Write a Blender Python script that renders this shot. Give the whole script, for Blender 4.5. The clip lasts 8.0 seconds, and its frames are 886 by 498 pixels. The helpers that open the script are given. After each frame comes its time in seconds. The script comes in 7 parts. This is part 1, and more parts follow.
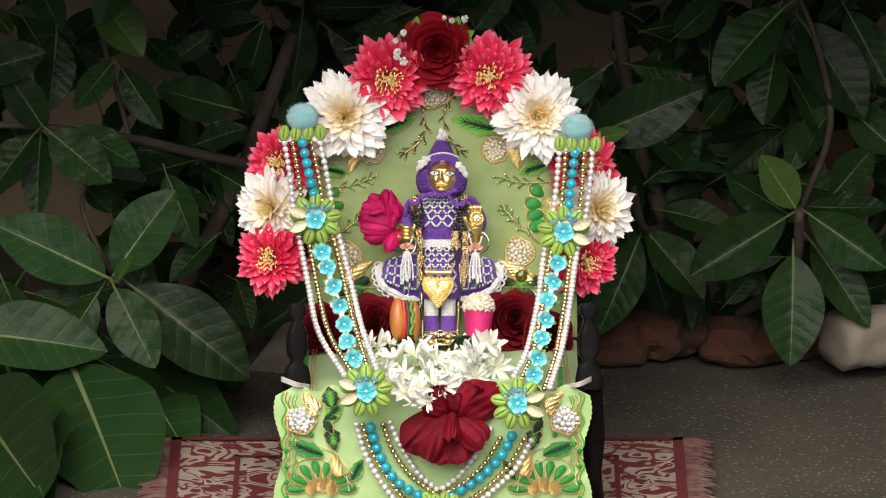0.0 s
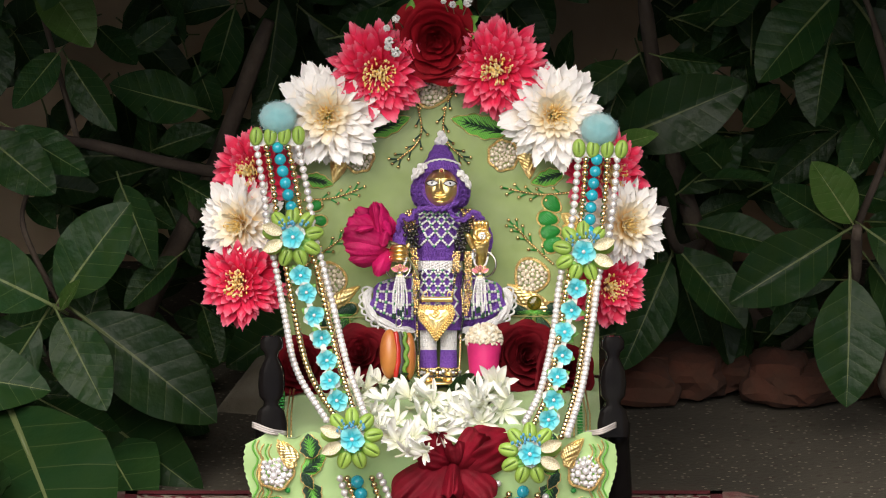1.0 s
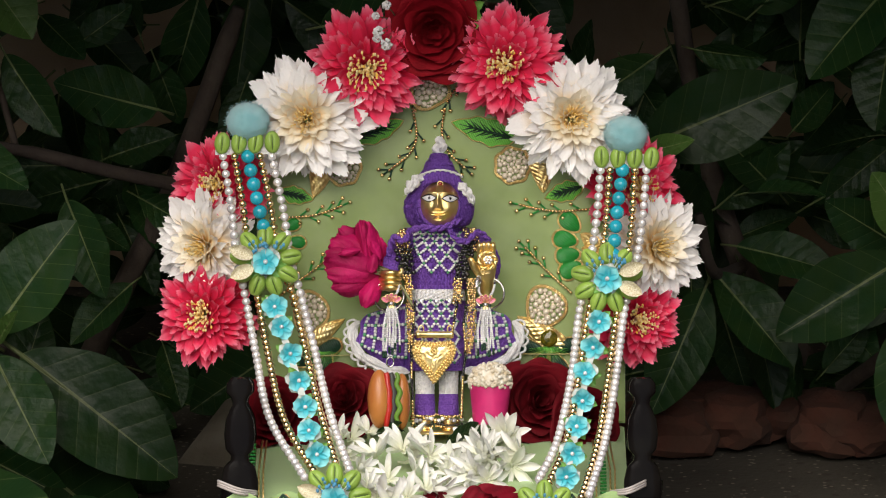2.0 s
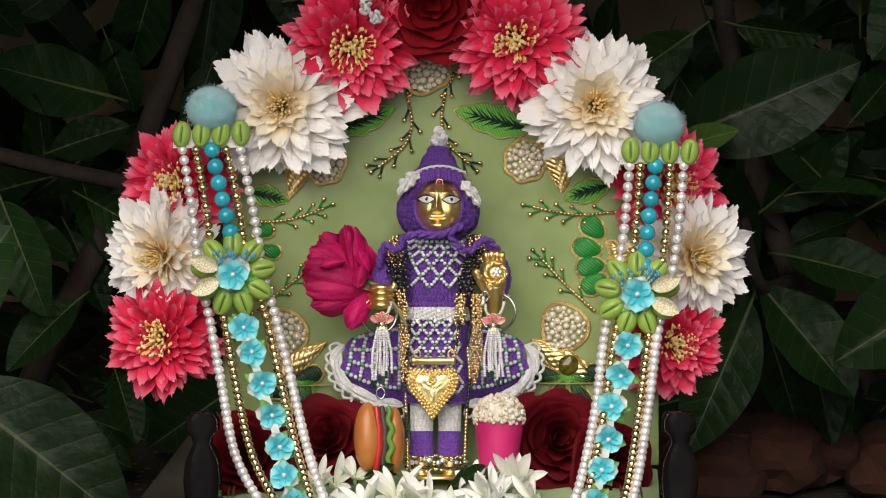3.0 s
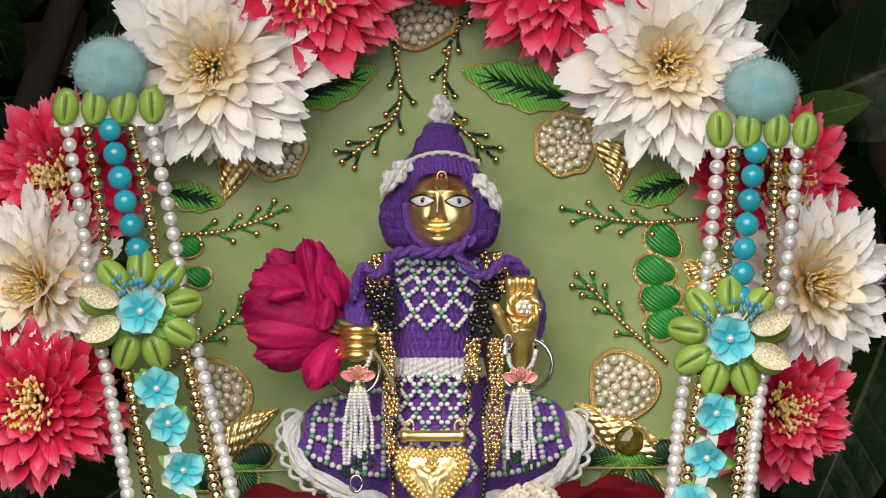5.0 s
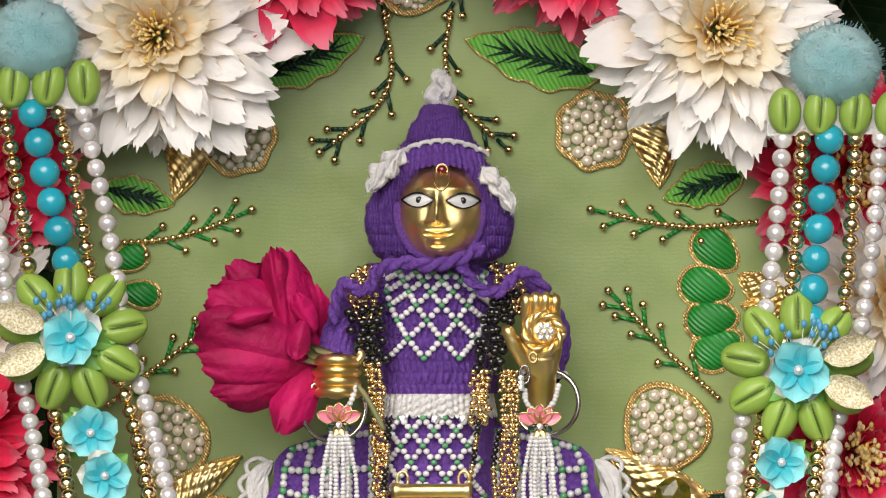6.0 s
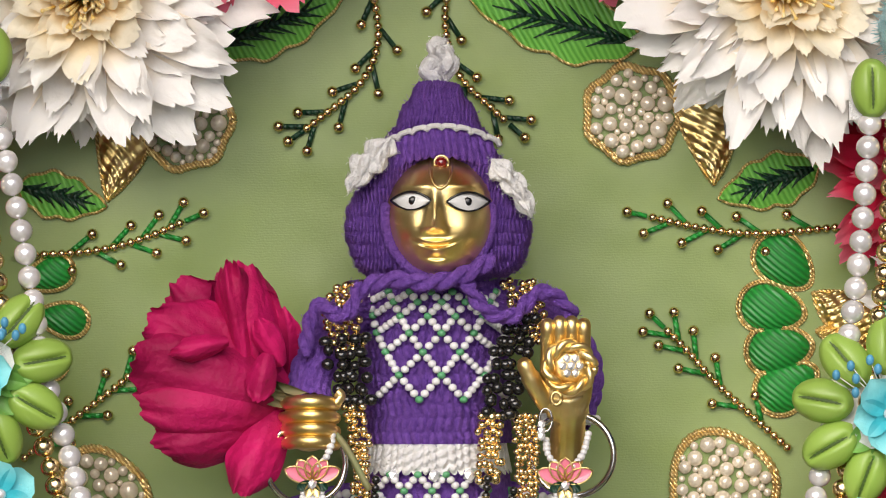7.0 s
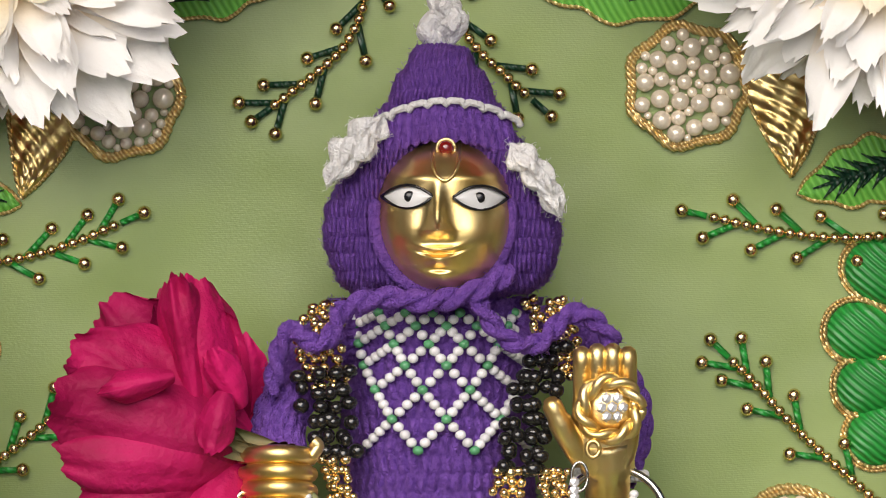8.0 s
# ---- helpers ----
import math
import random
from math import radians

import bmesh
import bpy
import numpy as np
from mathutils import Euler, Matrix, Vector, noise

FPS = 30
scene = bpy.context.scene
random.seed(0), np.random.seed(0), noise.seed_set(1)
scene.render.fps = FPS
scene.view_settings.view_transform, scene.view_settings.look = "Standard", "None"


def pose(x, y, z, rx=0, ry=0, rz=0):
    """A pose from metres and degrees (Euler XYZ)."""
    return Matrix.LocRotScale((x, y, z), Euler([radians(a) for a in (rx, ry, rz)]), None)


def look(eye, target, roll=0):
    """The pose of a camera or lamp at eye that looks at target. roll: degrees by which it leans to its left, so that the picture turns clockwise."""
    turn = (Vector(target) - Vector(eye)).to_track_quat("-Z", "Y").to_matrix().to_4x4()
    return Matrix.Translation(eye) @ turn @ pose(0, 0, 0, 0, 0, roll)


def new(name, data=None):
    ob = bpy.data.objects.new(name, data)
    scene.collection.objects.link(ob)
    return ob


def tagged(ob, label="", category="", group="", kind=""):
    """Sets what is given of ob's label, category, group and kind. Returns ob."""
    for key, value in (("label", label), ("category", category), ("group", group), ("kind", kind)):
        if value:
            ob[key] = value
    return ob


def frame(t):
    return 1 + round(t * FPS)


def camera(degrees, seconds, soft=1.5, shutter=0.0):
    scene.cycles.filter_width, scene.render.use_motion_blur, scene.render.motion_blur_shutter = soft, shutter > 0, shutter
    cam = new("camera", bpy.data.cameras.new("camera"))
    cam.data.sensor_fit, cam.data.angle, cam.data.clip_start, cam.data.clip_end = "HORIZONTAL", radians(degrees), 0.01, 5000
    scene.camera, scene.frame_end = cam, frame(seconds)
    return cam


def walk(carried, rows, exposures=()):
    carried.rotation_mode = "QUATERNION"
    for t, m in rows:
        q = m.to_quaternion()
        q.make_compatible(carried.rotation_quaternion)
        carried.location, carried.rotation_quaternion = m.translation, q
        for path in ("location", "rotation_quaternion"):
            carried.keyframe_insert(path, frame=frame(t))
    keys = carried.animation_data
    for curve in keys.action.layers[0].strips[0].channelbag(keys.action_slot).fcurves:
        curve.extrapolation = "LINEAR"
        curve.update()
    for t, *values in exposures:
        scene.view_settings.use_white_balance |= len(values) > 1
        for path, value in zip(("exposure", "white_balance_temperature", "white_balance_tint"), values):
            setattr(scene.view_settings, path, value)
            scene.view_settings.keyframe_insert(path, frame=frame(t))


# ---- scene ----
# The shrine is laid out on a plan sheet square to the line of sight, which looks down by 15 degrees;
# one unit of the sheet is 0.64 mm, its middle is (784, 441), and d is the depth behind the sheet in metres.
UNIT, DOWN, FAR = 0.00064, radians(15), 11.492
SIDE = Vector((1, 0, 0))
AHEAD = Vector((0, math.cos(DOWN), -math.sin(DOWN)))
UP = Vector((0, math.sin(DOWN), math.cos(DOWN)))
MIDDLE = Vector((0, 0, 0.2727))
TURNED = Matrix((SIDE, AHEAD, UP)).transposed()


def W(x, y, d=0.0):
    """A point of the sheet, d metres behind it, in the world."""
    f = UNIT * (1 + d / FAR)
    near = UNIT * 1.3 * d / FAR * min(1.0, max(0.0, 2 - abs(d) / 0.06))  # the shrine itself is laid out from closer by
    return MIDDLE + SIDE * ((x - 784) * (f + near)) + UP * ((441 - y) * f + (345 - y) * near) + AHEAD * d


def finer(x, y, cx, cy, size, turn):
    a, dx, dy = radians(-turn), (x - 784) / size, (y - 441) / size
    return cx + dx * math.cos(a) - dy * math.sin(a), cy + dx * math.sin(a) + dy * math.cos(a)


def B(x, y):
    """From the detail sheet at 1.78 times the size to the plan sheet."""
    return finer(x, y, 786.6, 357.3, 1.7775, -0.08)


def C(x, y):
    """From the detail sheet at 3.27 times the size."""
    return finer(x, y, 783.5, 334.2, 3.2652, -0.33)


def E(x, y):
    """From the detail sheet at 4.67 times the size."""
    return finer(x, y, 781.7, 326.9, 4.6676, -0.49)


def F(x, y):
    """From the detail sheet at 2.92 times the size."""
    return finer(x, y, 783.5, 336.6, 2.9177, -0.28)


# ---- camera ----
cam = camera(5.0, 8.0, soft=1.1)
ROWS = [  # seconds, the point of the sheet at which it looks, how many times nearer than at first, roll
    (0.0, 784.0, 441.0, 1.0000, 0.0),
    (0.5, 783.8, 424.0, 1.0820, 0.01),
    (1.0, 785.2, 406.5, 1.1702, 0.0),
    (1.5, 786.3, 388.0, 1.2679, -0.02),
    (2.0, 786.6, 372.5, 1.3742, -0.04),
    (3.5, 786.6, 357.3, 1.7775, -0.10),
    (4.0, 786.0, 350.6, 1.9486, -0.13),
    (4.5, 784.7, 346.6, 2.1438, -0.16),
    (6.0, 783.5, 336.6, 2.9177, -0.28),
    (6.5, 783.5, 333.9, 3.2652, -0.33),
    (7.0, 783.6, 330.2, 3.6620, -0.40),
    (7.5, 783.0, 327.9, 4.1210, -0.42),
    (8.0, 781.7, 326.7, 4.6676, -0.47),
]
walk(cam, [(t, look(W(x, y) - AHEAD * (FAR / s), W(x, y), r)) for t, x, y, s, r in ROWS], [(t, e, 6950, 12) for t, e in ((0.0, 0.5), (1.0, 0.40), (2.0, 0.08), (3.5, 0.0), (4.5, 0.0), (6.0, 0.20), (7.0, 0.25), (8.0, 0.27))])

# ---- light ----
SUN_UP, SUN_TURN = radians(45), radians(192)
sky_world = bpy.data.worlds.new("sky")
sky_world.use_nodes = True
scene.world = sky_world
sky_nodes = sky_world.node_tree
sky_tex = sky_nodes.nodes.new("ShaderNodeTexSky")
sky_tex.sky_type, sky_tex.sun_disc = "NISHITA", False
sky_tex.sun_elevation, sky_tex.sun_rotation = SUN_UP, SUN_TURN
sky_nodes.links.new(sky_tex.outputs[0], sky_nodes.nodes["Background"].inputs[0])
sky_nodes.nodes["Background"].inputs[1].default_value = 0.14
sun = new("sun", bpy.data.lights.new("sun", "SUN"))
sun.data.energy, sun.data.angle, sun.data.color = 3.2, radians(56), (1.0, 0.95, 0.87)
sun_from = Vector((math.sin(SUN_TURN) * math.cos(SUN_UP), math.cos(SUN_TURN) * math.cos(SUN_UP), math.sin(SUN_UP)))
sun.matrix_world = look(sun_from * 20, (0, 0, 0))


# ---- materials ----
def mat(name, colour, rough=0.6, metal=0.0, second=None, scale=60.0, bump=0.0, fine=400.0, spread=0.12, sheen=0.0, coat=0.0, spec=0.5, deep=0.002):
    """A surface of two mottled colours with a grain of its own and a little difference from piece to piece."""
    m = bpy.data.materials.new(name)
    m.use_nodes = True
    nt = m.node_tree
    n, k = nt.nodes, nt.links.new
    p = n["Principled BSDF"]
    co = n.new("ShaderNodeTexCoord")
    big = n.new("ShaderNodeTexNoise")
    big.inputs["Scale"].default_value, big.inputs["Detail"].default_value = scale, 5
    k(co.outputs["Object"], big.inputs["Vector"])
    mix = n.new("ShaderNodeMix")
    mix.data_type = "RGBA"
    other = second or tuple(c * 0.75 for c in colour)
    mix.inputs[6].default_value, mix.inputs[7].default_value = (*colour, 1), (*other, 1)
    ramp = n.new("ShaderNodeMapRange")
    ramp.inputs[1].default_value, ramp.inputs[2].default_value = 0.35, 0.68
    k(big.outputs["Fac"], ramp.inputs[0])
    k(ramp.outputs[0], mix.inputs[0])
    info, val, hsv = n.new("ShaderNodeObjectInfo"), n.new("ShaderNodeMapRange"), n.new("ShaderNodeHueSaturation")
    val.inputs[3].default_value, val.inputs[4].default_value = 1 - spread, 1 + spread
    k(info.outputs["Random"], val.inputs[0])
    k(val.outputs[0], hsv.inputs["Value"])
    k(mix.outputs[2], hsv.inputs["Color"])
    k(hsv.outputs[0], p.inputs["Base Color"])
    p.inputs["Roughness"].default_value, p.inputs["Metallic"].default_value = rough, metal
    p.inputs["Sheen Weight"].default_value, p.inputs["Coat Weight"].default_value = sheen, coat
    p.inputs["Specular IOR Level"].default_value = spec
    if bump:
        small, b = n.new("ShaderNodeTexNoise"), n.new("ShaderNodeBump")
        small.inputs["Scale"].default_value, small.inputs["Detail"].default_value = fine, 4
        b.inputs["Strength"].default_value, b.inputs["Distance"].default_value = bump, deep
        k(co.outputs["Object"], small.inputs["Vector"])
        k(small.outputs["Fac"], b.inputs["Height"])
        k(b.outputs[0], p.inputs["Normal"])
    return m


def base_socket(m):
    """The colour that goes into the piece-to-piece shift."""
    nt = m.node_tree
    hsv = next(x for x in nt.nodes if x.bl_idname == "ShaderNodeHueSaturation")
    return nt, hsv.inputs["Color"]


def petal_mat(name, base, tip, at=0.5, rough=0.55, edge=None):
    """A petal whose colour goes from its base to its tip along its own length."""
    m = mat(name, base, rough, bump=0.15, fine=12, scale=4, spread=0.06, spec=0.25, deep=0.006)
    nt, socket = base_socket(m)
    n, k = nt.nodes, nt.links.new
    co, sep, ramp = n.new("ShaderNodeTexCoord"), n.new("ShaderNodeSeparateXYZ"), n.new("ShaderNodeValToRGB")
    k(co.outputs["Object"], sep.inputs[0])
    k(sep.outputs[0], ramp.inputs[0])
    el = ramp.color_ramp.elements
    el[0].color, el[0].position = (*base, 1), max(0.02, at - 0.3)
    el[1].color, el[1].position = (*tip, 1), min(0.98, at + 0.3)
    if edge:
        e = el.new(0.99)
        e.color = (*edge, 1)
    k(ramp.outputs[0], socket)
    thin, mixed = n.new("ShaderNodeBsdfTranslucent"), n.new("ShaderNodeMixShader")
    hsv = next(x for x in n if x.bl_idname == "ShaderNodeHueSaturation")
    k(hsv.outputs[0], thin.inputs["Color"])
    mixed.inputs[0].default_value = 0.16
    k(n["Principled BSDF"].outputs[0], mixed.inputs[1])
    k(thin.outputs[0], mixed.inputs[2])
    k(mixed.outputs[0], n["Material Output"].inputs["Surface"])
    return m


def leaf_mat(name, blade, other, vein):
    """A broad leaf: pale midrib, side veins that run forward, mottled blade."""
    m = mat(name, blade, 0.40, second=other, scale=5, bump=0.4, fine=9, spread=0.4, spec=0.13, deep=0.005)
    nt, socket = base_socket(m)
    n, k = nt.nodes, nt.links.new
    old = socket.links[0].from_socket

    def op(kind, a, b=None):
        x = n.new("ShaderNodeMath")
        x.operation = kind
        for i, s in enumerate((a, b)):
            if s is None:
                continue
            if isinstance(s, (int, float)):
                x.inputs[i].default_value = s
            else:
                k(s, x.inputs[i])
        return x.outputs[0]

    co, sep = n.new("ShaderNodeTexCoord"), n.new("ShaderNodeSeparateXYZ")
    k(co.outputs["Object"], sep.inputs[0])
    off = op("ABSOLUTE", sep.outputs[1])
    rib = op("LESS_THAN", off, op("MULTIPLY", op("SUBTRACT", 1.05, sep.outputs[0]), 0.011))
    run = op("FRACT", op("MULTIPLY", op("SUBTRACT", sep.outputs[0], op("MULTIPLY", off, 0.75)), 8.0))
    side = op("MULTIPLY", op("LESS_THAN", run, 0.04), 0.27)
    both = op("MAXIMUM", op("MULTIPLY", rib, 0.9), side)
    mix = n.new("ShaderNodeMix")
    mix.data_type = "RGBA"
    mix.inputs[7].default_value = (*vein, 1)
    k(both, mix.inputs[0])
    k(old, mix.inputs[6])
    k(mix.outputs[2], socket)
    # the blade swells between its side veins
    p, quilt = n["Principled BSDF"], n.new("ShaderNodeBump")
    quilt.inputs["Strength"].default_value, quilt.inputs["Distance"].default_value = 0.22, 0.006
    quilt.invert = True
    k(op("POWER", op("ABSOLUTE", op("SUBTRACT", run, 0.5)), 1.5), quilt.inputs["Height"])
    k(p.inputs["Normal"].links[0].from_socket, quilt.inputs["Normal"])
    k(quilt.outputs[0], p.inputs["Normal"])
    return m


def thread_mat(name, colour, second, scale, angle=0.0, rough=0.4, metal=0.0, strength=0.6):
    """Satin stitch, cord or wire: fine parallel ridges."""
    m = mat(name, colour, rough, metal, second=second, scale=300, spread=0.08)
    nt = m.node_tree
    n, k = nt.nodes, nt.links.new
    co, mp, wave, b = n.new("ShaderNodeTexCoord"), n.new("ShaderNodeMapping"), n.new("ShaderNodeTexWave"), n.new("ShaderNodeBump")
    mp.inputs["Rotation"].default_value = (0, angle, 0)
    wave.inputs["Scale"].default_value, wave.inputs["Distortion"].default_value = scale, 1.5
    b.inputs["Strength"].default_value, b.inputs["Distance"].default_value = strength, 0.0006
    k(co.outputs["Object"], mp.inputs[0])
    k(mp.outputs[0], wave.inputs[0])
    k(wave.outputs["Fac"], b.inputs["Height"])
    blend = next(x for x in n if x.bl_idname == "ShaderNodeMix")
    k(wave.outputs["Fac"], blend.inputs[0])
    k(b.outputs[0], n["Principled BSDF"].inputs["Normal"])
    return m


def woven(m, strength=0.06):
    """Adds fine threads across a cloth."""
    n, k = m.node_tree.nodes, m.node_tree.links.new
    co, wave, b = n.new("ShaderNodeTexCoord"), n.new("ShaderNodeTexWave"), n.new("ShaderNodeBump")
    wave.bands_direction = "Z"
    wave.inputs["Scale"].default_value, wave.inputs["Distortion"].default_value, wave.inputs["Detail Scale"].default_value = 640, 5.0, 0.4
    b.inputs["Strength"].default_value, b.inputs["Distance"].default_value = strength, 0.0003
    k(co.outputs["Object"], wave.inputs[0])
    k(wave.outputs["Fac"], b.inputs["Height"])
    p = n["Principled BSDF"]
    k(p.inputs["Normal"].links[0].from_socket, b.inputs["Normal"])
    k(b.outputs[0], p.inputs["Normal"])
    return m


SILK = mat("green_silk", (0.245, 0.335, 0.094), 0.42, second=(0.148, 0.220, 0.052), scale=13, bump=0.05, fine=1500, sheen=0.3)
SILK_PALE = mat("pale_green_silk", (0.41, 0.60, 0.27), 0.5, second=(0.34, 0.52, 0.21), scale=16, bump=0.12, fine=1500, sheen=0.3)
woven(SILK)
woven(SILK_PALE)
PEARL = mat("pearl", (0.87, 0.85, 0.86), 0.2, 0.4, scale=2, second=(0.78, 0.75, 0.75), coat=0.7)
CREAM_PEARL = mat("cream_pearl", (0.86, 0.77, 0.62), 0.15, 0.2, second=(0.76, 0.66, 0.52), scale=2, coat=0.8)
GOLD_BEAD = mat("gold_bead", (0.86, 0.67, 0.38), 0.2, 1.0, second=(0.76, 0.56, 0.28), scale=2)
GOLD = mat("polished_brass", (0.98, 0.78, 0.40), 0.36, 1.0, second=(0.84, 0.58, 0.20), scale=70, bump=0.03, fine=900)
GOLD_CORD = thread_mat("gold_cord", (1.0, 0.78, 0.38), (0.66, 0.42, 0.15), 330, 0.7, 0.3, 0.8)
TURQUOISE = mat("turquoise_bead", (0.01, 0.38, 0.50), 0.2, second=(0.008, 0.32, 0.44), coat=0.4)
COWRIE = mat("dyed_green_shell", (0.30, 0.47, 0.09), 0.42, second=(0.24, 0.38, 0.06), scale=130, coat=0.1)
SLIT = mat("shell_slit", (0.05, 0.10, 0.01), 0.6)
POMPOM = mat("turquoise_wool", (0.30, 0.68, 0.72), 0.95, second=(0.22, 0.58, 0.62), scale=160, bump=0.9, fine=1800, sheen=0.8)
TURQ_PETAL = petal_mat("turquoise_foam_petal", (0.05, 0.54, 0.64), (0.33, 0.84, 0.88), 0.6)
WHITE_FOAM = mat("white_foam_petal", (0.75, 0.78, 0.74), 0.7)
FRESH_LEAF = mat("small_green_leaf", (0.12, 0.33, 0.05), 0.5, second=(0.20, 0.42, 0.09), scale=90)
BERRY = mat("blue_berry", (0.09, 0.36, 0.58), 0.4)
GLITTER = mat("glitter_leaf", (1.0, 0.97, 0.80), 0.3, 0.1, second=(0.50, 0.40, 0.16), scale=22, bump=0.5, fine=30, deep=0.004)
PINK = petal_mat("pink_petal", (0.58, 0.008, 0.035), (0.85, 0.035, 0.11), 0.5, edge=(0.90, 0.22, 0.32))
WHITE = petal_mat("cream_petal", (0.95, 0.66, 0.22), (0.98, 0.96, 0.94), 0.45)
CREAM = petal_mat("golden_cream_petal", (0.92, 0.58, 0.12), (0.97, 0.90, 0.74), 0.45)
STAMEN = mat("yellow_stamen", (0.85, 0.52, 0.08), 0.6, second=(0.85, 0.76, 0.48), scale=200)
RED_ROSE = mat("dark_red_velvet_petal", (0.25, 0.003, 0.010), 0.75, second=(0.17, 0.002, 0.006), scale=60, bump=0.15, fine=700, spec=0.15)
# RED_ROSE darkened: the shade on the seat roses is put into their colour
SHADED_ROSE = mat("shaded_red_velvet_petal", (0.13, 0.002, 0.007), 0.75, second=(0.08, 0.002, 0.005), scale=60, bump=0.15, fine=700, spec=0.15)
WILTED = mat("wilted_red_petal", (0.19, 0.003, 0.014), 0.7, second=(0.10, 0.002, 0.007), scale=60, bump=0.3, fine=500, spec=0.2, spread=0.3)
MAGENTA = mat("magenta_rose_petal", (0.46, 0.008, 0.100), 0.6, second=(0.27, 0.004, 0.050), scale=55, bump=0.5, fine=300, spec=0.2, spread=0.3)
TUBEROSE = petal_mat("white_fresh_petal", (0.72, 0.74, 0.56), (0.92, 0.92, 0.88), 0.35)
STEM = mat("fresh_stem", (0.16, 0.20, 0.08), 0.6, second=(0.22, 0.16, 0.08), scale=80)
YARN = mat("purple_yarn", (0.33, 0.145, 0.66), 0.9, second=(0.21, 0.082, 0.50), scale=620, bump=1.0, fine=2200, spec=0.15, deep=0.003)
WHITE_YARN = mat("white_yarn", (0.90, 0.89, 0.88), 0.95, second=(0.76, 0.75, 0.76), scale=420, bump=0.7, fine=1900, sheen=0.1)
SEED = mat("white_seed_bead", (0.80, 0.79, 0.80), 0.3, coat=0.3)
SEED_GREEN = mat("green_seed_bead", (0.10, 0.38, 0.17), 0.3, coat=0.3)
BLACK_BEAD = mat("black_bead", (0.012, 0.011, 0.011), 0.15, coat=0.6)
LACQUER = mat("black_lacquer", (0.006, 0.005, 0.005), 0.14, second=(0.010, 0.009, 0.008), scale=40, bump=0.05, spec=0.04)
SATIN = thread_mat("green_satin_stitch", (0.012, 0.30, 0.045), (0.008, 0.17, 0.025), 190, 0.9, 0.35)
SATIN_LIGHT = thread_mat("leaf_green_satin_stitch", (0.19, 0.56, 0.09), (0.09, 0.36, 0.04), 190, 0.5, 0.4)
SATIN_DARK = thread_mat("bottle_green_satin_stitch", (0.006, 0.045, 0.022), (0.004, 0.028, 0.014), 190, 0.5, 0.4)
GOLD_STITCH = thread_mat("gold_wire_stitch", (0.98, 0.72, 0.32), (0.70, 0.45, 0.14), 420, 1.0, 0.3, 0.8, 1.0)
STEEL = mat("steel_ring", (0.60, 0.58, 0.55), 0.18, 1.0)
CRYSTAL = mat("crystal", (0.85, 0.85, 0.88), 0.05, 0.4, coat=1.0)
RUBY = mat("ruby", (0.16, 0.006, 0.006), 0.08, coat=1.0)
EYE_WHITE = mat("eye_enamel", (0.80, 0.80, 0.80), 0.25)
EYE_BLACK = mat("black_enamel", (0.01, 0.01, 0.012), 0.2)
LOTUS_PINK = mat("pink_enamel", (0.82, 0.22, 0.32), 0.25, coat=0.5)
BUN = mat("toy_bun", (0.46, 0.17, 0.04), 0.4, second=(0.38, 0.12, 0.03), scale=50, coat=0.2)
SAUSAGE = mat("toy_sausage", (0.48, 0.02, 0.015), 0.3, coat=0.3)
PATTY = mat("toy_grey_filling", (0.05, 0.05, 0.045), 0.5)
LETTUCE = mat("toy_lettuce", (0.14, 0.30, 0.03), 0.5)
CUP = mat("pink_toy_cup", (0.60, 0.025, 0.16), 0.4, coat=0.1)
POPCORN = mat("toy_popcorn", (0.80, 0.76, 0.66), 0.7, second=(0.60, 0.50, 0.34), scale=200, bump=0.4)
TWINE = mat("white_twine", (0.6, 0.55, 0.52), 0.9)
AMBER = mat("amber_glass_stone", (0.16, 0.12, 0.012), 0.12, second=(0.04, 0.05, 0.005), scale=260, spec=0.6)
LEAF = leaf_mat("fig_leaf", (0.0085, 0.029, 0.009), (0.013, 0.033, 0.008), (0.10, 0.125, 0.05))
YOUNG_LEAF = leaf_mat("young_fig_leaf", (0.05, 0.115, 0.022), (0.065, 0.125, 0.03), (0.2, 0.24, 0.1))
BARK = mat("dark_bark", (0.035, 0.024, 0.018), 0.9, second=(0.06, 0.045, 0.032), scale=40, bump=0.8, fine=150)
PLASTER = mat("old_plaster", (0.46, 0.36, 0.25), 0.9, second=(0.22, 0.15, 0.09), scale=3.5, bump=0.5, fine=60)
SLAB_STONE = mat("dusty_stone", (0.13, 0.115, 0.09), 0.95, second=(0.08, 0.07, 0.05), scale=20, bump=0.7, fine=120)
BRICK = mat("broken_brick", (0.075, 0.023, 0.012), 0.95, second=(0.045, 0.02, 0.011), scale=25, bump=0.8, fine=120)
STONE = mat("pale_stone", (0.24, 0.215, 0.17), 0.9, second=(0.14, 0.12, 0.09), scale=20, bump=0.7, fine=120)


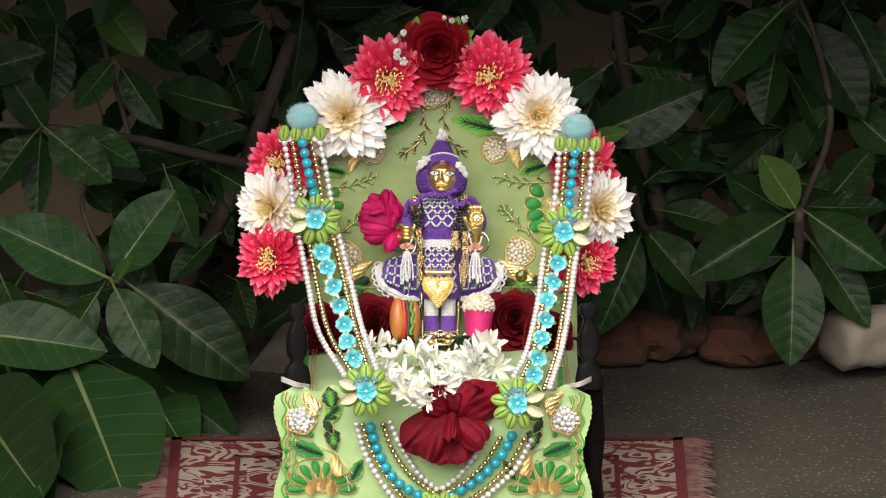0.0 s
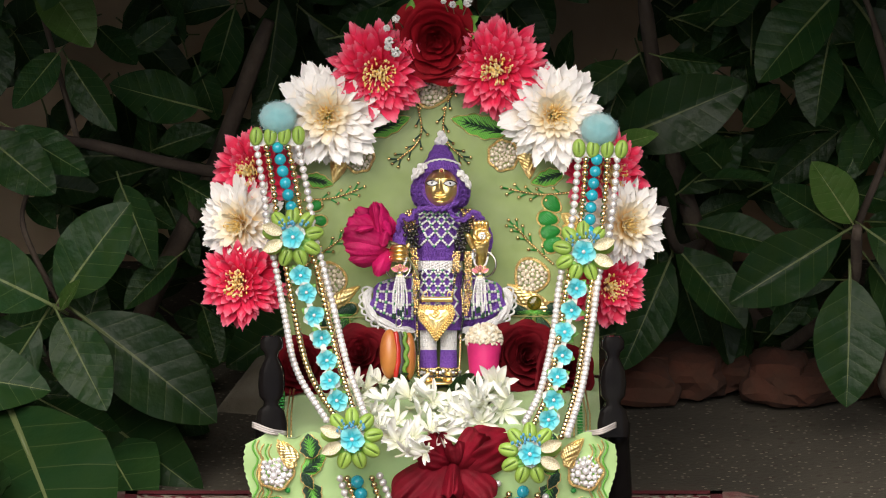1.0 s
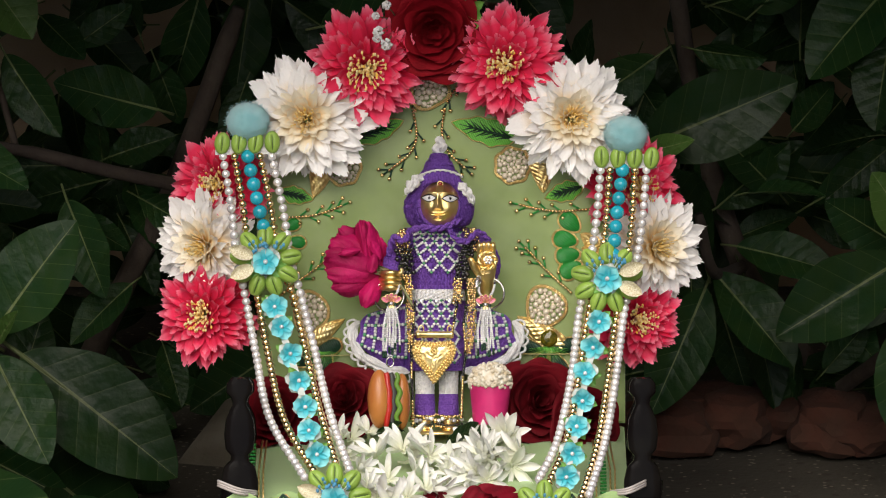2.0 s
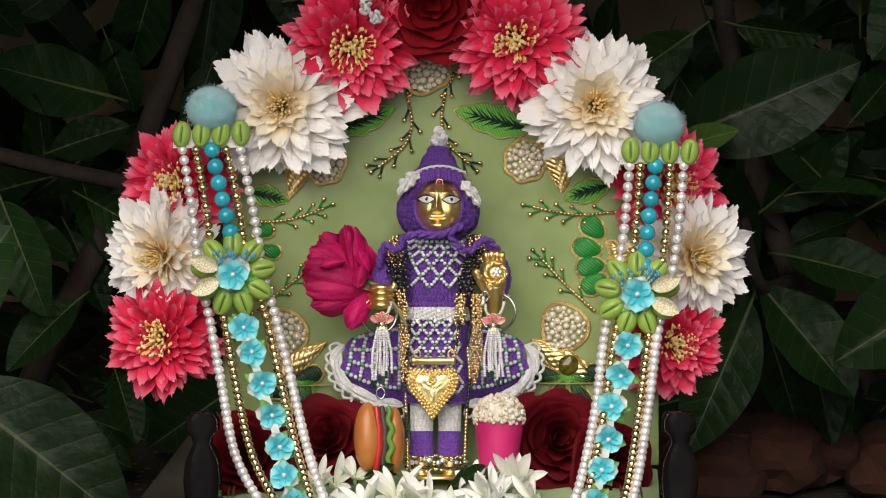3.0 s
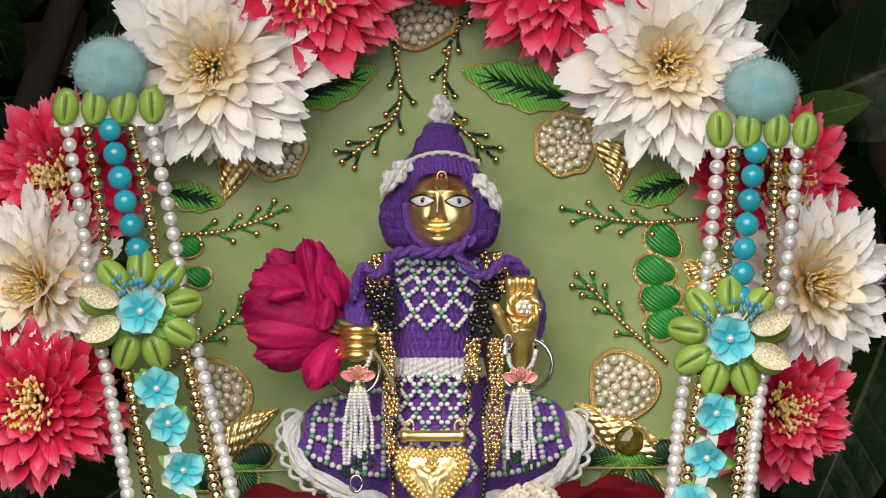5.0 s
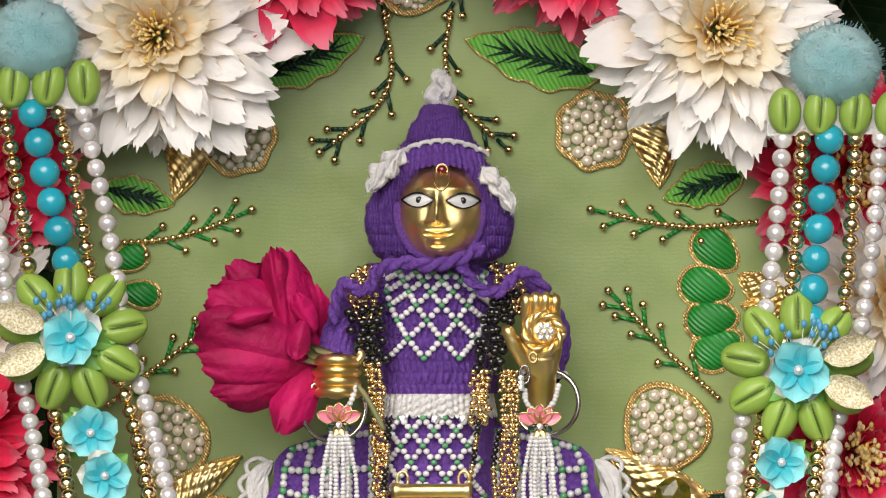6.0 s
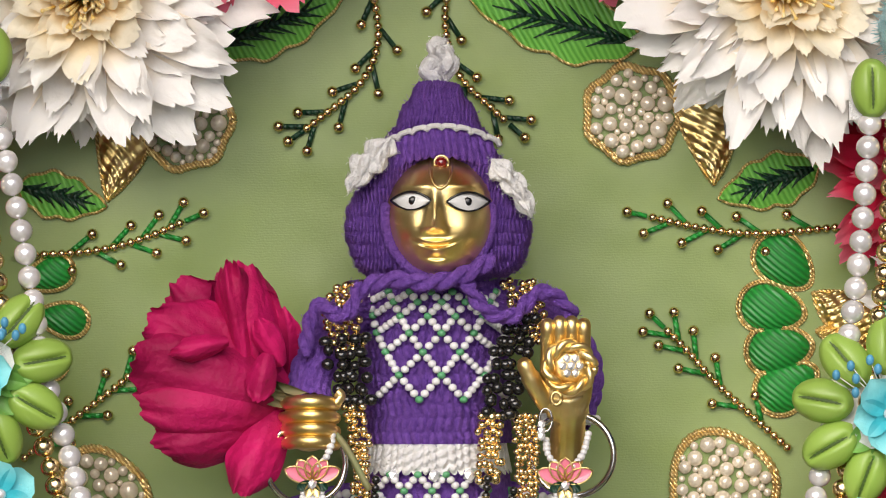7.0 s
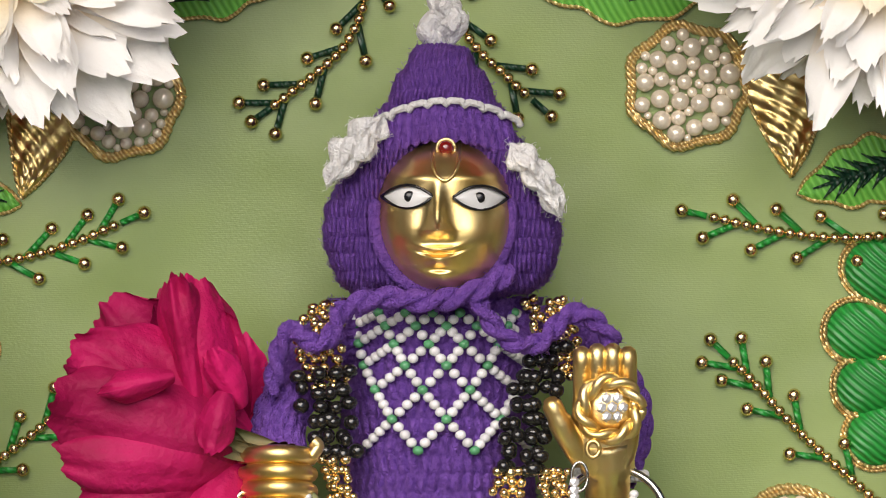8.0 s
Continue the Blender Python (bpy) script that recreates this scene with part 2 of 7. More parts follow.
def ground_mat():
    """Worn cement with pebbles that show as dark and pale chips."""
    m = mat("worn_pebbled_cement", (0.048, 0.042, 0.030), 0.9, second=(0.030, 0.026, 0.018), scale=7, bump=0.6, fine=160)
    nt, socket = base_socket(m)
    n, k = nt.nodes, nt.links.new
    old = socket.links[0].from_socket
    co = n.new("ShaderNodeTexCoord")
    for scale, low, high, tone in ((58, 0.20, 0.27, (0.032, 0.022, 0.015)), (110, 0.17, 0.22, (0.17, 0.155, 0.115))):
        v, gate, mix = n.new("ShaderNodeTexVoronoi"), n.new("ShaderNodeMapRange"), n.new("ShaderNodeMix")
        v.inputs["Scale"].default_value = scale
        gate.inputs[1].default_value, gate.inputs[2].default_value = low, high
        gate.inputs[3].default_value, gate.inputs[4].default_value = 0.85, 0.0
        mix.data_type = "RGBA"
        mix.inputs[7].default_value = (*tone, 1)
        k(co.outputs["Object"], v.inputs["Vector"])
        k(v.outputs["Distance"], gate.inputs[0])
        k(gate.outputs[0], mix.inputs[0])
        k(old, mix.inputs[6])
        old = mix.outputs[2]
    k(old, socket)
    return m


GROUND = ground_mat()


# ---- shapes ----
class Shape:
    """Collects faces for one mesh, in world metres."""

    def __init__(self):
        self.v, self.f, self.m = [], [], []

    def add(self, verts, faces, m=0):
        o = len(self.v)
        self.v += [tuple(p) for p in verts]
        self.f += [tuple(o + i for i in f) for f in faces]
        self.m += [m] * len(faces)
        return self

    def grid(self, fn, nu, nv, loop=False, m=0):
        """fn(u, v) over 0 to 1; loop closes the u direction."""
        cols = nu if loop else nu + 1
        verts = [fn(i / nu, j / nv) for j in range(nv + 1) for i in range(cols)]
        faces = [(j * cols + i, j * cols + (i + 1) % cols, (j + 1) * cols + (i + 1) % cols, (j + 1) * cols + i) for j in range(nv) for i in range(nu)]
        return self.add(verts, faces, m)

    def tube(self, pts, r, n=6, m=0, caps=True):
        pts = [Vector(p) for p in pts]
        verts, side = [], None
        for i, p in enumerate(pts):
            ax = (pts[min(i + 1, len(pts) - 1)] - pts[max(i - 1, 0)]).normalized()
            side = ax.orthogonal().normalized() if side is None else (side - ax * side.dot(ax)).normalized()
            b = ax.cross(side)
            rr = r[i] if isinstance(r, (list, tuple)) else r
            verts += [p + (side * math.cos(a) + b * math.sin(a)) * rr for a in (2 * math.pi * q / n for q in range(n))]
        faces = [(j * n + i, j * n + (i + 1) % n, (j + 1) * n + (i + 1) % n, (j + 1) * n + i) for j in range(len(pts) - 1) for i in range(n)]
        if caps:
            faces += [tuple(reversed(range(n))), tuple(range((len(pts) - 1) * n, len(pts) * n))]
        return self.add(verts, faces, m)

    def ball(self, c, r, level=2, m=0, turn=None):
        vs, fs = ico(level)
        r = Vector((r, r, r)) if isinstance(r, (int, float)) else Vector(r)
        c = Vector(c)
        turn = turn or TURNED
        return self.add([c + turn @ Vector((p[0] * r.x, p[1] * r.y, p[2] * r.z)) for p in vs], fs, m)

    def slab(self, outline, front, back, m=0):
        """An outline of plan-sheet points made solid between two depths."""
        n = len(outline)
        verts = [W(x, y, front) for x, y in outline] + [W(x, y, back) for x, y in outline]
        faces = [tuple(range(n)), tuple(reversed(range(n, 2 * n)))] + [(i, n + i, n + (i + 1) % n, (i + 1) % n) for i in range(n)]
        return self.add(verts, faces, m)

    def pad(self, cx, cy, d, half_w, half_h, angle, rise, m=0, point=1.0, n=14, rings=4):
        """A stitched pad on the sheet: a cushion with an outline pointed at its far end; angle in degrees, 0 to the right, 90 up."""
        a = radians(angle)

        def at(u, v):
            q = 2 * math.pi * u
            k = 1 - v
            px, py = half_w * math.cos(q) * k, half_h * math.sin(q) * k
            if px > 0:
                py *= 1 - (px / half_w) ** 2 * 0.75 * (point > 1)
            return W(cx + px * math.cos(a) + py * math.sin(a), cy - px * math.sin(a) + py * math.cos(a), d - rise * math.sqrt(1 - k * k))

        return self.grid(at, n, rings, True, m)

    def mesh(self, name, mats, origin=(0, 0, 0), smooth=True):
        me = bpy.data.meshes.new(name)
        o = Vector(origin)
        me.from_pydata([(p[0] - o.x, p[1] - o.y, p[2] - o.z) for p in self.v], [], self.f)
        for x in mats if isinstance(mats, (list, tuple)) else [mats]:
            me.materials.append(x)
        me.polygons.foreach_set("material_index", self.m)
        me.polygons.foreach_set("use_smooth", [smooth] * len(self.f))
        me.update()
        return me


ICO = {}


def ico(level):
    if level not in ICO:
        bm = bmesh.new()
        bmesh.ops.create_icosphere(bm, subdivisions=level, radius=1)
        bm.verts.index_update()
        ICO[level] = ([tuple(v.co) for v in bm.verts], [tuple(v.index for v in f.verts) for f in bm.faces])
        bm.free()
    return ICO[level]


ORIGIN = {}


def thing(name, base, label, category, group="", kind=""):
    """An Empty at the base of a thing."""
    ob = new(name)
    ob.empty_display_size = 0.01
    ob.location = base
    ORIGIN[ob] = Vector(base)
    return tagged(ob, label, category, group, kind)


def whole(name, shape, mats, base, label, category, group="", kind="", smooth=True):
    """A thing that is one mesh."""
    ob = new(name, shape.mesh(name, mats, base, smooth))
    ob.location = base
    ORIGIN[ob] = Vector(base)
    return tagged(ob, label, category, group, kind)


def part(name, shape, mats, parent, label="", smooth=True):
    ob = new(name, shape.mesh(name, mats, ORIGIN[parent], smooth))
    ob.parent = parent
    ORIGIN[ob] = ORIGIN[parent]
    return tagged(ob, label)


def piece(name, me, m, parent, label=""):
    """A part on a shared mesh at the world pose m."""
    ob = new(name, me)
    ob.parent = parent
    ob.matrix_basis = Matrix.Translation(-ORIGIN[parent]) @ m
    ORIGIN[ob] = ORIGIN[parent]
    return tagged(ob, label)


def smooth_path(pts, n=10):
    """A Catmull-Rom line through points."""
    p = [Vector(q) for q in pts]
    p = [p[0] * 2 - p[1]] + p + [p[-1] * 2 - p[-2]]
    out = []
    for i in range(1, len(p) - 2):
        for j in range(n):
            t = j / n
            a, b, c, d = p[i - 1], p[i], p[i + 1], p[i + 2]
            out.append(0.5 * (2 * b + (c - a) * t + (2 * a - 5 * b + 4 * c - d) * t * t + (3 * b - a - 3 * c + d) * t ** 3))
    return out + [p[-2]]


def even(pts, step):
    """Points at even steps along a line."""
    out, left = [], 0.0
    for a, b in zip(pts, pts[1:]):
        long = (b - a).length
        while left <= long and long > 0:
            out.append(a.lerp(b, left / long))
            left += step
        left -= long
    return out


def sheet_line(conv, pts, d, n=8):
    """A smooth line over plan points; d is one depth or one for each point."""
    return smooth_path([W(*conv(x, y), d[i] if isinstance(d, (list, tuple)) else d) for i, (x, y) in enumerate(pts)], n)


def A(x, y):
    return x, y


def aim(base, tip, facing, roll=0.0):
    """The frame of a blade: x from base to tip, z towards the facing."""
    base, tip = Vector(base), Vector(tip)
    x = (tip - base).normalized()
    z = Vector(facing)
    z = (z - x * z.dot(x)).normalized()
    z = Matrix.Rotation(roll, 3, x) @ z
    return Matrix((x, z.cross(x), z)).transposed(), (tip - base).length


def blade_pose(base, tip, facing, wide=1.0, roll=0.0):
    r, long = aim(base, tip, facing, roll)
    return Matrix.Translation(base) @ r.to_4x4() @ Matrix.Diagonal((long, long * wide, long, 1))


def blade(width, cup, bend, point=1.0, nu=6, nv=8, notch=0.0, widest=0.5):
    """A petal or leaf of length 1 along x, with its upper side to +z."""
    s = Shape()

    def at(u, v):
        e = max(0.0, math.sin(math.pi * v ** (math.log(0.5) / math.log(widest)))) ** (0.75 * point)
        y = (u - 0.5) * 2
        x = v + notch * math.cos(5 * math.pi * y) * v ** 8
        return (x, y * width * e * 0.5 + 0.0005 * y, cup * (y * y) * width * e + bend * v * v)

    s.grid(at, nu, nv)
    return s


def unit_mesh(name, shape, mats):
    return shape.mesh(name, mats)


BALL = {}


def ball_mesh(name, m, level=3):
    if (name, m, level) not in BALL:
        s = Shape()
        s.add(*ico(level))
        BALL[name, m, level] = s.mesh(name, m)
    return BALL[name, m, level]


def place(p, r, turn=None):
    rr = (r, r, r) if isinstance(r, (int, float)) else r
    return Matrix.Translation(p) @ (turn or TURNED).to_4x4() @ Matrix.Diagonal((*rr, 1))


# ---- the setting ----
rnd = random.Random(4)


def ground_sheet():
    s = Shape()
    n = 60

    def at(u, v):
        x, y = (u - 0.5) * 2, (v - 0.5) * 2
        x, y = x * 0.9 + 60 * x ** 5, y * 0.9 + 60 * y ** 5
        return (x, y, 0.004 * noise.noise(Vector((x * 5, y * 5, 0))) - 0.004)

    s.grid(at, n, n)
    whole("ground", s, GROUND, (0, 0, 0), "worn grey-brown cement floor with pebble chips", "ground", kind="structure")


ground_sheet()


def back_wall():
    s = Shape()
    s.grid(lambda u, v: (-3 + 6 * u, 1.05 + 0.02 * noise.noise(Vector((u * 20, v * 12, 1))), 2.6 * v), 60, 26)
    s.add([(-3, 1.2, 0), (3, 1.2, 0), (3, 1.2, 2.6), (-3, 1.2, 2.6), (-3, 1.05, 2.6), (3, 1.05, 2.6)], [(1, 0, 3, 2), (4, 5, 2, 3)])
    whole("wall_back", s, PLASTER, (0, 1.05, 0), "stained old beige plaster wall behind the shrub", "wall", kind="structure")


back_wall()


def unseen_wall(name, x0, y0, x1, y1, high):
    s = Shape()
    a, b = Vector((x0, y0, 0)), Vector((x1, y1, 0))
    out = (b - a).cross(Vector((0, 0, 1))).normalized() * 0.15
    s.add([a, b, b + out, a + out, *(q + Vector((0, 0, high)) for q in (a, b, b + out, a + out))], [(0, 1, 5, 4), (1, 2, 6, 5), (2, 3, 7, 6), (3, 0, 4, 7), (4, 5, 6, 7)])
    whole(name, s, PLASTER, a, "plain plastered wall, unseen, added to limit low sky light", "wall", kind="structure", smooth=False)


# added out of view against low sky light; the south one low for brass reflections
unseen_wall("wall_west", -3.2, -13.0, -3.2, 1.05, 2.6)
unseen_wall("wall_east", 3.2, 1.05, 3.2, -13.0, 2.6)
unseen_wall("wall_south", 3.2, -13.0, -3.2, -13.0, 1.1)


def lump(name, c, size, m, label, category, group="", seed=0, turn=0.0):
    """A broken stone or brick with chipped faces."""
    s = Shape()
    vs, fs = ico(3)
    rot = Matrix.Rotation(turn, 3, "Z")
    out = []
    for p in vs:
        q = Vector(p)
        big = max(abs(q.x), abs(q.y), abs(q.z))
        q = q.lerp(q / big, 0.55) * (0.85 + 0.28 * noise.noise(q * 1.3 + Vector((seed * 7.1, 0, 0))))
        out.append(Vector(c) + rot @ Vector((q.x * size[0], q.y * size[1], max(q.z, -0.8) * size[2])))
    s.add(out, fs)
    return whole(name, s, m, (c[0], c[1], 0), label, category, group, smooth=m is STONE)


for i, (x, y, sx, sz, seed) in enumerate(((1080, 628, 0.05, 0.025, 1), (1170, 620, 0.045, 0.028, 2), (1230, 628, 0.04, 0.024, 3), (1345, 622, 0.055, 0.022, 4), (1420, 630, 0.03, 0.02, 5), (1120, 600, 0.05, 0.026, 6), (1290, 600, 0.05, 0.03, 7), (1390, 595, 0.04, 0.022, 8))):
    p = W(x, y, 0.56 + 0.02 * (i % 3))
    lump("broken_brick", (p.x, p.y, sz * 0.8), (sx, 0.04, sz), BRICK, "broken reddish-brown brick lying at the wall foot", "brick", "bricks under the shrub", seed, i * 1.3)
p = W(1530, 618, 0.5)
lump("pale_boulder", (p.x, p.y, 0.045), (0.052, 0.045, 0.044), STONE, "pale grey rough stone lying under the shrub", "stone", "", 11, 0.5)
p = W(470, 620, 0.55)
slab_stone = Shape()
slab_stone.add([W(425, 672, 0.52), W(512, 660, 0.52), W(520, 568, 0.60), W(500, 575, 0.60), W(432, 676, 0.58), W(518, 664, 0.58), W(526, 566, 0.64), W(506, 572, 0.64)],
               [(0, 1, 2, 3), (7, 6, 5, 4), (0, 4, 5, 1), (1, 5, 6, 2), (2, 6, 7, 3), (3, 7, 4, 0)])
whole("stone_slab", slab_stone, SLAB_STONE, (p.x, p.y, 0), "weathered grey stone slab leaning at the wall foot", "stone", smooth=False)


# ---- the rug ----
def rug_mat():
    """Maroon scrolls and flowers on cream, woven in fine rows."""
    m = mat("woven_cream_rug", (0.31, 0.265, 0.21), 0.95, second=(0.23, 0.19, 0.15), scale=30, bump=0.8, fine=900)
    nt, socket = base_socket(m)
    n, k = nt.nodes, nt.links.new
    old = socket.links[0].from_socket
    co = n.new("ShaderNodeTexCoord")
    big, small = n.new("ShaderNodeTexNoise"), n.new("ShaderNodeTexVoronoi")
    big.inputs["Scale"].default_value, big.inputs["Detail"].default_value, big.inputs["Distortion"].default_value = 20, 1.0, 1.2
    small.inputs["Scale"].default_value = 19
    k(co.outputs["Object"], big.inputs["Vector"])
    k(co.outputs["Object"], small.inputs["Vector"])

    def gate(source, low, high):
        lo, hi, both = n.new("ShaderNodeMath"), n.new("ShaderNodeMath"), n.new("ShaderNodeMath")
        lo.operation, hi.operation, both.operation = "GREATER_THAN", "LESS_THAN", "MULTIPLY"
        lo.inputs[1].default_value, hi.inputs[1].default_value = low, high
        k(source, lo.inputs[0])
        k(source, hi.inputs[0])
        k(lo.outputs[0], both.inputs[0])
        k(hi.outputs[0], both.inputs[1])
        return both.outputs[0]

    fac = None
    for g in (gate(big.outputs["Fac"], 0.46, 0.52), gate(big.outputs["Fac"], 0.61, 0.95), gate(big.outputs["Fac"], 0.0, 0.36), gate(small.outputs["Distance"], 0.10, 0.24)):
        if fac is None:
            fac = g
        else:
            top = n.new("ShaderNodeMath")
            top.operation = "MAXIMUM"
            k(fac, top.inputs[0])
            k(g, top.inputs[1])
            fac = top.outputs[0]
    mix = n.new("ShaderNodeMix")
    mix.data_type = "RGBA"
    mix.inputs[7].default_value = (0.105, 0.006, 0.012, 1)
    k(fac, mix.inputs[0])
    k(old, mix.inputs[6])
    k(mix.outputs[2], socket)
    return m


def flat_on_ground(x, y, up=0.0):
    """The place on the ground under a point of the sheet."""
    eye = W(784, 441, 0) - AHEAD * FAR
    way = W(x, y, 0) - eye
    return eye + way * ((up - eye.z) / way.z)


def rug():
    a, b = flat_on_ground(322, 786), flat_on_ground(1190, 786)
    back, left, right = a.y, a.x - 0.012, b.x + 0.012
    front = back - 0.62
    base = ((left + right) / 2, (back + front) / 2, 0)
    t = thing("rug", base, "maroon and cream woven rug with fringed edges under the throne", "rug")
    red = mat("maroon_border_weave", (0.105, 0.006, 0.012), 0.95, bump=0.8, fine=900)
    s = Shape()
    s.grid(lambda u, v: (left + (right - left) * u, back + (front - back) * v, 0.006 + 0.0015 * noise.noise(Vector((u * 9, v * 6, 3)))), 60, 40)
    part("field", s, rug_mat(), t)
    s = Shape()
    for o, wd in ((0.0, 0.012), (0.075, 0.006)):
        for x0, x1, y0, y1 in ((left + o, right - o, back - o, back - o - wd), (left + o, left + o + wd, back - o, front), (right - o - wd, right - o, back - o, front)):
            s.grid(lambda u, v: (x0 + (x1 - x0) * u, y0 + (y1 - y0) * v, 0.0085), 30, 2 if x1 - x0 > 0.1 else 30)
    part("border", s, red, t)
    s = Shape()
    for i in range(150):
        u = i / 149
        x = left + (right - left) * u
        s.tube([(x, back, 0.006), (x + rnd.uniform(-.003, .003), back + 0.007, 0.005), (x + rnd.uniform(-.006, .006), back + 0.014, 0.002)], 0.0012, 4)
    for sgn, x in ((-1, left), (1, right)):
        for i in range(160):
            y = back + (front - back) * i / 159
            s.tube([(x, y, 0.006), (x + sgn * 0.015, y + rnd.uniform(-.004, .004), 0.006), (x + sgn * rnd.uniform(.024, .036), y + rnd.uniform(-.01, .01), 0.002)], 0.0014, 4)
    part("fringe", s, mat("dusty_red_fringe", (0.11, 0.03, 0.03), 0.95, second=(0.17, 0.12, 0.10), scale=60), t, "dusty red and cream fringe")


rug()


# ---- the shrub ----
def big_leaf(name, m, fold, bend, wave, widest=0.5, width=0.5):
    s = Shape()

    def at(u, v):
        e = max(0.0, math.sin(math.pi * v ** (math.log(0.5) / math.log(widest)))) ** 0.72
        y = (u - 0.5) * 2
        q = abs(y)
        z = fold * q * e * width + bend * v * v + wave * math.sin(v * 17 + y) * q * q * e
        z += 0.006 * q * math.cos((v - q * width * e * 0.37) * 50) * e
        return (v, y * width * e * 0.5, z)

    s.grid(at, 10, 26)
    stalk = [(-0.16, 0, -0.03), (-0.08, 0, -0.012), (0, 0, 0), (0.3, 0, -0.004 + bend * 0.09)]
    s.tube(stalk, [0.012, 0.012, 0.013, 0.006], 5)
    return s.mesh(name, m)


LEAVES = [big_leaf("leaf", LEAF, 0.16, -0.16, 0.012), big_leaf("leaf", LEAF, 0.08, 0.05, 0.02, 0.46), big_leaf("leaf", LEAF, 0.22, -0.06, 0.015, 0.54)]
YOUNG = [big_leaf("leaf", YOUNG_LEAF, 0.2, -0.1, 0.01)]


def clear(y):
    """The depth at which a height of the sheet still lies a little over the ground."""
    return (MIDDLE.z - 0.008 + (441 - y) * UNIT * math.cos(DOWN)) / math.sin(DOWN)


def shrub(name, base, label, stems, leaves, fill, shade_count, deeper=0.0, group="shrubs behind the throne"):
    """stems: lists of (x, y, d, radius); leaves: base, tip and width on the sheet with their depth and young or not."""
    t = thing(name, base, label, "shrub", group)
    for i, line in enumerate(stems):
        pts = smooth_path([W(x, y, d) for x, y, d, r in line], 6)
        rs = [line[min(int(j / 6), len(line) - 1)][3] for j in range(len(pts))]
        s = Shape().tube(pts, rs, 8)
        part("trunk" if i == 0 else "branch", s, BARK, t)
    k = random.Random(len(leaves))
    for x0, y0, x1, y1, wide, d, young in leaves:
        d += deeper if d > 0.25 else 0.0
        b, e = W(x0, y0, min(d + 0.015, clear(y0))), W(x1, y1, min(d - 0.015, clear(y1)))
        face = -AHEAD + Vector((k.uniform(-.35, .35), 0, k.uniform(0.0, 0.5)))
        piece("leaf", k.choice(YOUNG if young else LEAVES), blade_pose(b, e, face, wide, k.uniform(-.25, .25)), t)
    for x0, x1, y0, y1, d0, d1, count, size in fill:
        for i in range(count):
            y = k.uniform(y0, y1)
            b = W(k.uniform(x0, x1), y, min(k.uniform(d0, d1), clear(y) - 0.05))
            a = k.uniform(0, 2 * math.pi)
            way = SIDE * math.cos(a) + UP * (math.sin(a) - 0.45) + AHEAD * k.uniform(-.5, .3)
            e = b + way.normalized() * size * k.uniform(0.7, 1.25)
            face = -AHEAD + Vector((k.uniform(-.8, .8), 0, k.uniform(-0.2, 1.1)))
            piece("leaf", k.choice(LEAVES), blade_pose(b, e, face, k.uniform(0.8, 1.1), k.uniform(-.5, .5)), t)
    # leaves added overhead, out of view, to keep sun and sky off the shrub
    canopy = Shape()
    for i in range(shade_count):
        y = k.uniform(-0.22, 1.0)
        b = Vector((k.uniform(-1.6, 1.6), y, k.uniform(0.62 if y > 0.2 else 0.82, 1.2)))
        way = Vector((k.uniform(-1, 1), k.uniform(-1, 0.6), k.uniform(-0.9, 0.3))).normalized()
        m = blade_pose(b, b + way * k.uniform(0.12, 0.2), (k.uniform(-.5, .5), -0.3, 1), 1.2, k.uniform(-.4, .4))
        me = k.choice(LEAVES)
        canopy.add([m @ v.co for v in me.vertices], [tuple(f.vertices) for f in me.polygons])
    tagged(part("canopy", canopy, LEAF, t, "unseen leaves added overhead to shade the shrub"), kind="stuff")
    return t


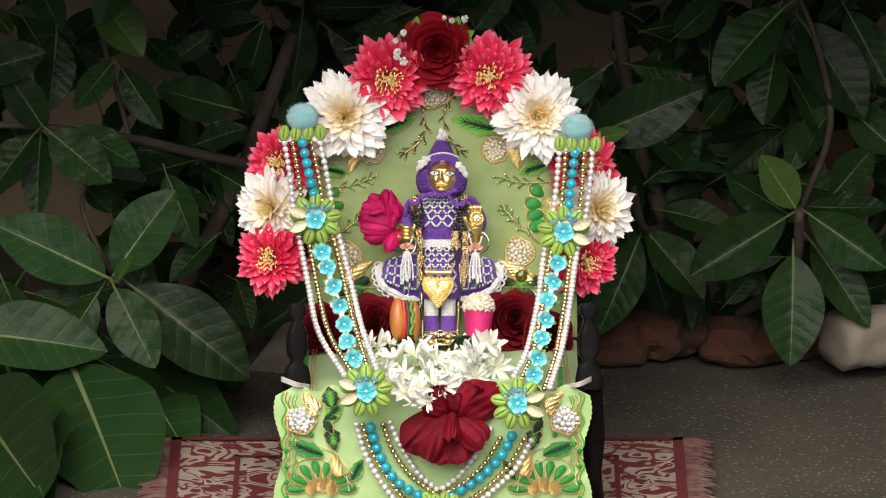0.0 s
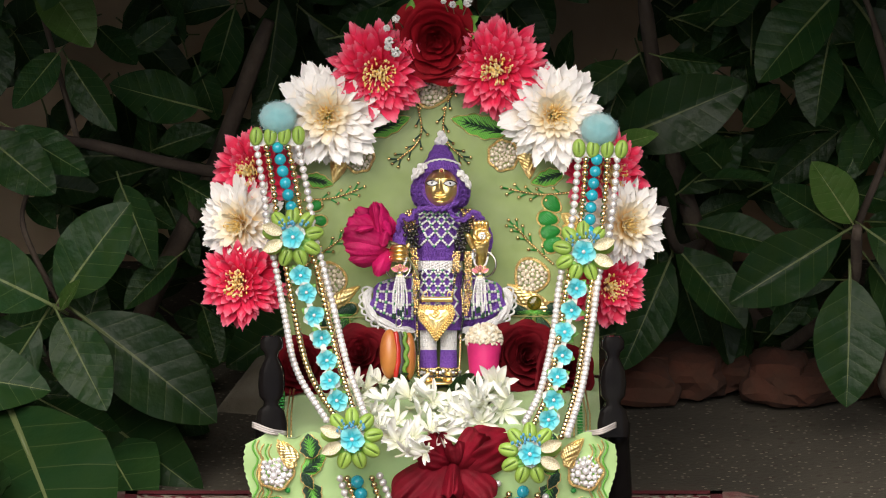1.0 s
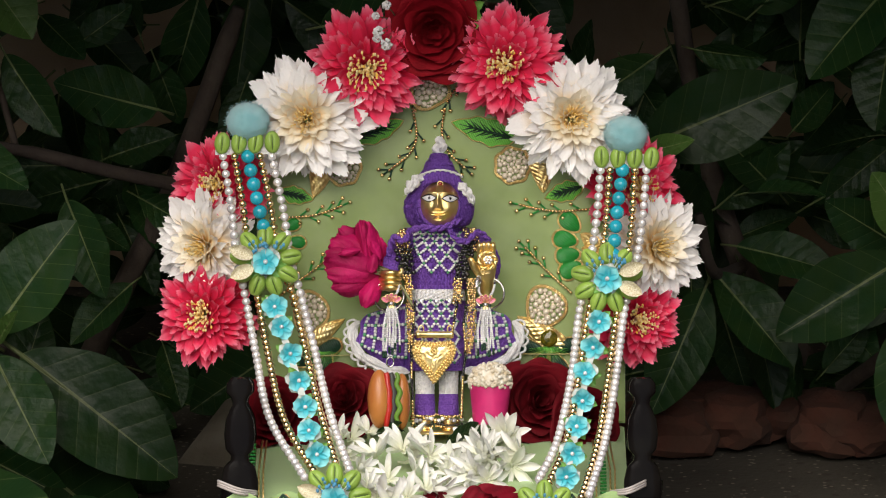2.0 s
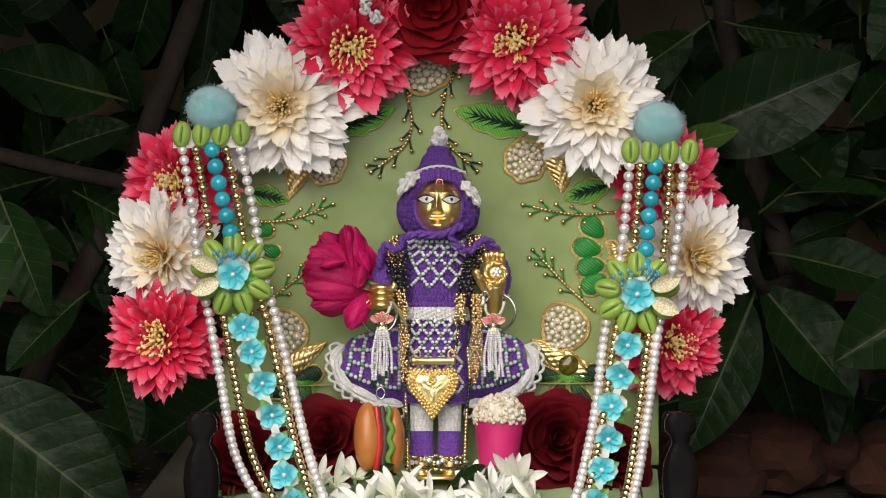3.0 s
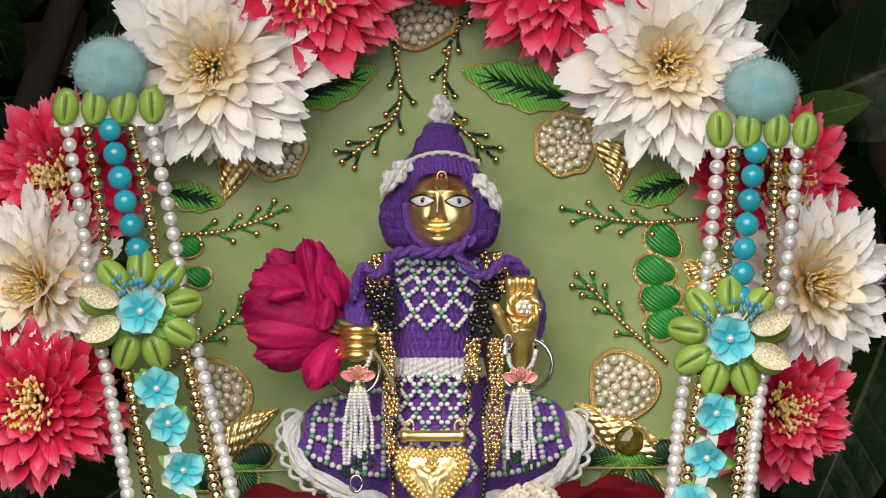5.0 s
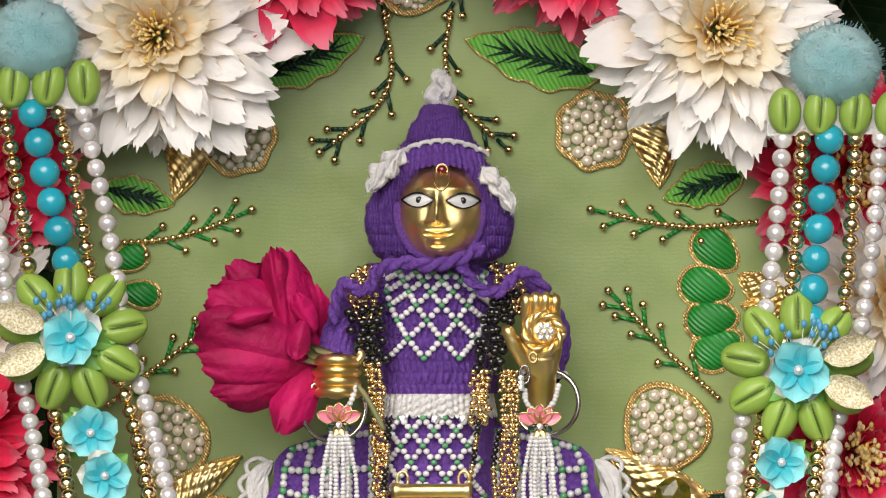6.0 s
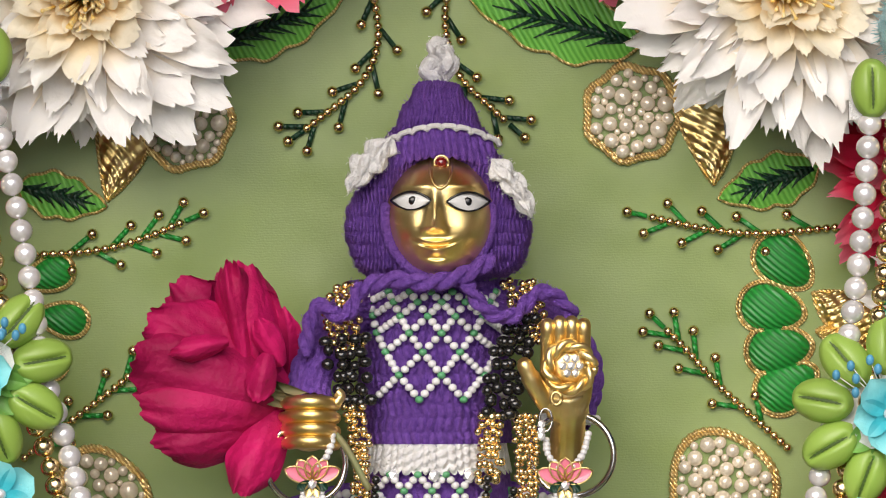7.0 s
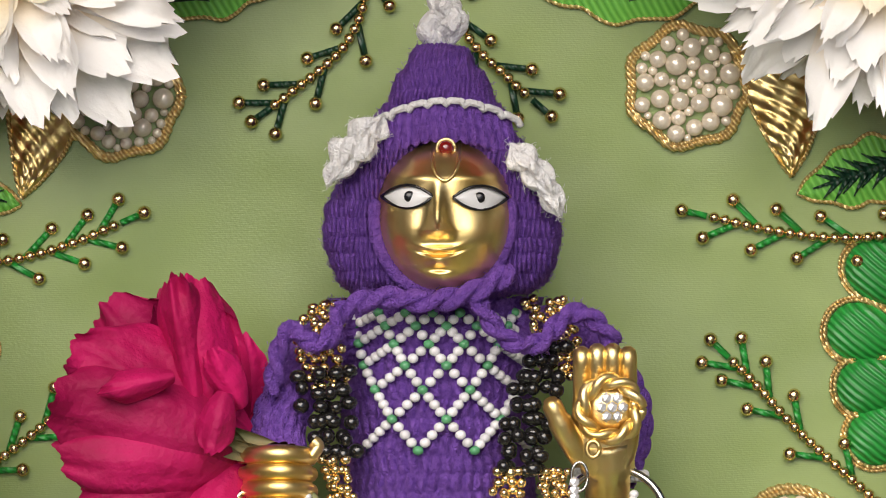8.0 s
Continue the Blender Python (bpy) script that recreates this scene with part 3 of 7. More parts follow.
p = W(330, 640, 0.6)
shrub("fig_shrub", (p.x, p.y, 0), "dark green fig shrub with broad pale-veined leaves", [
    [(300, 690, 0.62, 0.012), (310, 560, 0.6, 0.011), (370, 420, 0.55, 0.010), (430, 300, 0.55, 0.009), (520, 60, 0.5, 0.006)],
    [(480, 300, 0.5, 0.006), (360, 275, 0.46, 0.006), (230, 245, 0.42, 0.005), (80, 225, 0.36, 0.004), (-60, 220, 0.36, 0.004)],
    [(310, 600, 0.55, 0.006), (260, 540, 0.4, 0.005), (205, 495, 0.28, 0.005)],
    [(205, 495, 0.36, 0.003), (165, 420, 0.38, 0.003), (145, 360, 0.4, 0.0025), (160, 300, 0.42, 0.002)],
    [(300, 690, 0.6, 0.008), (160, 660, 0.3, 0.006), (20, 680, 0.25, 0.006), (-80, 660, 0.3, 0.006)],
    [(230, 245, 0.44, 0.003), (190, 100, 0.44, 0.003), (150, -40, 0.4, 0.003)],
], [
    (187, 490, -8, 392, 1.05, 0.25, 0), (203, 484, 300, 338, 1.15, 0.27, 0), (204, 512, 277, 654, 1.1, 0.22, 0), (238, 510, 440, 661, 1.05, 0.24, 0),
    (-70, 588, 184, 607, 1.0, 0.20, 0), (170, 525, 50, 706, 0.8, 0.26, 0), (128, 650, 225, 868, 1.15, 0.2, 0), (-60, 690, 70, 890, 1.1, 0.18, 0),
    (238, 640, 398, 768, 1.0, 0.34, 0), (70, 700, 125, 862, 0.8, 0.28, 0), (205, 500, 230, 455, 0.7, 0.24, 1), (60, 520, 180, 560, 0.7, 0.3, 0),
    (80, 230, 12, 128, 1.1, 0.34, 0), (90, 235, 198, 326, 1.15, 0.33, 0), (60, 238, -30, 352, 1.1, 0.33, 0), (72, 242, 60, 378, 0.8, 0.36, 0), (130, 225, 248, 300, 0.9, 0.36, 0),
    (172, -8, 252, 96, 1.2, 0.34, 1), (-50, 130, 74, 92, 1.15, 0.33, 0), (100, 60, 92, 190, 1.1, 0.4, 0), (200, 110, 130, 196, 0.9, 0.4, 0), (215, 120, 280, 225, 0.9, 0.42, 0),
    (295, 310, 350, 440, 0.9, 0.42, 0), (380, 420, 300, 490, 0.9, 0.44, 0), (350, 255, 430, 225, 1.0, 0.46, 0), (420, 500, 445, 575, 0.9, 0.5, 0), (300, 330, 378, 380, 0.8, 0.5, 0),
    (150, 330, 195, 375, 1.0, 0.44, 0), (10, 640, 60, 800, 1.1, 0.3, 0), (180, 640, 300, 700, 0.9, 0.33, 0), (60, 640, 20, 760, 1.1, 0.32, 0), (240, 660, 330, 780, 0.9, 0.36, 0), (150, 700, 110, 830, 1.0, 0.34, 0), (30, 780, 90, 900, 1.0, 0.24, 0), (330, 660, 380, 720, 0.8, 0.42, 0), (20, 60, -20, 10, 1.0, 0.4, 0), (40, 30, 100, 130, 1.0, 0.46, 0), (60, -40, 110, 60, 1.0, 0.46, 0), (260, 70, 320, 130, 1.0, 0.46, 0), (10, 20, 130, 60, .9, 0.5, 0),
], [(-120, 620, -60, 330, 0.52, 0.80, 50, 0.085), (200, 620, 150, 560, 0.56, 0.85, 55, 0.085), (-120, 330, 480, 700, 0.42, 0.6, 34, 0.095), (330, 900, -80, 140, 0.45, 0.9, 60, 0.085)], 1800)

p = W(1300, 640, 0.62)
shrub("fig_shrub", (p.x, p.y, 0), "dark green fig shrub with drooping broad leaves", [
    [(1290, 650, 0.66, 0.012), (1270, 540, 0.62, 0.011), (1180, 400, 0.6, 0.010), (1120, 200, 0.6, 0.008), (1090, 20, 0.55, 0.006)],
    [(1280, 580, 0.62, 0.007), (1400, 480, 0.45, 0.006), (1415, 375, 0.36, 0.005)],
    [(1180, 400, 0.6, 0.006), (1140, 405, 0.46, 0.005), (1120, 330, 0.42, 0.004)],
    [(1415, 375, 0.45, 0.004), (1470, 220, 0.48, 0.004), (1440, 60, 0.46, 0.003), (1400, -30, 0.46, 0.003)],
], [
    (1408, 368, 1350, 277, 1.2, 0.3, 1), (1390, 376, 1283, 310, 1.0, 0.34, 0), (1392, 384, 1222, 488, 1.0, 0.28, 0), (1430, 378, 1568, 474, 1.0, 0.30, 0),
    (1404, 452, 1402, 642, 1.15, 0.28, 0), (1436, 428, 1540, 572, 0.85, 0.34, 0), (1432, 366, 1575, 372, 0.8, 0.36, 0), (1470, 350, 1545, 262, 1.1, 0.4, 0),
    (1040, 244, 1242, 160, 1.0, 0.22, 0), (1040, 252, 1108, 232, 0.8, 0.2, 1), (1130, 400, 1085, 268, 0.8, 0.34, 0), (1140, 405, 1246, 526, 1.0, 0.36, 0), (1130, 425, 1062, 588, 0.9, 0.36, 0), (1170, 372, 1302, 398, 0.9, 0.42, 0),
    (1386, 16, 1260, 140, 1.15, 0.36, 0), (1372, 96, 1346, 214, 1.2, 0.36, 0), (1440, 204, 1398, 302, 1.0, 0.42, 0), (1420, 40, 1532, 202, 1.1, 0.38, 0), (1500, 190, 1590, 270, 1.2, 0.4, 0), (1195, 65, 1275, -5, 1.0, 0.42, 0),
    (1180, 410, 1230, 580, 0.7, 0.46, 0), (1250, 500, 1240, 600, 0.8, 0.48, 0), (1500, 20, 1570, 150, 1.0, 0.42, 0), (1310, 180, 1260, 240, 1.0, 0.5, 0), (690, -30, 700, 12, 1.0, 0.2, 0), (935, -40, 1000, 30, 1.0, 0.42, 0),
], [(950, 1680, -60, 330, 0.52, 0.85, 110, 0.085), (1000, 1680, 300, 570, 0.54, 0.85, 45, 0.085), (1380, 1680, -40, 400, 0.5, 0.6, 14, 0.085)], 1900, 0.1)


# ---- the throne ----
PANEL = 0.05


def throne():
    t = thing("throne", (0, -0.08, 0.0), "small black lacquered wooden throne with scrolled arms on the rug", "throne")
    seat_top = 0.150
    s = Shape()
    for y0, y1, z0, z1, hw in ((-0.205, 0.03, seat_top - 0.022, seat_top, 0.158), (-0.2, 0.025, 0.09, 0.1, 0.15)):
        s.add([(-hw, y0, z0), (hw, y0, z0), (hw, y1, z0), (-hw, y1, z0), (-hw, y0, z1), (hw, y0, z1), (hw, y1, z1), (-hw, y1, z1)],
              [(0, 1, 5, 4), (1, 2, 6, 5), (2, 3, 7, 6), (3, 0, 4, 7), (4, 5, 6, 7), (3, 2, 1, 0)])
    part("seat_board", s, LACQUER, t, smooth=False)
    # turned legs
    for x in (-0.150, 0.150):
        for y in (-0.19, 0.02):
            prof = [(0.0, 0.012), (0.012, 0.016), (0.03, 0.009), (0.05, 0.013), (0.09, 0.009), (0.12, 0.014), (seat_top - 0.02, 0.012)]
            part("leg", Shape().tube([(x, y, z) for z, r in prof], [r for z, r in prof], 12), LACQUER, t)
    # scrolled arms: a lobed upright at each side
    for sgn in (-1, 1):
        x0 = sgn * 0.164
        cx = 784 + sgn * 258
        half = [(538, 13), (545, 17), (556, 17), (562, 11), (570, 9), (578, 13), (590, 18), (610, 20), (628, 18), (636, 11), (643, 12), (650, 20), (668, 24), (690, 24)]
        for f, bk in ((-0.172, -0.156), (-0.05, -0.034)):
            post = Shape()

            def at(u, v):
                i = min(int(v * 60) * (len(half) - 1) // 60, len(half) - 2)
                g = v * (len(half) - 1) - i
                y, w = half[i][0] + (half[i + 1][0] - half[i][0]) * g, half[i][1] + (half[i + 1][1] - half[i][1]) * g
                a = 2 * math.pi * u
                ca, sa = math.cos(a), math.sin(a)
                return W(cx + w * math.copysign(abs(ca) ** 0.45, ca), y, (f + bk) / 2 + (bk - f) / 2 * math.copysign(abs(sa) ** 0.45, sa))

            post.grid(at, 24, 60, True)
            top = [W(cx + half[0][1] * math.cos(q), half[0][0], (f + bk) / 2 + (bk - f) / 2 * math.sin(q)) for q in [2 * math.pi * z / 16 for z in range(16)]]
            post.add(top, [tuple(range(16))])
            part("arm_post", post, LACQUER, t)
        rail = Shape()
        for y, w in ((548, 15), (608, 16), (665, 20)):
            rail.tube([W(cx, y, -0.158), W(cx, y, -0.05)], w * UNIT * 0.7, 12)
        part("arm_rail", rail, LACQUER, t)
        r = Shape().tube([(x0 + sgn * 0.004, -0.175, z) for z in (0.02, 0.06, 0.10, 0.15, 0.17)], [0.014, 0.010, 0.014, 0.011, 0.012], 10)
        part("post", r, LACQUER, t)
    # back frame behind the silk board
    b = Shape()
    for x in (-0.12, 0.12):
        b.tube([Vector((x, 0.02, 0.10)), W(784 + x / UNIT, 600, PANEL + 0.014), W(784 + x / UNIT * 0.95, 300, PANEL + 0.014)], 0.008, 8)
    part("back_frame", b, LACQUER, t)
    for sgn, x in ((-1, 500), (1, 1048)):
        tw = Shape()
        for q in range(3):
            tw.tube(smooth_path([W(x - 2, 668 + q * 3, -0.175), W(x - sgn * 25, 678 + q * 3, -0.19), W(x - sgn * 48, 682 + q * 2, -0.17)], 6), 0.0011, 5)
        part("tie", tw, TWINE, t, "white twine tie")
    return t


throne()


def arch(hw, top, bottom, n=40, spring=330):
    pts = [(784 - hw, bottom)]
    for i in range(n + 1):
        a = math.pi * i / n
        pts.append((784 - hw * math.cos(a), spring - (spring - top) * math.sin(a)))
    return pts + [(784 + hw, bottom)]


board = thing("embroidered_back_board", W(784, 596, PANEL), "arched leaf-green silk back board with pearl and gold embroidery", "backrest")


def silk_board():
    s = Shape()
    outline = arch(236, 112, 596)
    s.slab(outline, PANEL + 0.004, PANEL + 0.012)
    part("board", s, SILK, board, smooth=False)
    f = Shape()

    def at(u, v):
        x = 784 + (u - 0.5) * 2 * 234
        k = abs(x - 784) / 236
        top = 330 - (330 - 113) * math.sqrt(max(0.0, 1 - k * k))
        y = 594 + (top - 594) * v
        return W(x, y, PANEL + 0.0018 * noise.noise(Vector((x * 0.018, y * 0.012, 2))) + 0.0004 * noise.noise(Vector((x * 0.05, y * 0.05, 8))))

    f.grid(at, 90, 90)
    part("silk_cover", f, SILK, board, "leaf-green silk with a soft sheen")


silk_board()
ON = PANEL - 0.0012


def cord(conv, pts, r=1.0, d=ON, closed=True, wob=0.0, m=GOLD_CORD, name="gold_cord", parent=None):
    if closed:
        pts = pts + [pts[0]]
    line = even(sheet_line(conv, pts, d, 5), UNIT * r * 0.8)
    rs = [UNIT * r * (1.12, 1.0, 0.74)[i % 3] for i in range(len(line))]
    part(name, Shape().tube(line, rs, 6), m, parent or board)


def round_outline(cx, cy, rx, ry, lobes, depth, n=30, turn=0.0):
    out = []
    for i in range(n):
        a = 2 * math.pi * i / n
        k = 1 + depth * math.cos(lobes * a + turn)
        out.append((cx + rx * k * math.cos(a), cy + ry * k * math.sin(a)))
    return out


def pearl_patch(conv, cx, cy, rx, ry, bead, unit, parent=None, d=ON, mats=CREAM_PEARL, lobes=5, seed=1, depth=0.07):
    """A patch of packed pearls inside a double gold cord. unit: sheet units in one unit of its detail sheet."""
    parent = parent or board
    k = random.Random(seed)
    cord(conv, round_outline(cx, cy, rx, ry, lobes, depth), 1.5, d, parent=parent)
    cord(conv, round_outline(cx, cy, rx * 0.93, ry * 0.93, lobes, depth), 1.1, d - 0.0004, parent=parent)
    fill = Shape().slab([conv(*q) for q in round_outline(cx, cy, rx, ry, lobes, depth)], d + 0.0004, d + 0.0012)
    part("backing", fill, SILK, parent, smooth=False)
    placed = []
    for size in (1.35, 1.12, 0.95, 0.78, 0.62, 0.5):
        for i in range(700):
            a, q = k.uniform(0, 2 * math.pi), math.sqrt(k.random())
            r = bead * size * k.uniform(0.94, 1.06)
            edge = 0.93 * (1 + depth * math.cos(lobes * a)) - r / min(rx, ry)
            x, y = cx + rx * q * edge * math.cos(a), cy + ry * q * edge * math.sin(a)
            if all(math.hypot(x - px, y - py) > (r + pr) * 0.88 for px, py, pr in placed):
                placed.append((x, y, r))
            if size > 1.3 and len(placed) >= 3 or size > 1.1 and len(placed) >= 14:
                break
    me = ball_mesh("pearl", mats)
    for x, y, r in placed:
        rr = r * unit * UNIT
        piece("pearl", me, place(W(*conv(x, y), d - rr * 0.5), rr), parent)


UB, UC = 1 / 1.7775, 1 / 3.2652
pearl_patch(C, 1085, 215, 76, 76, 10.5, UC, seed=2, lobes=7, depth=0.05)
pearl_patch(C, 374, 225, 76, 78, 10.5, UC, seed=3, lobes=7, depth=0.05)
pearl_patch(B, 1018, 600, 46, 48, 6, UB, seed=4, lobes=3)
pearl_patch(B, 482, 612, 40, 48, 6, UB, seed=5, lobes=3)
pearl_patch(B, 752, 108, 44, 42, 6, UB, seed=6, lobes=3, depth=0.1)


def spray(conv, pts, unit, tips, flip=1, dark=False, parent=None, d=ON):
    """A stitched twig: gold beads along the stem, green side stitches that end in a bead."""
    parent = parent or board
    line = sheet_line(conv, pts, d, 14)
    step = 4.3 * UNIT
    small = ball_mesh("gold_bead", GOLD_BEAD, 2)
    thread = SATIN_DARK if dark else SATIN
    for p in even(line, step):
        piece("gold_bead", small, place(p - AHEAD * 0.0009, 0.00142), parent)
    n = len(line)
    for i in range(tips):
        j = int((0.12 + 0.76 * i / max(1, tips - 1)) * (n - 1))
        p, way = line[j], (line[min(j + 2, n - 1)] - line[max(j - 2, 0)]).normalized()
        side = way.cross(AHEAD) * (1 if i % 2 else -1) * flip
        e = p + (way * 0.85 + side * 0.6).normalized() * 15 * UNIT
        part("stitch", Shape().tube([p, e], 0.0009, 6), thread, parent)
        piece("gold_bead", small, place(e - AHEAD * 0.0009, 0.00178), parent)
    p, way = line[-1], (line[-1] - line[-4]).normalized()
    e = p + way * 10 * UNIT
    part("stitch", Shape().tube([p, e], 0.0009, 6), thread, parent)
    piece("gold_bead", small, place(e - AHEAD * 0.0009, 0.00178), parent)


spray(C, [(1420, 395), (1290, 406), (1200, 398), (1108, 378)], UC, 8)
spray(C, [(110, 440), (230, 432), (310, 412), (375, 385)], UC, 8)
spray(C, [(665, -20), (682, 90), (655, 165), (585, 225), (565, 240)], UC, 9, dark=True)
spray(C, [(800, -20), (788, 70), (808, 150), (860, 205), (890, 232)], UC, 8, dark=True)
spray(C, [(1330, 745), (1225, 650), (1170, 590), (1135, 555)], UC, 8)
spray(C, [(120, 760), (190, 705), (250, 660), (300, 620)], UC, 6)
spray(C, [(560, -150), (620, -110), (660, -40)], UC, 4, dark=True)
spray(C, [(920, -150), (850, -110), (805, -40)], UC, 4, dark=True)


def stitched_leaf(conv, x0, y0, x1, y1, wide, m=SATIN_LIGHT, parent=None, d=ON, vein=SATIN_DARK, edge=True):
    """An embroidered leaf with a dark vein and a gold cord edge, from its stalk to its tip."""
    parent = parent or board
    a, b = conv(x0, y0), conv(x1, y1)
    dx, dy = b[0] - a[0], b[1] - a[1]
    out = []
    for side in (1, -1):
        for i in range(13):
            v = i / 12 if side > 0 else 1 - i / 12
            e = math.sin(math.pi * v ** 0.8) ** 0.8 * wide * (1 + 0.10 * math.sin(v * 22))
            out.append((a[0] + dx * v - dy * e * side * 0.5, a[1] + dy * v + dx * e * side * 0.5))
    s = Shape()

    def at(u, v):
        e = max(0.0, math.sin(math.pi * v ** 0.8)) ** 0.8 * wide * (1 + 0.10 * math.sin(v * 22))
        y = (u - 0.5) * 2
        return W(a[0] + dx * v - dy * e * y * 0.5, a[1] + dy * v + dx * e * y * 0.5, d - 0.0013 * (1 - y * y) * (0.4 + 0.6 * abs(math.sin(2 * abs(y) + 0.3))))

    s.grid(at, 8, 14)
    sewn = part("stitched_leaf", s, m, parent)
    q = Shape().tube([W(a[0] + dx * v, a[1] + dy * v, d - 0.0012) for v in (0.05, 0.3, 0.6, 0.88)], [UNIT * 1.6, UNIT * 1.9, UNIT * 1.3, UNIT * 0.4], 6)
    for i in range(9):
        v = 0.08 + 0.075 * i
        for sd in (1, -1):
            e = wide * (0.30 if i % 2 else 0.22) * math.sin(math.pi * (0.18 + 0.7 * v))
            q.tube([W(a[0] + dx * v, a[1] + dy * v, d - 0.0013), W(a[0] + dx * (v + 0.15) - dy * e * sd, a[1] + dy * (v + 0.15) + dx * e * sd, d - 0.0012)], [UNIT * 1.5, UNIT * 0.25], 5)
    part("stitched_vein", q, vein, sewn)
    if edge:
        cord(A, out, 0.9, d, parent=sewn)


stitched_leaf(C, 415, 112, 625, 30, 0.42)
stitched_leaf(C, 1100, 105, 830, 35, 0.40)
stitched_leaf(C, 1380, 300, 1222, 350, 0.5)
stitched_leaf(C, 110, 330, 250, 362, 0.5)


def gold_drop(conv, x0, y0, x1, y1, wide, parent=None, d=ON):
    parent = parent or board
    a, b = conv(x0, y0), conv(x1, y1)
    dx, dy = b[0] - a[0], b[1] - a[1]
    s = Shape()

    def at(u, v):
        e = max(0.0, math.sin(math.pi * (0.1 + 0.9 * v) ** 0.7)) ** 0.8 * wide
        y = (u - 0.5) * 2
        return W(a[0] + dx * v - dy * e * y * 0.5 + dy * 0.08 * math.sin(v * 3), a[1] + dy * v + dx * e * y * 0.5, d - 0.0020 * (1 - y * y) - 0.0010 * abs(math.sin(v * 26 + y * 5)) ** 0.7 * (0.7 + 0.3 * math.sin(y * 9 - v * 20)))

    s.grid(at, 26, 70)
    sewn = part("gold_leaf", s, GOLD, parent)
    out = [(a[0] + dx * v - dy * e * sd * 0.5 + dy * 0.08 * math.sin(v * 3), a[1] + dy * v + dx * e * sd * 0.5) for sd, vs in ((1, range(0, 11)), (-1, range(10, -1, -1))) for v, e in ((i / 10, math.sin(math.pi * (0.1 + 0.09 * i) ** 0.7) ** 0.8 * wide * 1.08 if i < 10 else 0.0) for i in vs)]
    cord(A, out, 1.0, d, parent=sewn)


gold_drop(C, 1180, 160, 1212, 328, 0.5)
gold_drop(C, 275, 190, 250, 352, 0.5)
gold_drop(B, 475, 690, 560, 628, 0.35)
gold_drop(B, 1060, 690, 955, 622, 0.35)
gold_drop(C, 1470, 560, 1372, 500, 0.6)
gold_drop(C, 1470, 575, 1376, 560, 0.5)


def pad_petal(conv, cx, cy, hw, hh, angle, m, unit, parent=None, d=ON, taper=0.0):
    """A padded satin petal in a double gold cord; it narrows by taper towards its root, away from the angle."""
    parent = parent or board
    x, y = conv(cx, cy)
    a = radians(angle)

    def rim(q, k):
        px = hw * unit * k * math.cos(q)
        py = hh * unit * k * math.sin(q) * (1 - taper * ((1 - math.cos(q)) / 2) ** 1.3)
        return x + px * math.cos(a) + py * math.sin(a), y - px * math.sin(a) + py * math.cos(a)

    s = Shape().grid(lambda u, v: W(*rim(2 * math.pi * u, 1 - v), d - 0.0024 * math.sqrt(1 - (1 - v) ** 2)), 20, 5, True)
    sewn = part("stitched_petal", s, m, parent)
    for k, r, back in ((1.07, 0.85, 0.0), (1.17, 0.65, 0.0003)):
        cord(A, [rim(2 * math.pi * i / 18, k) for i in range(18)], r, d + back, parent=sewn)


for cx, cy, an in ((1326, 452, 138), (1306, 525, 168), (1318, 590, 188), (1330, 648, 210)):
    pad_petal(C, cx, cy, 48, 42, an, SATIN, UC, taper=0.38)
for cx, cy, an in ((158, 470, 20), (180, 540, -10), (150, 600, -40)):
    pad_petal(C, cx, cy, 38, 30, an, SATIN, UC, taper=0.5)
for cx, cy, an in ((975, 690, 170), (1000, 735, 240), (1050, 735, 300), (1060, 690, 10)):
    pad_petal(B, cx, cy, 38, 20, an, SATIN_DARK, UB, taper=0.5)
for cx, cy, an in ((515, 735, 250), (520, 695, 20), (470, 720, 180)):
    pad_petal(B, cx, cy, 32, 20, an, SATIN_DARK, UB, taper=0.5)
for cx, cy in ((1025, 690), (505, 700)):
    x, y = B(cx, cy)
    s = Shape()
    for i in range(26):
        a = math.pi * (0.05 + 0.9 * i / 25)
        s.tube([W(x, y, ON - 0.0018), W(x + 26 * math.cos(a), y + 22 * math.sin(a), ON - 0.0024)], UNIT * 0.35, 4)
    part("ray_stitching", s, SATIN_LIGHT, board)
part("glass_stone", Shape().ball(W(*B(1026, 672), ON - 0.003), (0.0074, 0.003, 0.0074), 2), AMBER, board, "amber glass stone", False)
part("string", Shape().tube([W(*B(460, 713), PANEL - 0.004), W(*B(600, 710), PANEL - 0.006), W(*B(950, 708), PANEL - 0.006), W(*B(1085, 708), PANEL - 0.004)], 0.0006, 5), mat("pale_yellow_string", (0.45, 0.42, 0.18), 0.8), board)


# ---- the seat cover with its hanging front ----
cover = thing("seat_cover", (0, -0.1, 0.15), "pale green silk seat cover with embroidered scalloped front flap", "seat cover")
SEAT_Z, LIP = 0.163, -0.2165


def flap_depth(y, proud=0.0):
    """The depth at which the hanging front lies under a height of the sheet."""
    w = (441 - y) * UNIT
    return (LIP - proud - w * math.sin(DOWN)) / math.cos(DOWN)


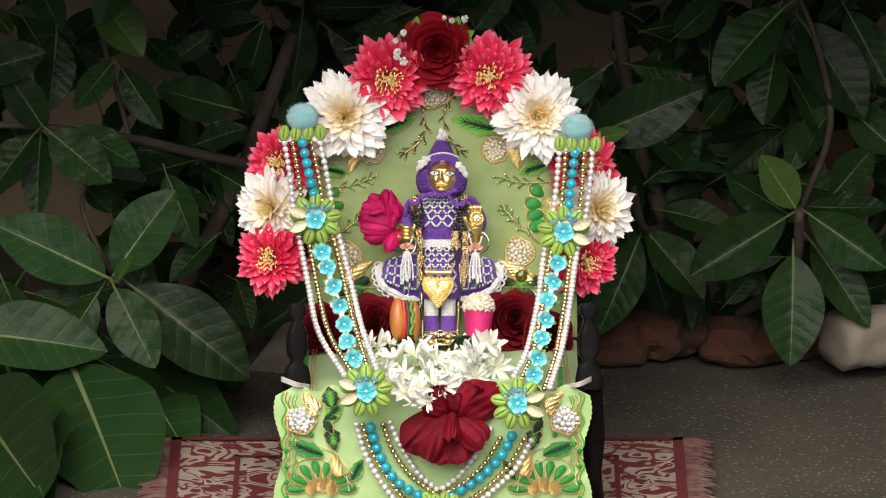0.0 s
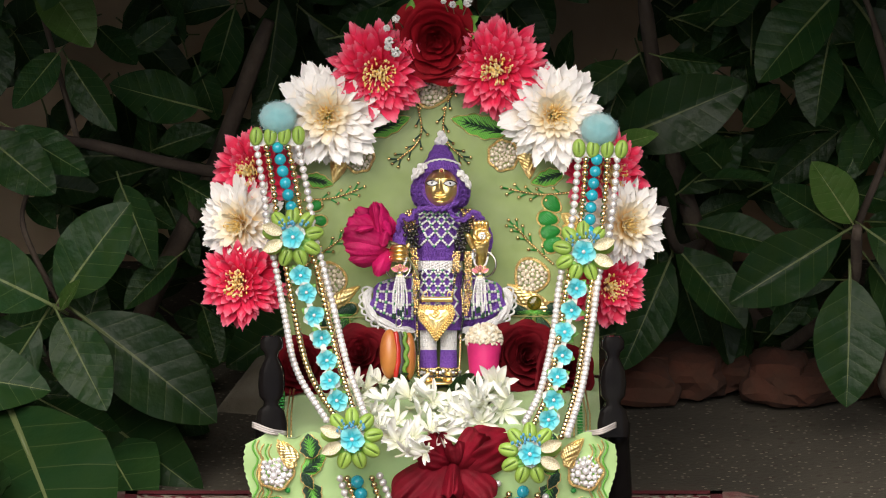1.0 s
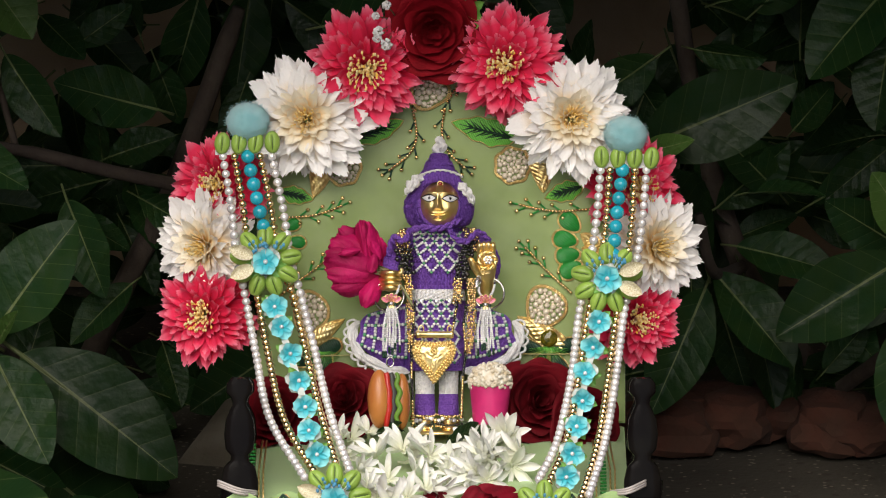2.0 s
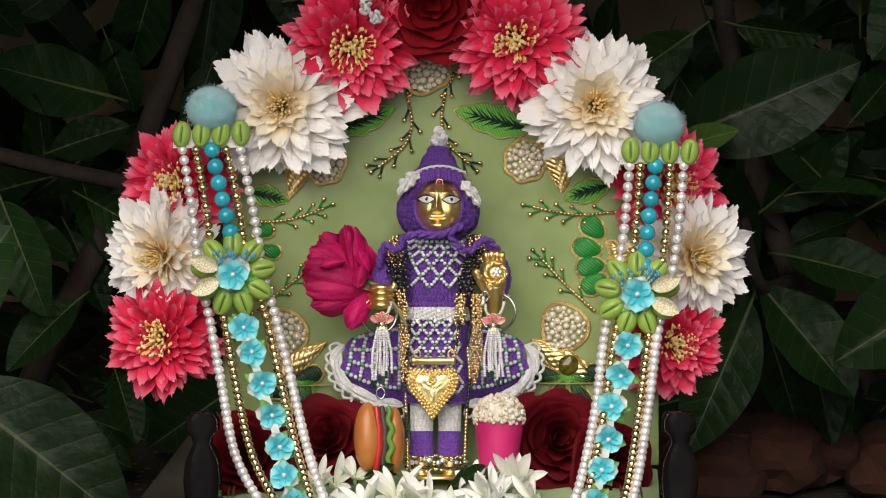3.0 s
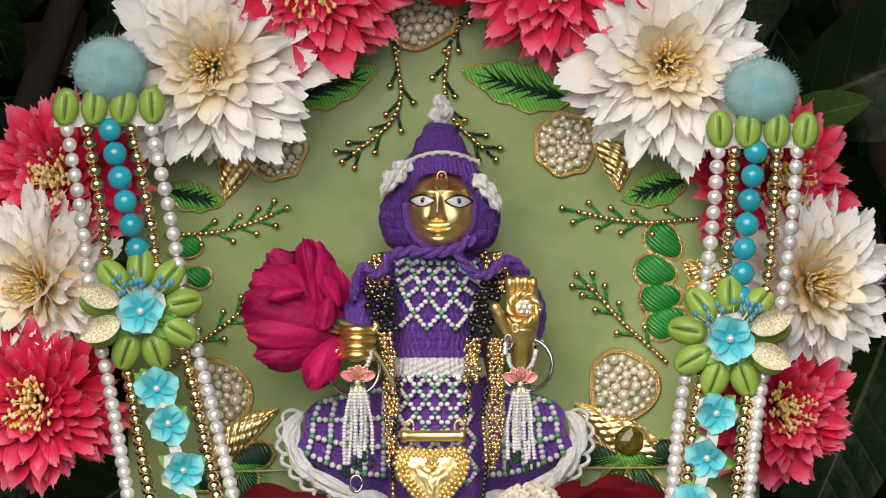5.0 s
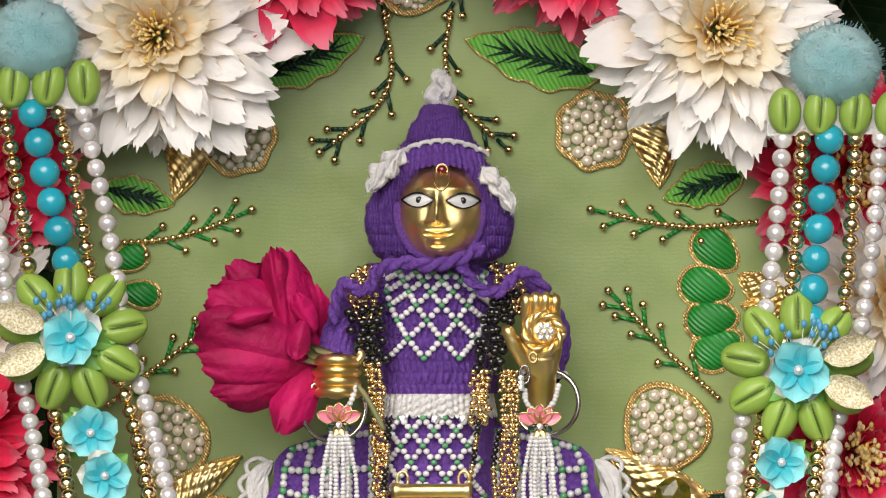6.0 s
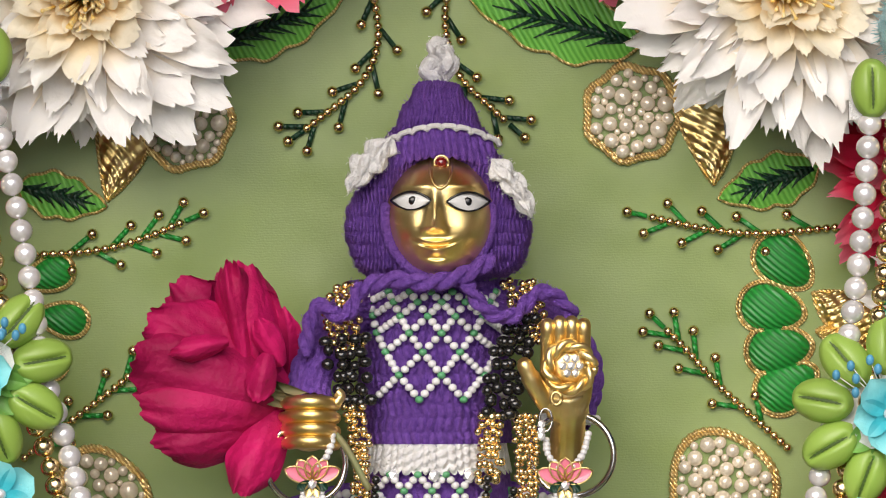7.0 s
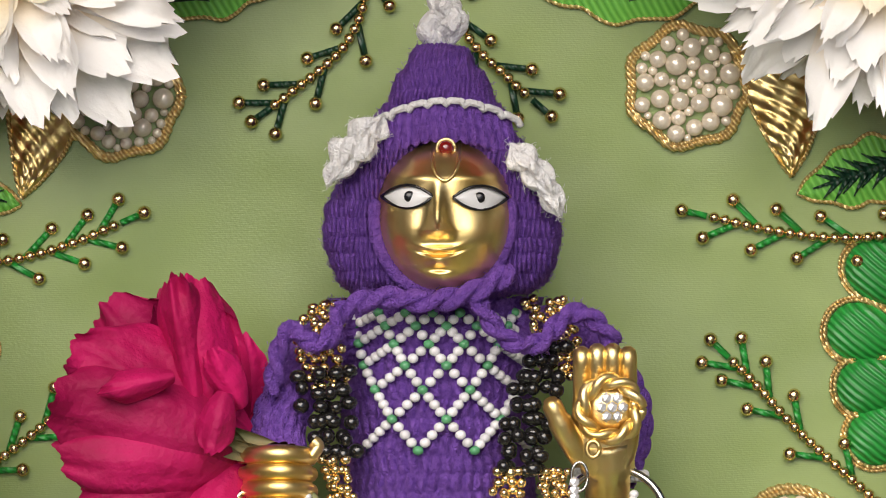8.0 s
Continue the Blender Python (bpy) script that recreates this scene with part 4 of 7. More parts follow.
def seat_cloth():
    s = Shape()

    def at(u, v):
        x = (u - 0.5) * 2
        puff = 0.006 * (1 - x ** 6) + 0.0016 * noise.noise(Vector((u * 7, v * 5, 4)))
        return (x * 0.152, 0.03 + (LIP + 0.002 - 0.03) * v, SEAT_Z - 0.006 + puff - 0.004 * v ** 8)

    s.grid(at, 50, 40)
    s.grid(lambda u, v: ((u - 0.5) * 0.304, 0.03 + (LIP + 0.004 - 0.03) * v, 0.1505), 4, 4)
    part("cushion", s, SILK_PALE, cover)
    f = Shape()

    def drop(u, v):
        x = (u - 0.5) * 2
        hw = 272 + 8 * math.sin(v * 9) - 26 * max(0.0, 0.06 - v) / 0.06
        sx = 784 - 18 + x * hw + 0
        y = 686 + 222 * v
        edge = (abs(x) > 0.93) * 2.5 * math.sin(v * 70)
        return W(sx + math.copysign(edge, x), y - (5 * math.cos(x * 26) if v == 0 else 0), flap_depth(y) + 0.002 * noise.noise(Vector((u * 8, v * 6, 9))))

    f.grid(drop, 60, 60)
    part("front_flap", f, SILK_PALE, cover, "embroidered scalloped front flap")


seat_cloth()


def on_flap(y):
    return flap_depth(y, 0.0018)


# edging and motifs of the flap
for sgn, cx in ((-1, 770), (1, 762)):
    pts = [(cx + sgn * (262 + 4 * math.sin(i * 1.4)), 694 + i * 9) for i in range(24)]
    part("gold_cord", Shape().tube(sheet_line(A, pts, [on_flap(y) for x, y in pts], 3), UNIT * 1.2, 6), GOLD_CORD, cover)
    pts = [(x + sgn * 6, y) for x, y in pts]
    part("green_piping", Shape().tube(sheet_line(A, pts, [on_flap(y) for x, y in pts], 3), UNIT * 1.5, 6), SATIN_LIGHT, cover)
for cx, sgn in ((533, -1), (1000, 1)):
    d = on_flap(742)
    pearl_patch(A, cx, 742, 27, 27, 4.2, 1, cover, d, PEARL, 5, 8 + sgn)
    gold_drop(A, cx - sgn * 30, 725, cx + sgn * -2, 692, 0.5, cover, on_flap(708))
    gold_drop(A, cx - sgn * 26, 735, cx - sgn * 12, 694, 0.4, cover, on_flap(712))
    for x0, y0, x1, y1, w in ((cx - sgn * 55, 722, cx - sgn * 48, 684, 0.8), (cx - sgn * 52, 752, cx - sgn * 60, 798, 0.6)):
        stitched_leaf(A, x0, y0, x1, y1, w, SATIN_DARK, cover, on_flap((y0 + y1) / 2), SATIN_LIGHT)
    stitched_leaf(A, cx + sgn * -40, 806, cx + sgn * 25, 782, 0.4, SATIN, cover, on_flap(794))
    stitched_leaf(A, cx - sgn * 88, 850, cx - sgn * 110, 812, 0.5, SATIN, cover, on_flap(830))
    fx, fy = cx + sgn * -36, 872
    for i in range(8):
        a = radians(8 + i * 23.5)
        pad_petal(A, fx + 46 * math.cos(a), fy - 44 * math.sin(a), 17, 9, math.degrees(a), SATIN, 1, cover, on_flap(fy - 40 * math.sin(a)), taper=0.5)
    for i in range(3):
        pad_petal(A, fx + (i - 1) * 18, fy - 10 - 6 * (i == 1), 14, 9, 90, GOLD_STITCH, 1, cover, on_flap(860))
    dots = Shape()
    for q in range(5):
        y = 770 + q * 28
        dots.ball(W(cx + sgn * (26 if q else -18), y, on_flap(y) - 0.001), (0.0028, 0.0015, 0.0028), 2)
    part("green_stones", dots, SATIN, cover)
    stem = Shape()
    for pnt in even(sheet_line(A, [(cx + sgn * 10, 800), (cx - sgn * 40, 815), (cx - sgn * 75, 830), (cx - sgn * 85, 870)], on_flap(825), 8), 3.4 * UNIT):
        stem.ball(pnt, 0.0009, 2)
    part("bead_stem", stem, CREAM_PEARL, cover)
    for o, m in ((0, GOLD_CORD), (7, SATIN_LIGHT), (12, GOLD_CORD)):
        pts = [(cx + sgn * (18 - o + 5 * abs(math.sin(q * 1.05))), 700 + q * 8) for q in range(22)]
        part("scalloped_cord", Shape().tube(sheet_line(A, pts, [on_flap(y) for x, y in pts], 3), UNIT * 1.1, 6), m, cover)
    for q, (ax, ay) in enumerate(((-62, 738), (-50, 768), (-70, 716))):
        stitched_leaf(A, cx - sgn * 40, 742, cx + sgn * (ax - 6), ay, 0.55, SATIN_LIGHT if q != 1 else SATIN_DARK, cover, on_flap(740) - 0.001)
    gold_drop(A, cx - sgn * 70, 842, cx - sgn * 58, 800, 0.45, cover, on_flap(820))
    for y0 in (800, 822):
        pts = [(cx + sgn * 16, y0), (cx - sgn * 20, y0 - 10), (cx - sgn * 60, y0 + 4), (cx - sgn * 92, y0 + 40)]
        cord(A, pts, 1.0, on_flap(y0), closed=False, parent=cover)
    strip = Shape()
    for q in range(16):
        strip.tube([W(cx + sgn * -8 - 4, 688 - q * 4.2, -0.165 + q * 0.006), W(cx + sgn * -8 + 4, 688 - q * 4.2, -0.165 + q * 0.006)], 0.0012, 5)
    part("green_braid", strip, SATIN, cover)
    for o in (-9, 9, 15):
        part("gold_cord", Shape().tube([W(cx + sgn * -8 + o, 690, -0.168), W(cx + sgn * -8 + o, 655, -0.12), W(cx + sgn * -12 + o * .9, 620, -0.06)], UNIT * 1.3, 6), GOLD_CORD, cover)


# ---- flowers ----
def silk_petal(width, bend, phase, m):
    """A cut silk petal of length 1: a strap that widens, with faint pleats and a ragged point."""
    s = Shape()

    def at(u, v):
        y = (u - 0.5) * 2
        wide = width * (0.30 + 0.70 * math.sin(math.pi / 2 * min(1.0, v / 0.66))) * (1 - 0.50 * max(0.0, (v - 0.66) / 0.34) ** 2)
        x = v + v ** 7 * (0.10 * (1 - abs(y)) + 0.03 * math.cos(4.5 * math.pi * y + phase) - 0.08)
        z = 0.22 * y * y * wide + 0.010 * math.cos(3 * math.pi * y + phase) * v + bend * v * v + 0.035 * math.sin(2.2 * y + phase) * v ** 3
        return (x, y * wide * 0.5, z)

    s.grid(at, 8, 9)
    return s.mesh("petal", m)


PINK_PETALS = [silk_petal(w, b, ph, PINK) for w, b, ph in ((0.28, 0.10, 0.3), (0.32, 0.02, 2.0), (0.25, -0.06, 4.1))]
WHITE_PETALS = [silk_petal(w, b, ph, WHITE) for w, b, ph in ((0.27, 0.09, 0.3), (0.32, 0.02, 2.0), (0.25, -0.06, 4.1))]
CREAM_PETALS = [silk_petal(w, b, ph, CREAM) for w, b, ph in ((0.27, 0.09, 0.3), (0.32, 0.02, 2.0))]


def frame_at(p, tilt_x=0.0, tilt_y=0.0, spin=0.0):
    """A pose at p whose z looks at the viewer's side, tipped by degrees."""
    m = TURNED.to_4x4() @ Matrix.Rotation(radians(90), 4, "X")
    return Matrix.Translation(p) @ m @ Matrix.Rotation(radians(tilt_x), 4, "X") @ Matrix.Rotation(radians(tilt_y), 4, "Y") @ Matrix.Rotation(radians(spin), 4, "Z")


def dahlia(x, y, d, radius, pink, tx=0, ty=0, spin=0, seed=1, label=""):
    """A silk flower: rings of pointed petals round a tuft of stamens. radius in sheet units."""
    k = random.Random(seed)
    base = W(x, y, d)
    R = radius * UNIT
    t = thing("silk_dahlia", base, label or ("coral-pink silk dahlia with yellow stamens" if pink else "cream-white silk dahlia with golden centre"), "artificial flower", "flowers round the back board")
    m = frame_at(base, tx, ty, spin)
    rings = ((28, 1.0, -4, 0.0), (28, 0.95, 5, 0.05), (26, 0.83, 13, 0.09), (23, 0.69, 24, 0.12), (20, 0.55, 38, 0.14), (16, 0.43, 52, 0.15), (11, 0.34, 62, 0.15))
    for j, (count, long, up, lift) in enumerate(rings):
        for i in range(count):
            a = 2 * math.pi * (i + 0.5 * (j % 2) + k.uniform(-.18, .18)) / count
            e = radians(up + k.uniform(-11, 11))
            lg = R * long * k.uniform(0.80, 1.10)
            out = Vector((math.cos(a), math.sin(a), 0))
            b = out * R * 0.07 + Vector((0, 0, lift * R))
            tip = b + (out * math.cos(e) + Vector((0, 0, math.sin(e)))) * lg
            face = Vector((0, 0, 1)) * math.cos(e) - out * math.sin(e)
            piece("petal", k.choice(PINK_PETALS if pink else CREAM_PETALS if j > 3 else WHITE_PETALS), m @ blade_pose(b, tip, face, k.uniform(0.85, 1.25) * (1 + 0.25 * (j > 3)), k.uniform(-.5, .5)), t)
    s = Shape()
    for i in range(95 if pink else 60):
        a, q = k.uniform(0, 2 * math.pi), k.uniform(0.02, 0.29 if pink else 0.2)
        top = Vector((q * 1.25 * math.cos(a), q * 1.25 * math.sin(a), k.uniform(0.36, 0.56))) * R
        low = Vector((q * 0.5 * math.cos(a), q * 0.5 * math.sin(a), 0.15)) * R
        s.tube([m @ low, m @ top], R * 0.010, 4)
        s.ball(m @ top, (R * 0.026, R * 0.026, R * 0.036) if pink else R * 0.016, 1)
    part("stamen_tuft", s, STAMEN, t)
    s = Shape().ball(m @ Vector((0, 0, 0.0)), R * 0.16, 2)
    part("calyx", s, FRESH_LEAF, t)
    return t


for i, (x, y, d, r, pink, tx, ty) in enumerate((
        (686, 138, 0.012, 74, 1, 12, 4), (868, 132, 0.012, 72, 1, 6, -4), (612, 206, 0.016, 80, 0, 0, -8), (950, 205, 0.014, 76, 0, 0, 10),
        (506, 290, 0.05, 68, 1, 0, -30), (486, 368, 0.045, 72, 0, 5, -35), (484, 456, 0.04, 64, 1, 5, -20),
        (1028, 292, 0.05, 66, 1, 0, 25), (1054, 370, 0.045, 72, 0, 0, 30), (1030, 462, 0.045, 62, 1, 5, 25))):
    dahlia(x, y, d, r, pink, tx, ty, i * 37, i + 3)


def rose(name, base, m, R, mats, label, layers, seed, group="", ruffle=1.0):
    """A rose of cupped petals in whorls. layers: petals, reach outwards, height, how far each petal wraps round, roll of its rim."""
    k = random.Random(seed)
    t = thing(name, base, label, "rose", group)
    for j, (count, reach, high, wrap, roll) in enumerate(layers):
        turn = k.uniform(0, 2 * math.pi)
        for i in range(count):
            a0 = turn + 2 * math.pi * i / count + k.uniform(-.15, .15)
            rr, hh = reach * k.uniform(.94, 1.06), high * k.uniform(.92, 1.08)
            ph = k.uniform(0, 50)
            s = Shape()

            def at(u, v):
                w = 2 * u - 1
                a = a0 + w * wrap * (0.25 + 0.75 * v ** 0.6) * 0.5
                side = 1 - 0.30 * abs(w) ** 3
                rad = rr * math.sin(math.pi / 2 * min(1.0, v * 1.05)) ** 0.75 * (1 - 0.06 * w * w)
                up = hh * v ** 1.15 * side
                rim = max(0.0, v - 0.68) / 0.32
                rad += roll * rim * rim * (1 + 0.5 * math.sin(w * 4 + ph)) * side
                up -= roll * 0.55 * rim ** 3
                n1 = noise.noise(Vector((w * 1.3 + ph, v * 2.2, j))) * 0.05 * ruffle * v + 0.018 * ruffle * math.sin(w * 7 + ph) * v ** 5
                rad += n1
                return m @ Vector((rad * R * math.cos(a), rad * R * math.sin(a), (up + n1 * 0.6) * R))

            s.grid(at, 24, 18)
            part("petal", s, mats, t)
    return t


OPEN = ((5, 0.98, 0.20, 1.9, 0.12), (5, 0.86, 0.38, 1.9, 0.12), (5, 0.70, 0.50, 1.9, 0.10), (4, 0.54, 0.58, 2.1, 0.08), (4, 0.38, 0.62, 2.2, 0.05), (3, 0.25, 0.62, 2.8, 0.03), (3, 0.13, 0.60, 3.2, 0.02))
rose("velvet_rose", W(775, 90, 0.0), frame_at(W(775, 90, 0.015), 8, 0, 20), 62 * UNIT, RED_ROSE, "deep red velvet rose at the top of the arch", OPEN, 2, "red roses")
for x, y, d, r, tx, ty, sd in ((662, 570, 0.012, 46, -20, -10, 3), (575, 590, 0.006, 52, -10, -20, 4), (905, 572, 0.006, 54, -10, 20, 5), (965, 600, 0.006, 48, -5, 30, 6)):
    rose("velvet_rose", W(x, y, d), frame_at(W(x, y, d), tx, ty, sd * 31), r * UNIT, SHADED_ROSE, "red velvet rose lying against the back board, shade in its colour", OPEN, sd, "red roses")


def rose_petal(parent, m, conv, base, tip, wide, belly, cup, curl, ph, limp=1.0):
    """A soft petal from its base to its tip, each (x, y, depth): it bellies forward, its sides fall back by cup, its rim rolls over."""
    b, e = W(*conv(base[0], base[1]), base[2]), W(*conv(tip[0], tip[1]), tip[2])
    r, long = aim(b, e, -AHEAD)

    def at(u, v):
        y = 2 * u - 1
        w = math.sin(math.pi * (0.07 + 0.55 * v)) ** 0.65 * (1 - 0.35 * max(0.0, (v - 0.75) / 0.25) ** 2)
        n1 = noise.noise(Vector((y * 1.2 + ph, v * 2.0, ph)))
        n2 = noise.noise(Vector((y * 3.5 + ph * 3, v * 1.5, ph)))
        n3 = noise.noise(Vector((y * 7 + ph * 5, v * 3, ph)))
        x = v * (1 - 0.16 * y * y + 0.07 * n2 * v ** 4 + 0.03 * n3 * v ** 6)
        z = belly * math.sin(math.pi * v ** 0.8) - cup * y * y * w + (0.10 * n1 * v + 0.04 * n2 * v + 0.012 * n3 * v) * limp
        rim = max(0.0, (v - 0.82) / 0.18) ** 2
        z += curl * rim * (0.5 + 0.5 * math.cos(1.6 * y)) + 0.03 * math.sin(7 * y + ph) * v ** 6
        return b + r @ Vector((x * long, y * 0.5 * w * wide * long, z * long))

    part("petal", Shape().grid(at, 30, 34), m, parent)


def fallen_rose():
    """A limp wide-open rose: a few big loose petals."""
    t = thing("wilted_rose", W(798, 742, -0.185), "wilted dark red rose with drooping petals hung at the seat edge", "rose", "red roses")
    for base, tip, wide, belly, cup, curl in (
            ((800, 740, -0.182), (880, 690, -0.198), 0.80, 0.16, 0.30, -0.20), ((806, 738, -0.190), (850, 680, -0.206), 0.70, 0.14, 0.36, 0.25),
            ((800, 735, -0.182), (852, 790, -0.204), 0.80, 0.16, 0.35, -0.10), ((792, 728, -0.180), (812, 826, -0.196), 0.70, 0.14, 0.30, 0.10),
            ((790, 726, -0.182), (760, 824, -0.206), 0.72, 0.16, 0.32, 0.10), ((794, 726, -0.180), (710, 796, -0.200), 0.62, 0.14, 0.30, 0.12),
            ((798, 730, -0.184), (752, 716, -0.204), 0.80, 0.14, 0.40, -0.20), ((797, 728, -0.184), (770, 688, -0.204), 0.70, 0.14, 0.40, -0.25),
            ((806, 732, -0.196), (802, 696, -0.210), 0.80, 0.20, 0.40, 0.20), ((802, 726, -0.192), (796, 784, -0.216), 0.55, 0.20, 0.50, 0.20)):
        rose_petal(t, WILTED, A, base, tip, wide, belly, cup, curl, base[0] * 0.37 + tip[1], 2.6)
    return t


fallen_rose()


def gypsophila():
    k = random.Random(5)
    t = thing("gypsophila_sprig", W(740, 90, 0.02), "white baby's-breath sprig with small leaves beside the rose", "flower sprig")
    for x, y, r in ((703, 92, 8), (714, 108, 9), (702, 100, 7), (700, 72, 6), (714, 58, 7), (823, 33, 8), (800, 36, 6), (786, 31, 5)):
        s = Shape()
        c = W(x, y, -0.022)
        for i in range(40):
            v = Vector((k.gauss(0, 1), k.gauss(0, 1), k.gauss(0, 1))).normalized()
            s.ball(c + v * r * UNIT * 0.7, r * UNIT * 0.28, 1)
        part("floret", s, WHITE_YARN, t)
        part("stem", Shape().tube(smooth_path([c, W((x + (732 if x < 770 else 806)) / 2, y / 2 + 40, 0.004), W(732 if x < 770 else 806, 84, 0.035)], 5), 0.0006, 5), STEM, t)
    lf = unit_mesh("leaflet", blade(0.5, 0.3, -0.1, 0.8, 6, 8), FRESH_LEAF)
    for x0, y0, x1, y1 in ((800, 60, 812, 30), (810, 90, 832, 85), (815, 70, 838, 55), (735, 55, 738, 30), (800, 50, 795, 35), (818, 60, 835, 78)):
        piece("leaflet", lf, blade_pose(W(x0, y0, 0.012), W(x1, y1, 0.0), -AHEAD), t)


gypsophila()


# ---- garlands ----
def cowrie_mesh():
    """A small shell: domed oval with a toothed slit, along y, facing +z."""
    s = Shape()

    def at(u, v):
        a, q = 2 * math.pi * u, 1 - v
        x, y = 0.70 * math.cos(a) * q, math.sin(a) * q
        z = 0.62 * math.sqrt(max(0.0, 1 - q * q)) ** 0.8
        groove = math.exp(-(x / 0.09) ** 2) * (1 if abs(y) < 0.72 else 0.2)
        return (x, y, z - 0.2 * groove)

    s.grid(at, 28, 10, True)
    s.grid(lambda u, v: ((0.05 + 0.018 * math.sin(v * 60)) * (u - 0.5) * 2 * math.sin(math.pi * v) ** 0.4 + 0.03 * math.sin(v * 3), (v - 0.5) * 1.42, 0.44 + 0.055 * math.sin(math.pi * v)), 2, 30, m=1)
    return s.mesh("cowrie", [COWRIE, SLIT])


COWRIE_MESH = cowrie_mesh()
FOAM_PETAL = unit_mesh("petal", blade(0.95, 0.28, 0.05, 0.55, 6, 7, notch=0.0, widest=0.58), TURQ_PETAL)
FOAM_WHITE = unit_mesh("under_petal", blade(0.9, 0.28, 0.0, 0.55, 6, 7, widest=0.58), WHITE_FOAM)
SMALL_LEAF = unit_mesh("leaflet", blade(0.6, 0.3, -0.1, 0.9, 4, 6), FRESH_LEAF)
GLITTER_LEAF = unit_mesh("glitter_leaf", blade(0.55, 0.4, -0.1, 0.8, 6, 8), GLITTER)


def foam_flower(parent, p, R, tx=0, ty=0, spin=0, k=random, alone=True):
    m = frame_at(p, tx, ty, spin)
    if alone:
        parent = part("foam_flower", Shape().grid(lambda u, v: m @ Vector((R * 0.45 * v * math.cos(2 * math.pi * u), R * 0.45 * v * math.sin(2 * math.pi * u), -0.02 * R)), 12, 3, True), FRESH_LEAF, parent, "turquoise foam flower with a pearl centre")
    for i in range(5):
        a = 2 * math.pi * i / 5
        for mesh, lg, up, turn, lift in ((FOAM_PETAL, 1.0, 16, 0.0, 0.16), (FOAM_WHITE, 0.98, 2, 0.5, 0.0)):
            if mesh is FOAM_WHITE and i in (0, 3):
                continue
            aa = a + turn
            e = radians(up + k.uniform(-8, 8))
            out = Vector((math.cos(aa), math.sin(aa), 0))
            b = Vector((0, 0, lift * R))
            piece("petal" if mesh is FOAM_PETAL else "under_petal", mesh, m @ blade_pose(b, b + (out * math.cos(e) + Vector((0, 0, math.sin(e)))) * R * lg * k.uniform(.9, 1.08), Vector((0, 0, 1)) * math.cos(e) - out * math.sin(e)), parent)
    piece("pearl", ball_mesh("pearl", PEARL), place(m @ Vector((0, 0, 0.34 * R)), R * 0.16), parent)


def cluster(parent, x, y, d, R, gold_side, seed):
    """Shells in a ring, a foam flower, berries and two glittered leaves."""
    k = random.Random(seed)
    c = W(x, y, d)
    m = frame_at(c)
    parent = part("rosette", Shape().grid(lambda u, v: m @ Vector((R * 0.6 * UNIT * v * math.cos(2 * math.pi * u), R * 0.6 * UNIT * v * math.sin(2 * math.pi * u), 0.0)), 24, 3, True), WHITE_FOAM, parent, "rosette of green shells with a foam flower")
    for i in range(9):
        a = 2 * math.pi * (i + 0.25) / 9
        out = Vector((math.cos(a), math.sin(a), 0))
        pos = m @ (out * R * 0.70 * UNIT + Vector((0, 0, 0.001)))
        piece("cowrie", COWRIE_MESH, Matrix.Translation(pos) @ m.to_3x3().to_4x4() @ Matrix.Rotation(a - math.pi / 2, 4, "Z") @ Matrix.Rotation(radians(-14), 4, "X") @ Matrix.Scale(R * 0.335 * UNIT, 4), parent)
    foam_flower(parent, m @ Vector((0, -0.0005, 0.006)), R * 0.44 * UNIT, 0, 0, seed * 20, k, False)
    for i in range(20):
        a = radians(k.uniform(35, 150))
        q = R * UNIT * k.uniform(0.42, 0.74)
        e = m @ Vector((q * math.cos(a), q * math.sin(a) * 0.9, 0.0125 + k.uniform(-.002, .002)))
        part("stalk", Shape().tube([m @ Vector((0, 0, 0.006)), e], 0.0002, 4), WHITE_FOAM, parent)
        piece("berry", ball_mesh("berry", BERRY, 2), Matrix.Translation(e) @ Matrix.Diagonal((0.0013, 0.0013, 0.0018, 1)), parent)
    for an in (20, -25) if gold_side > 0 else (160, 205):
        a = radians(an)
        b = m @ Vector((0.35 * R * UNIT * math.cos(a), 0.35 * R * UNIT * math.sin(a), 0.010))
        e = m @ Vector((1.08 * R * UNIT * math.cos(a), 1.08 * R * UNIT * math.sin(a), 0.0125))
        piece("glitter_leaf", GLITTER_LEAF, blade_pose(b, e, -AHEAD), parent)
    for i in range(7):
        a = radians(k.uniform(180, 360))
        b = m @ Vector((0.15 * R * UNIT * math.cos(a), 0.15 * R * UNIT * math.sin(a), 0.004))
        e = m @ Vector((0.6 * R * UNIT * math.cos(a), 0.6 * R * UNIT * math.sin(a), 0.006))
        piece("leaflet", SMALL_LEAF, blade_pose(b, e, -AHEAD), parent)


def strand(parent, pts, ds, r, m, name, gap=2.03):
    """Beads threaded on a line. r in sheet units."""
    line = sheet_line(A, pts, ds, 12)
    me = ball_mesh(name, m)
    for p in even(line, r * gap * UNIT):
        piece(name, me, place(p, r * UNIT * rnd.uniform(0.95, 1.04)), parent)
    part("thread", Shape().tube(line, 0.0003, 4), WHITE_FOAM, parent)


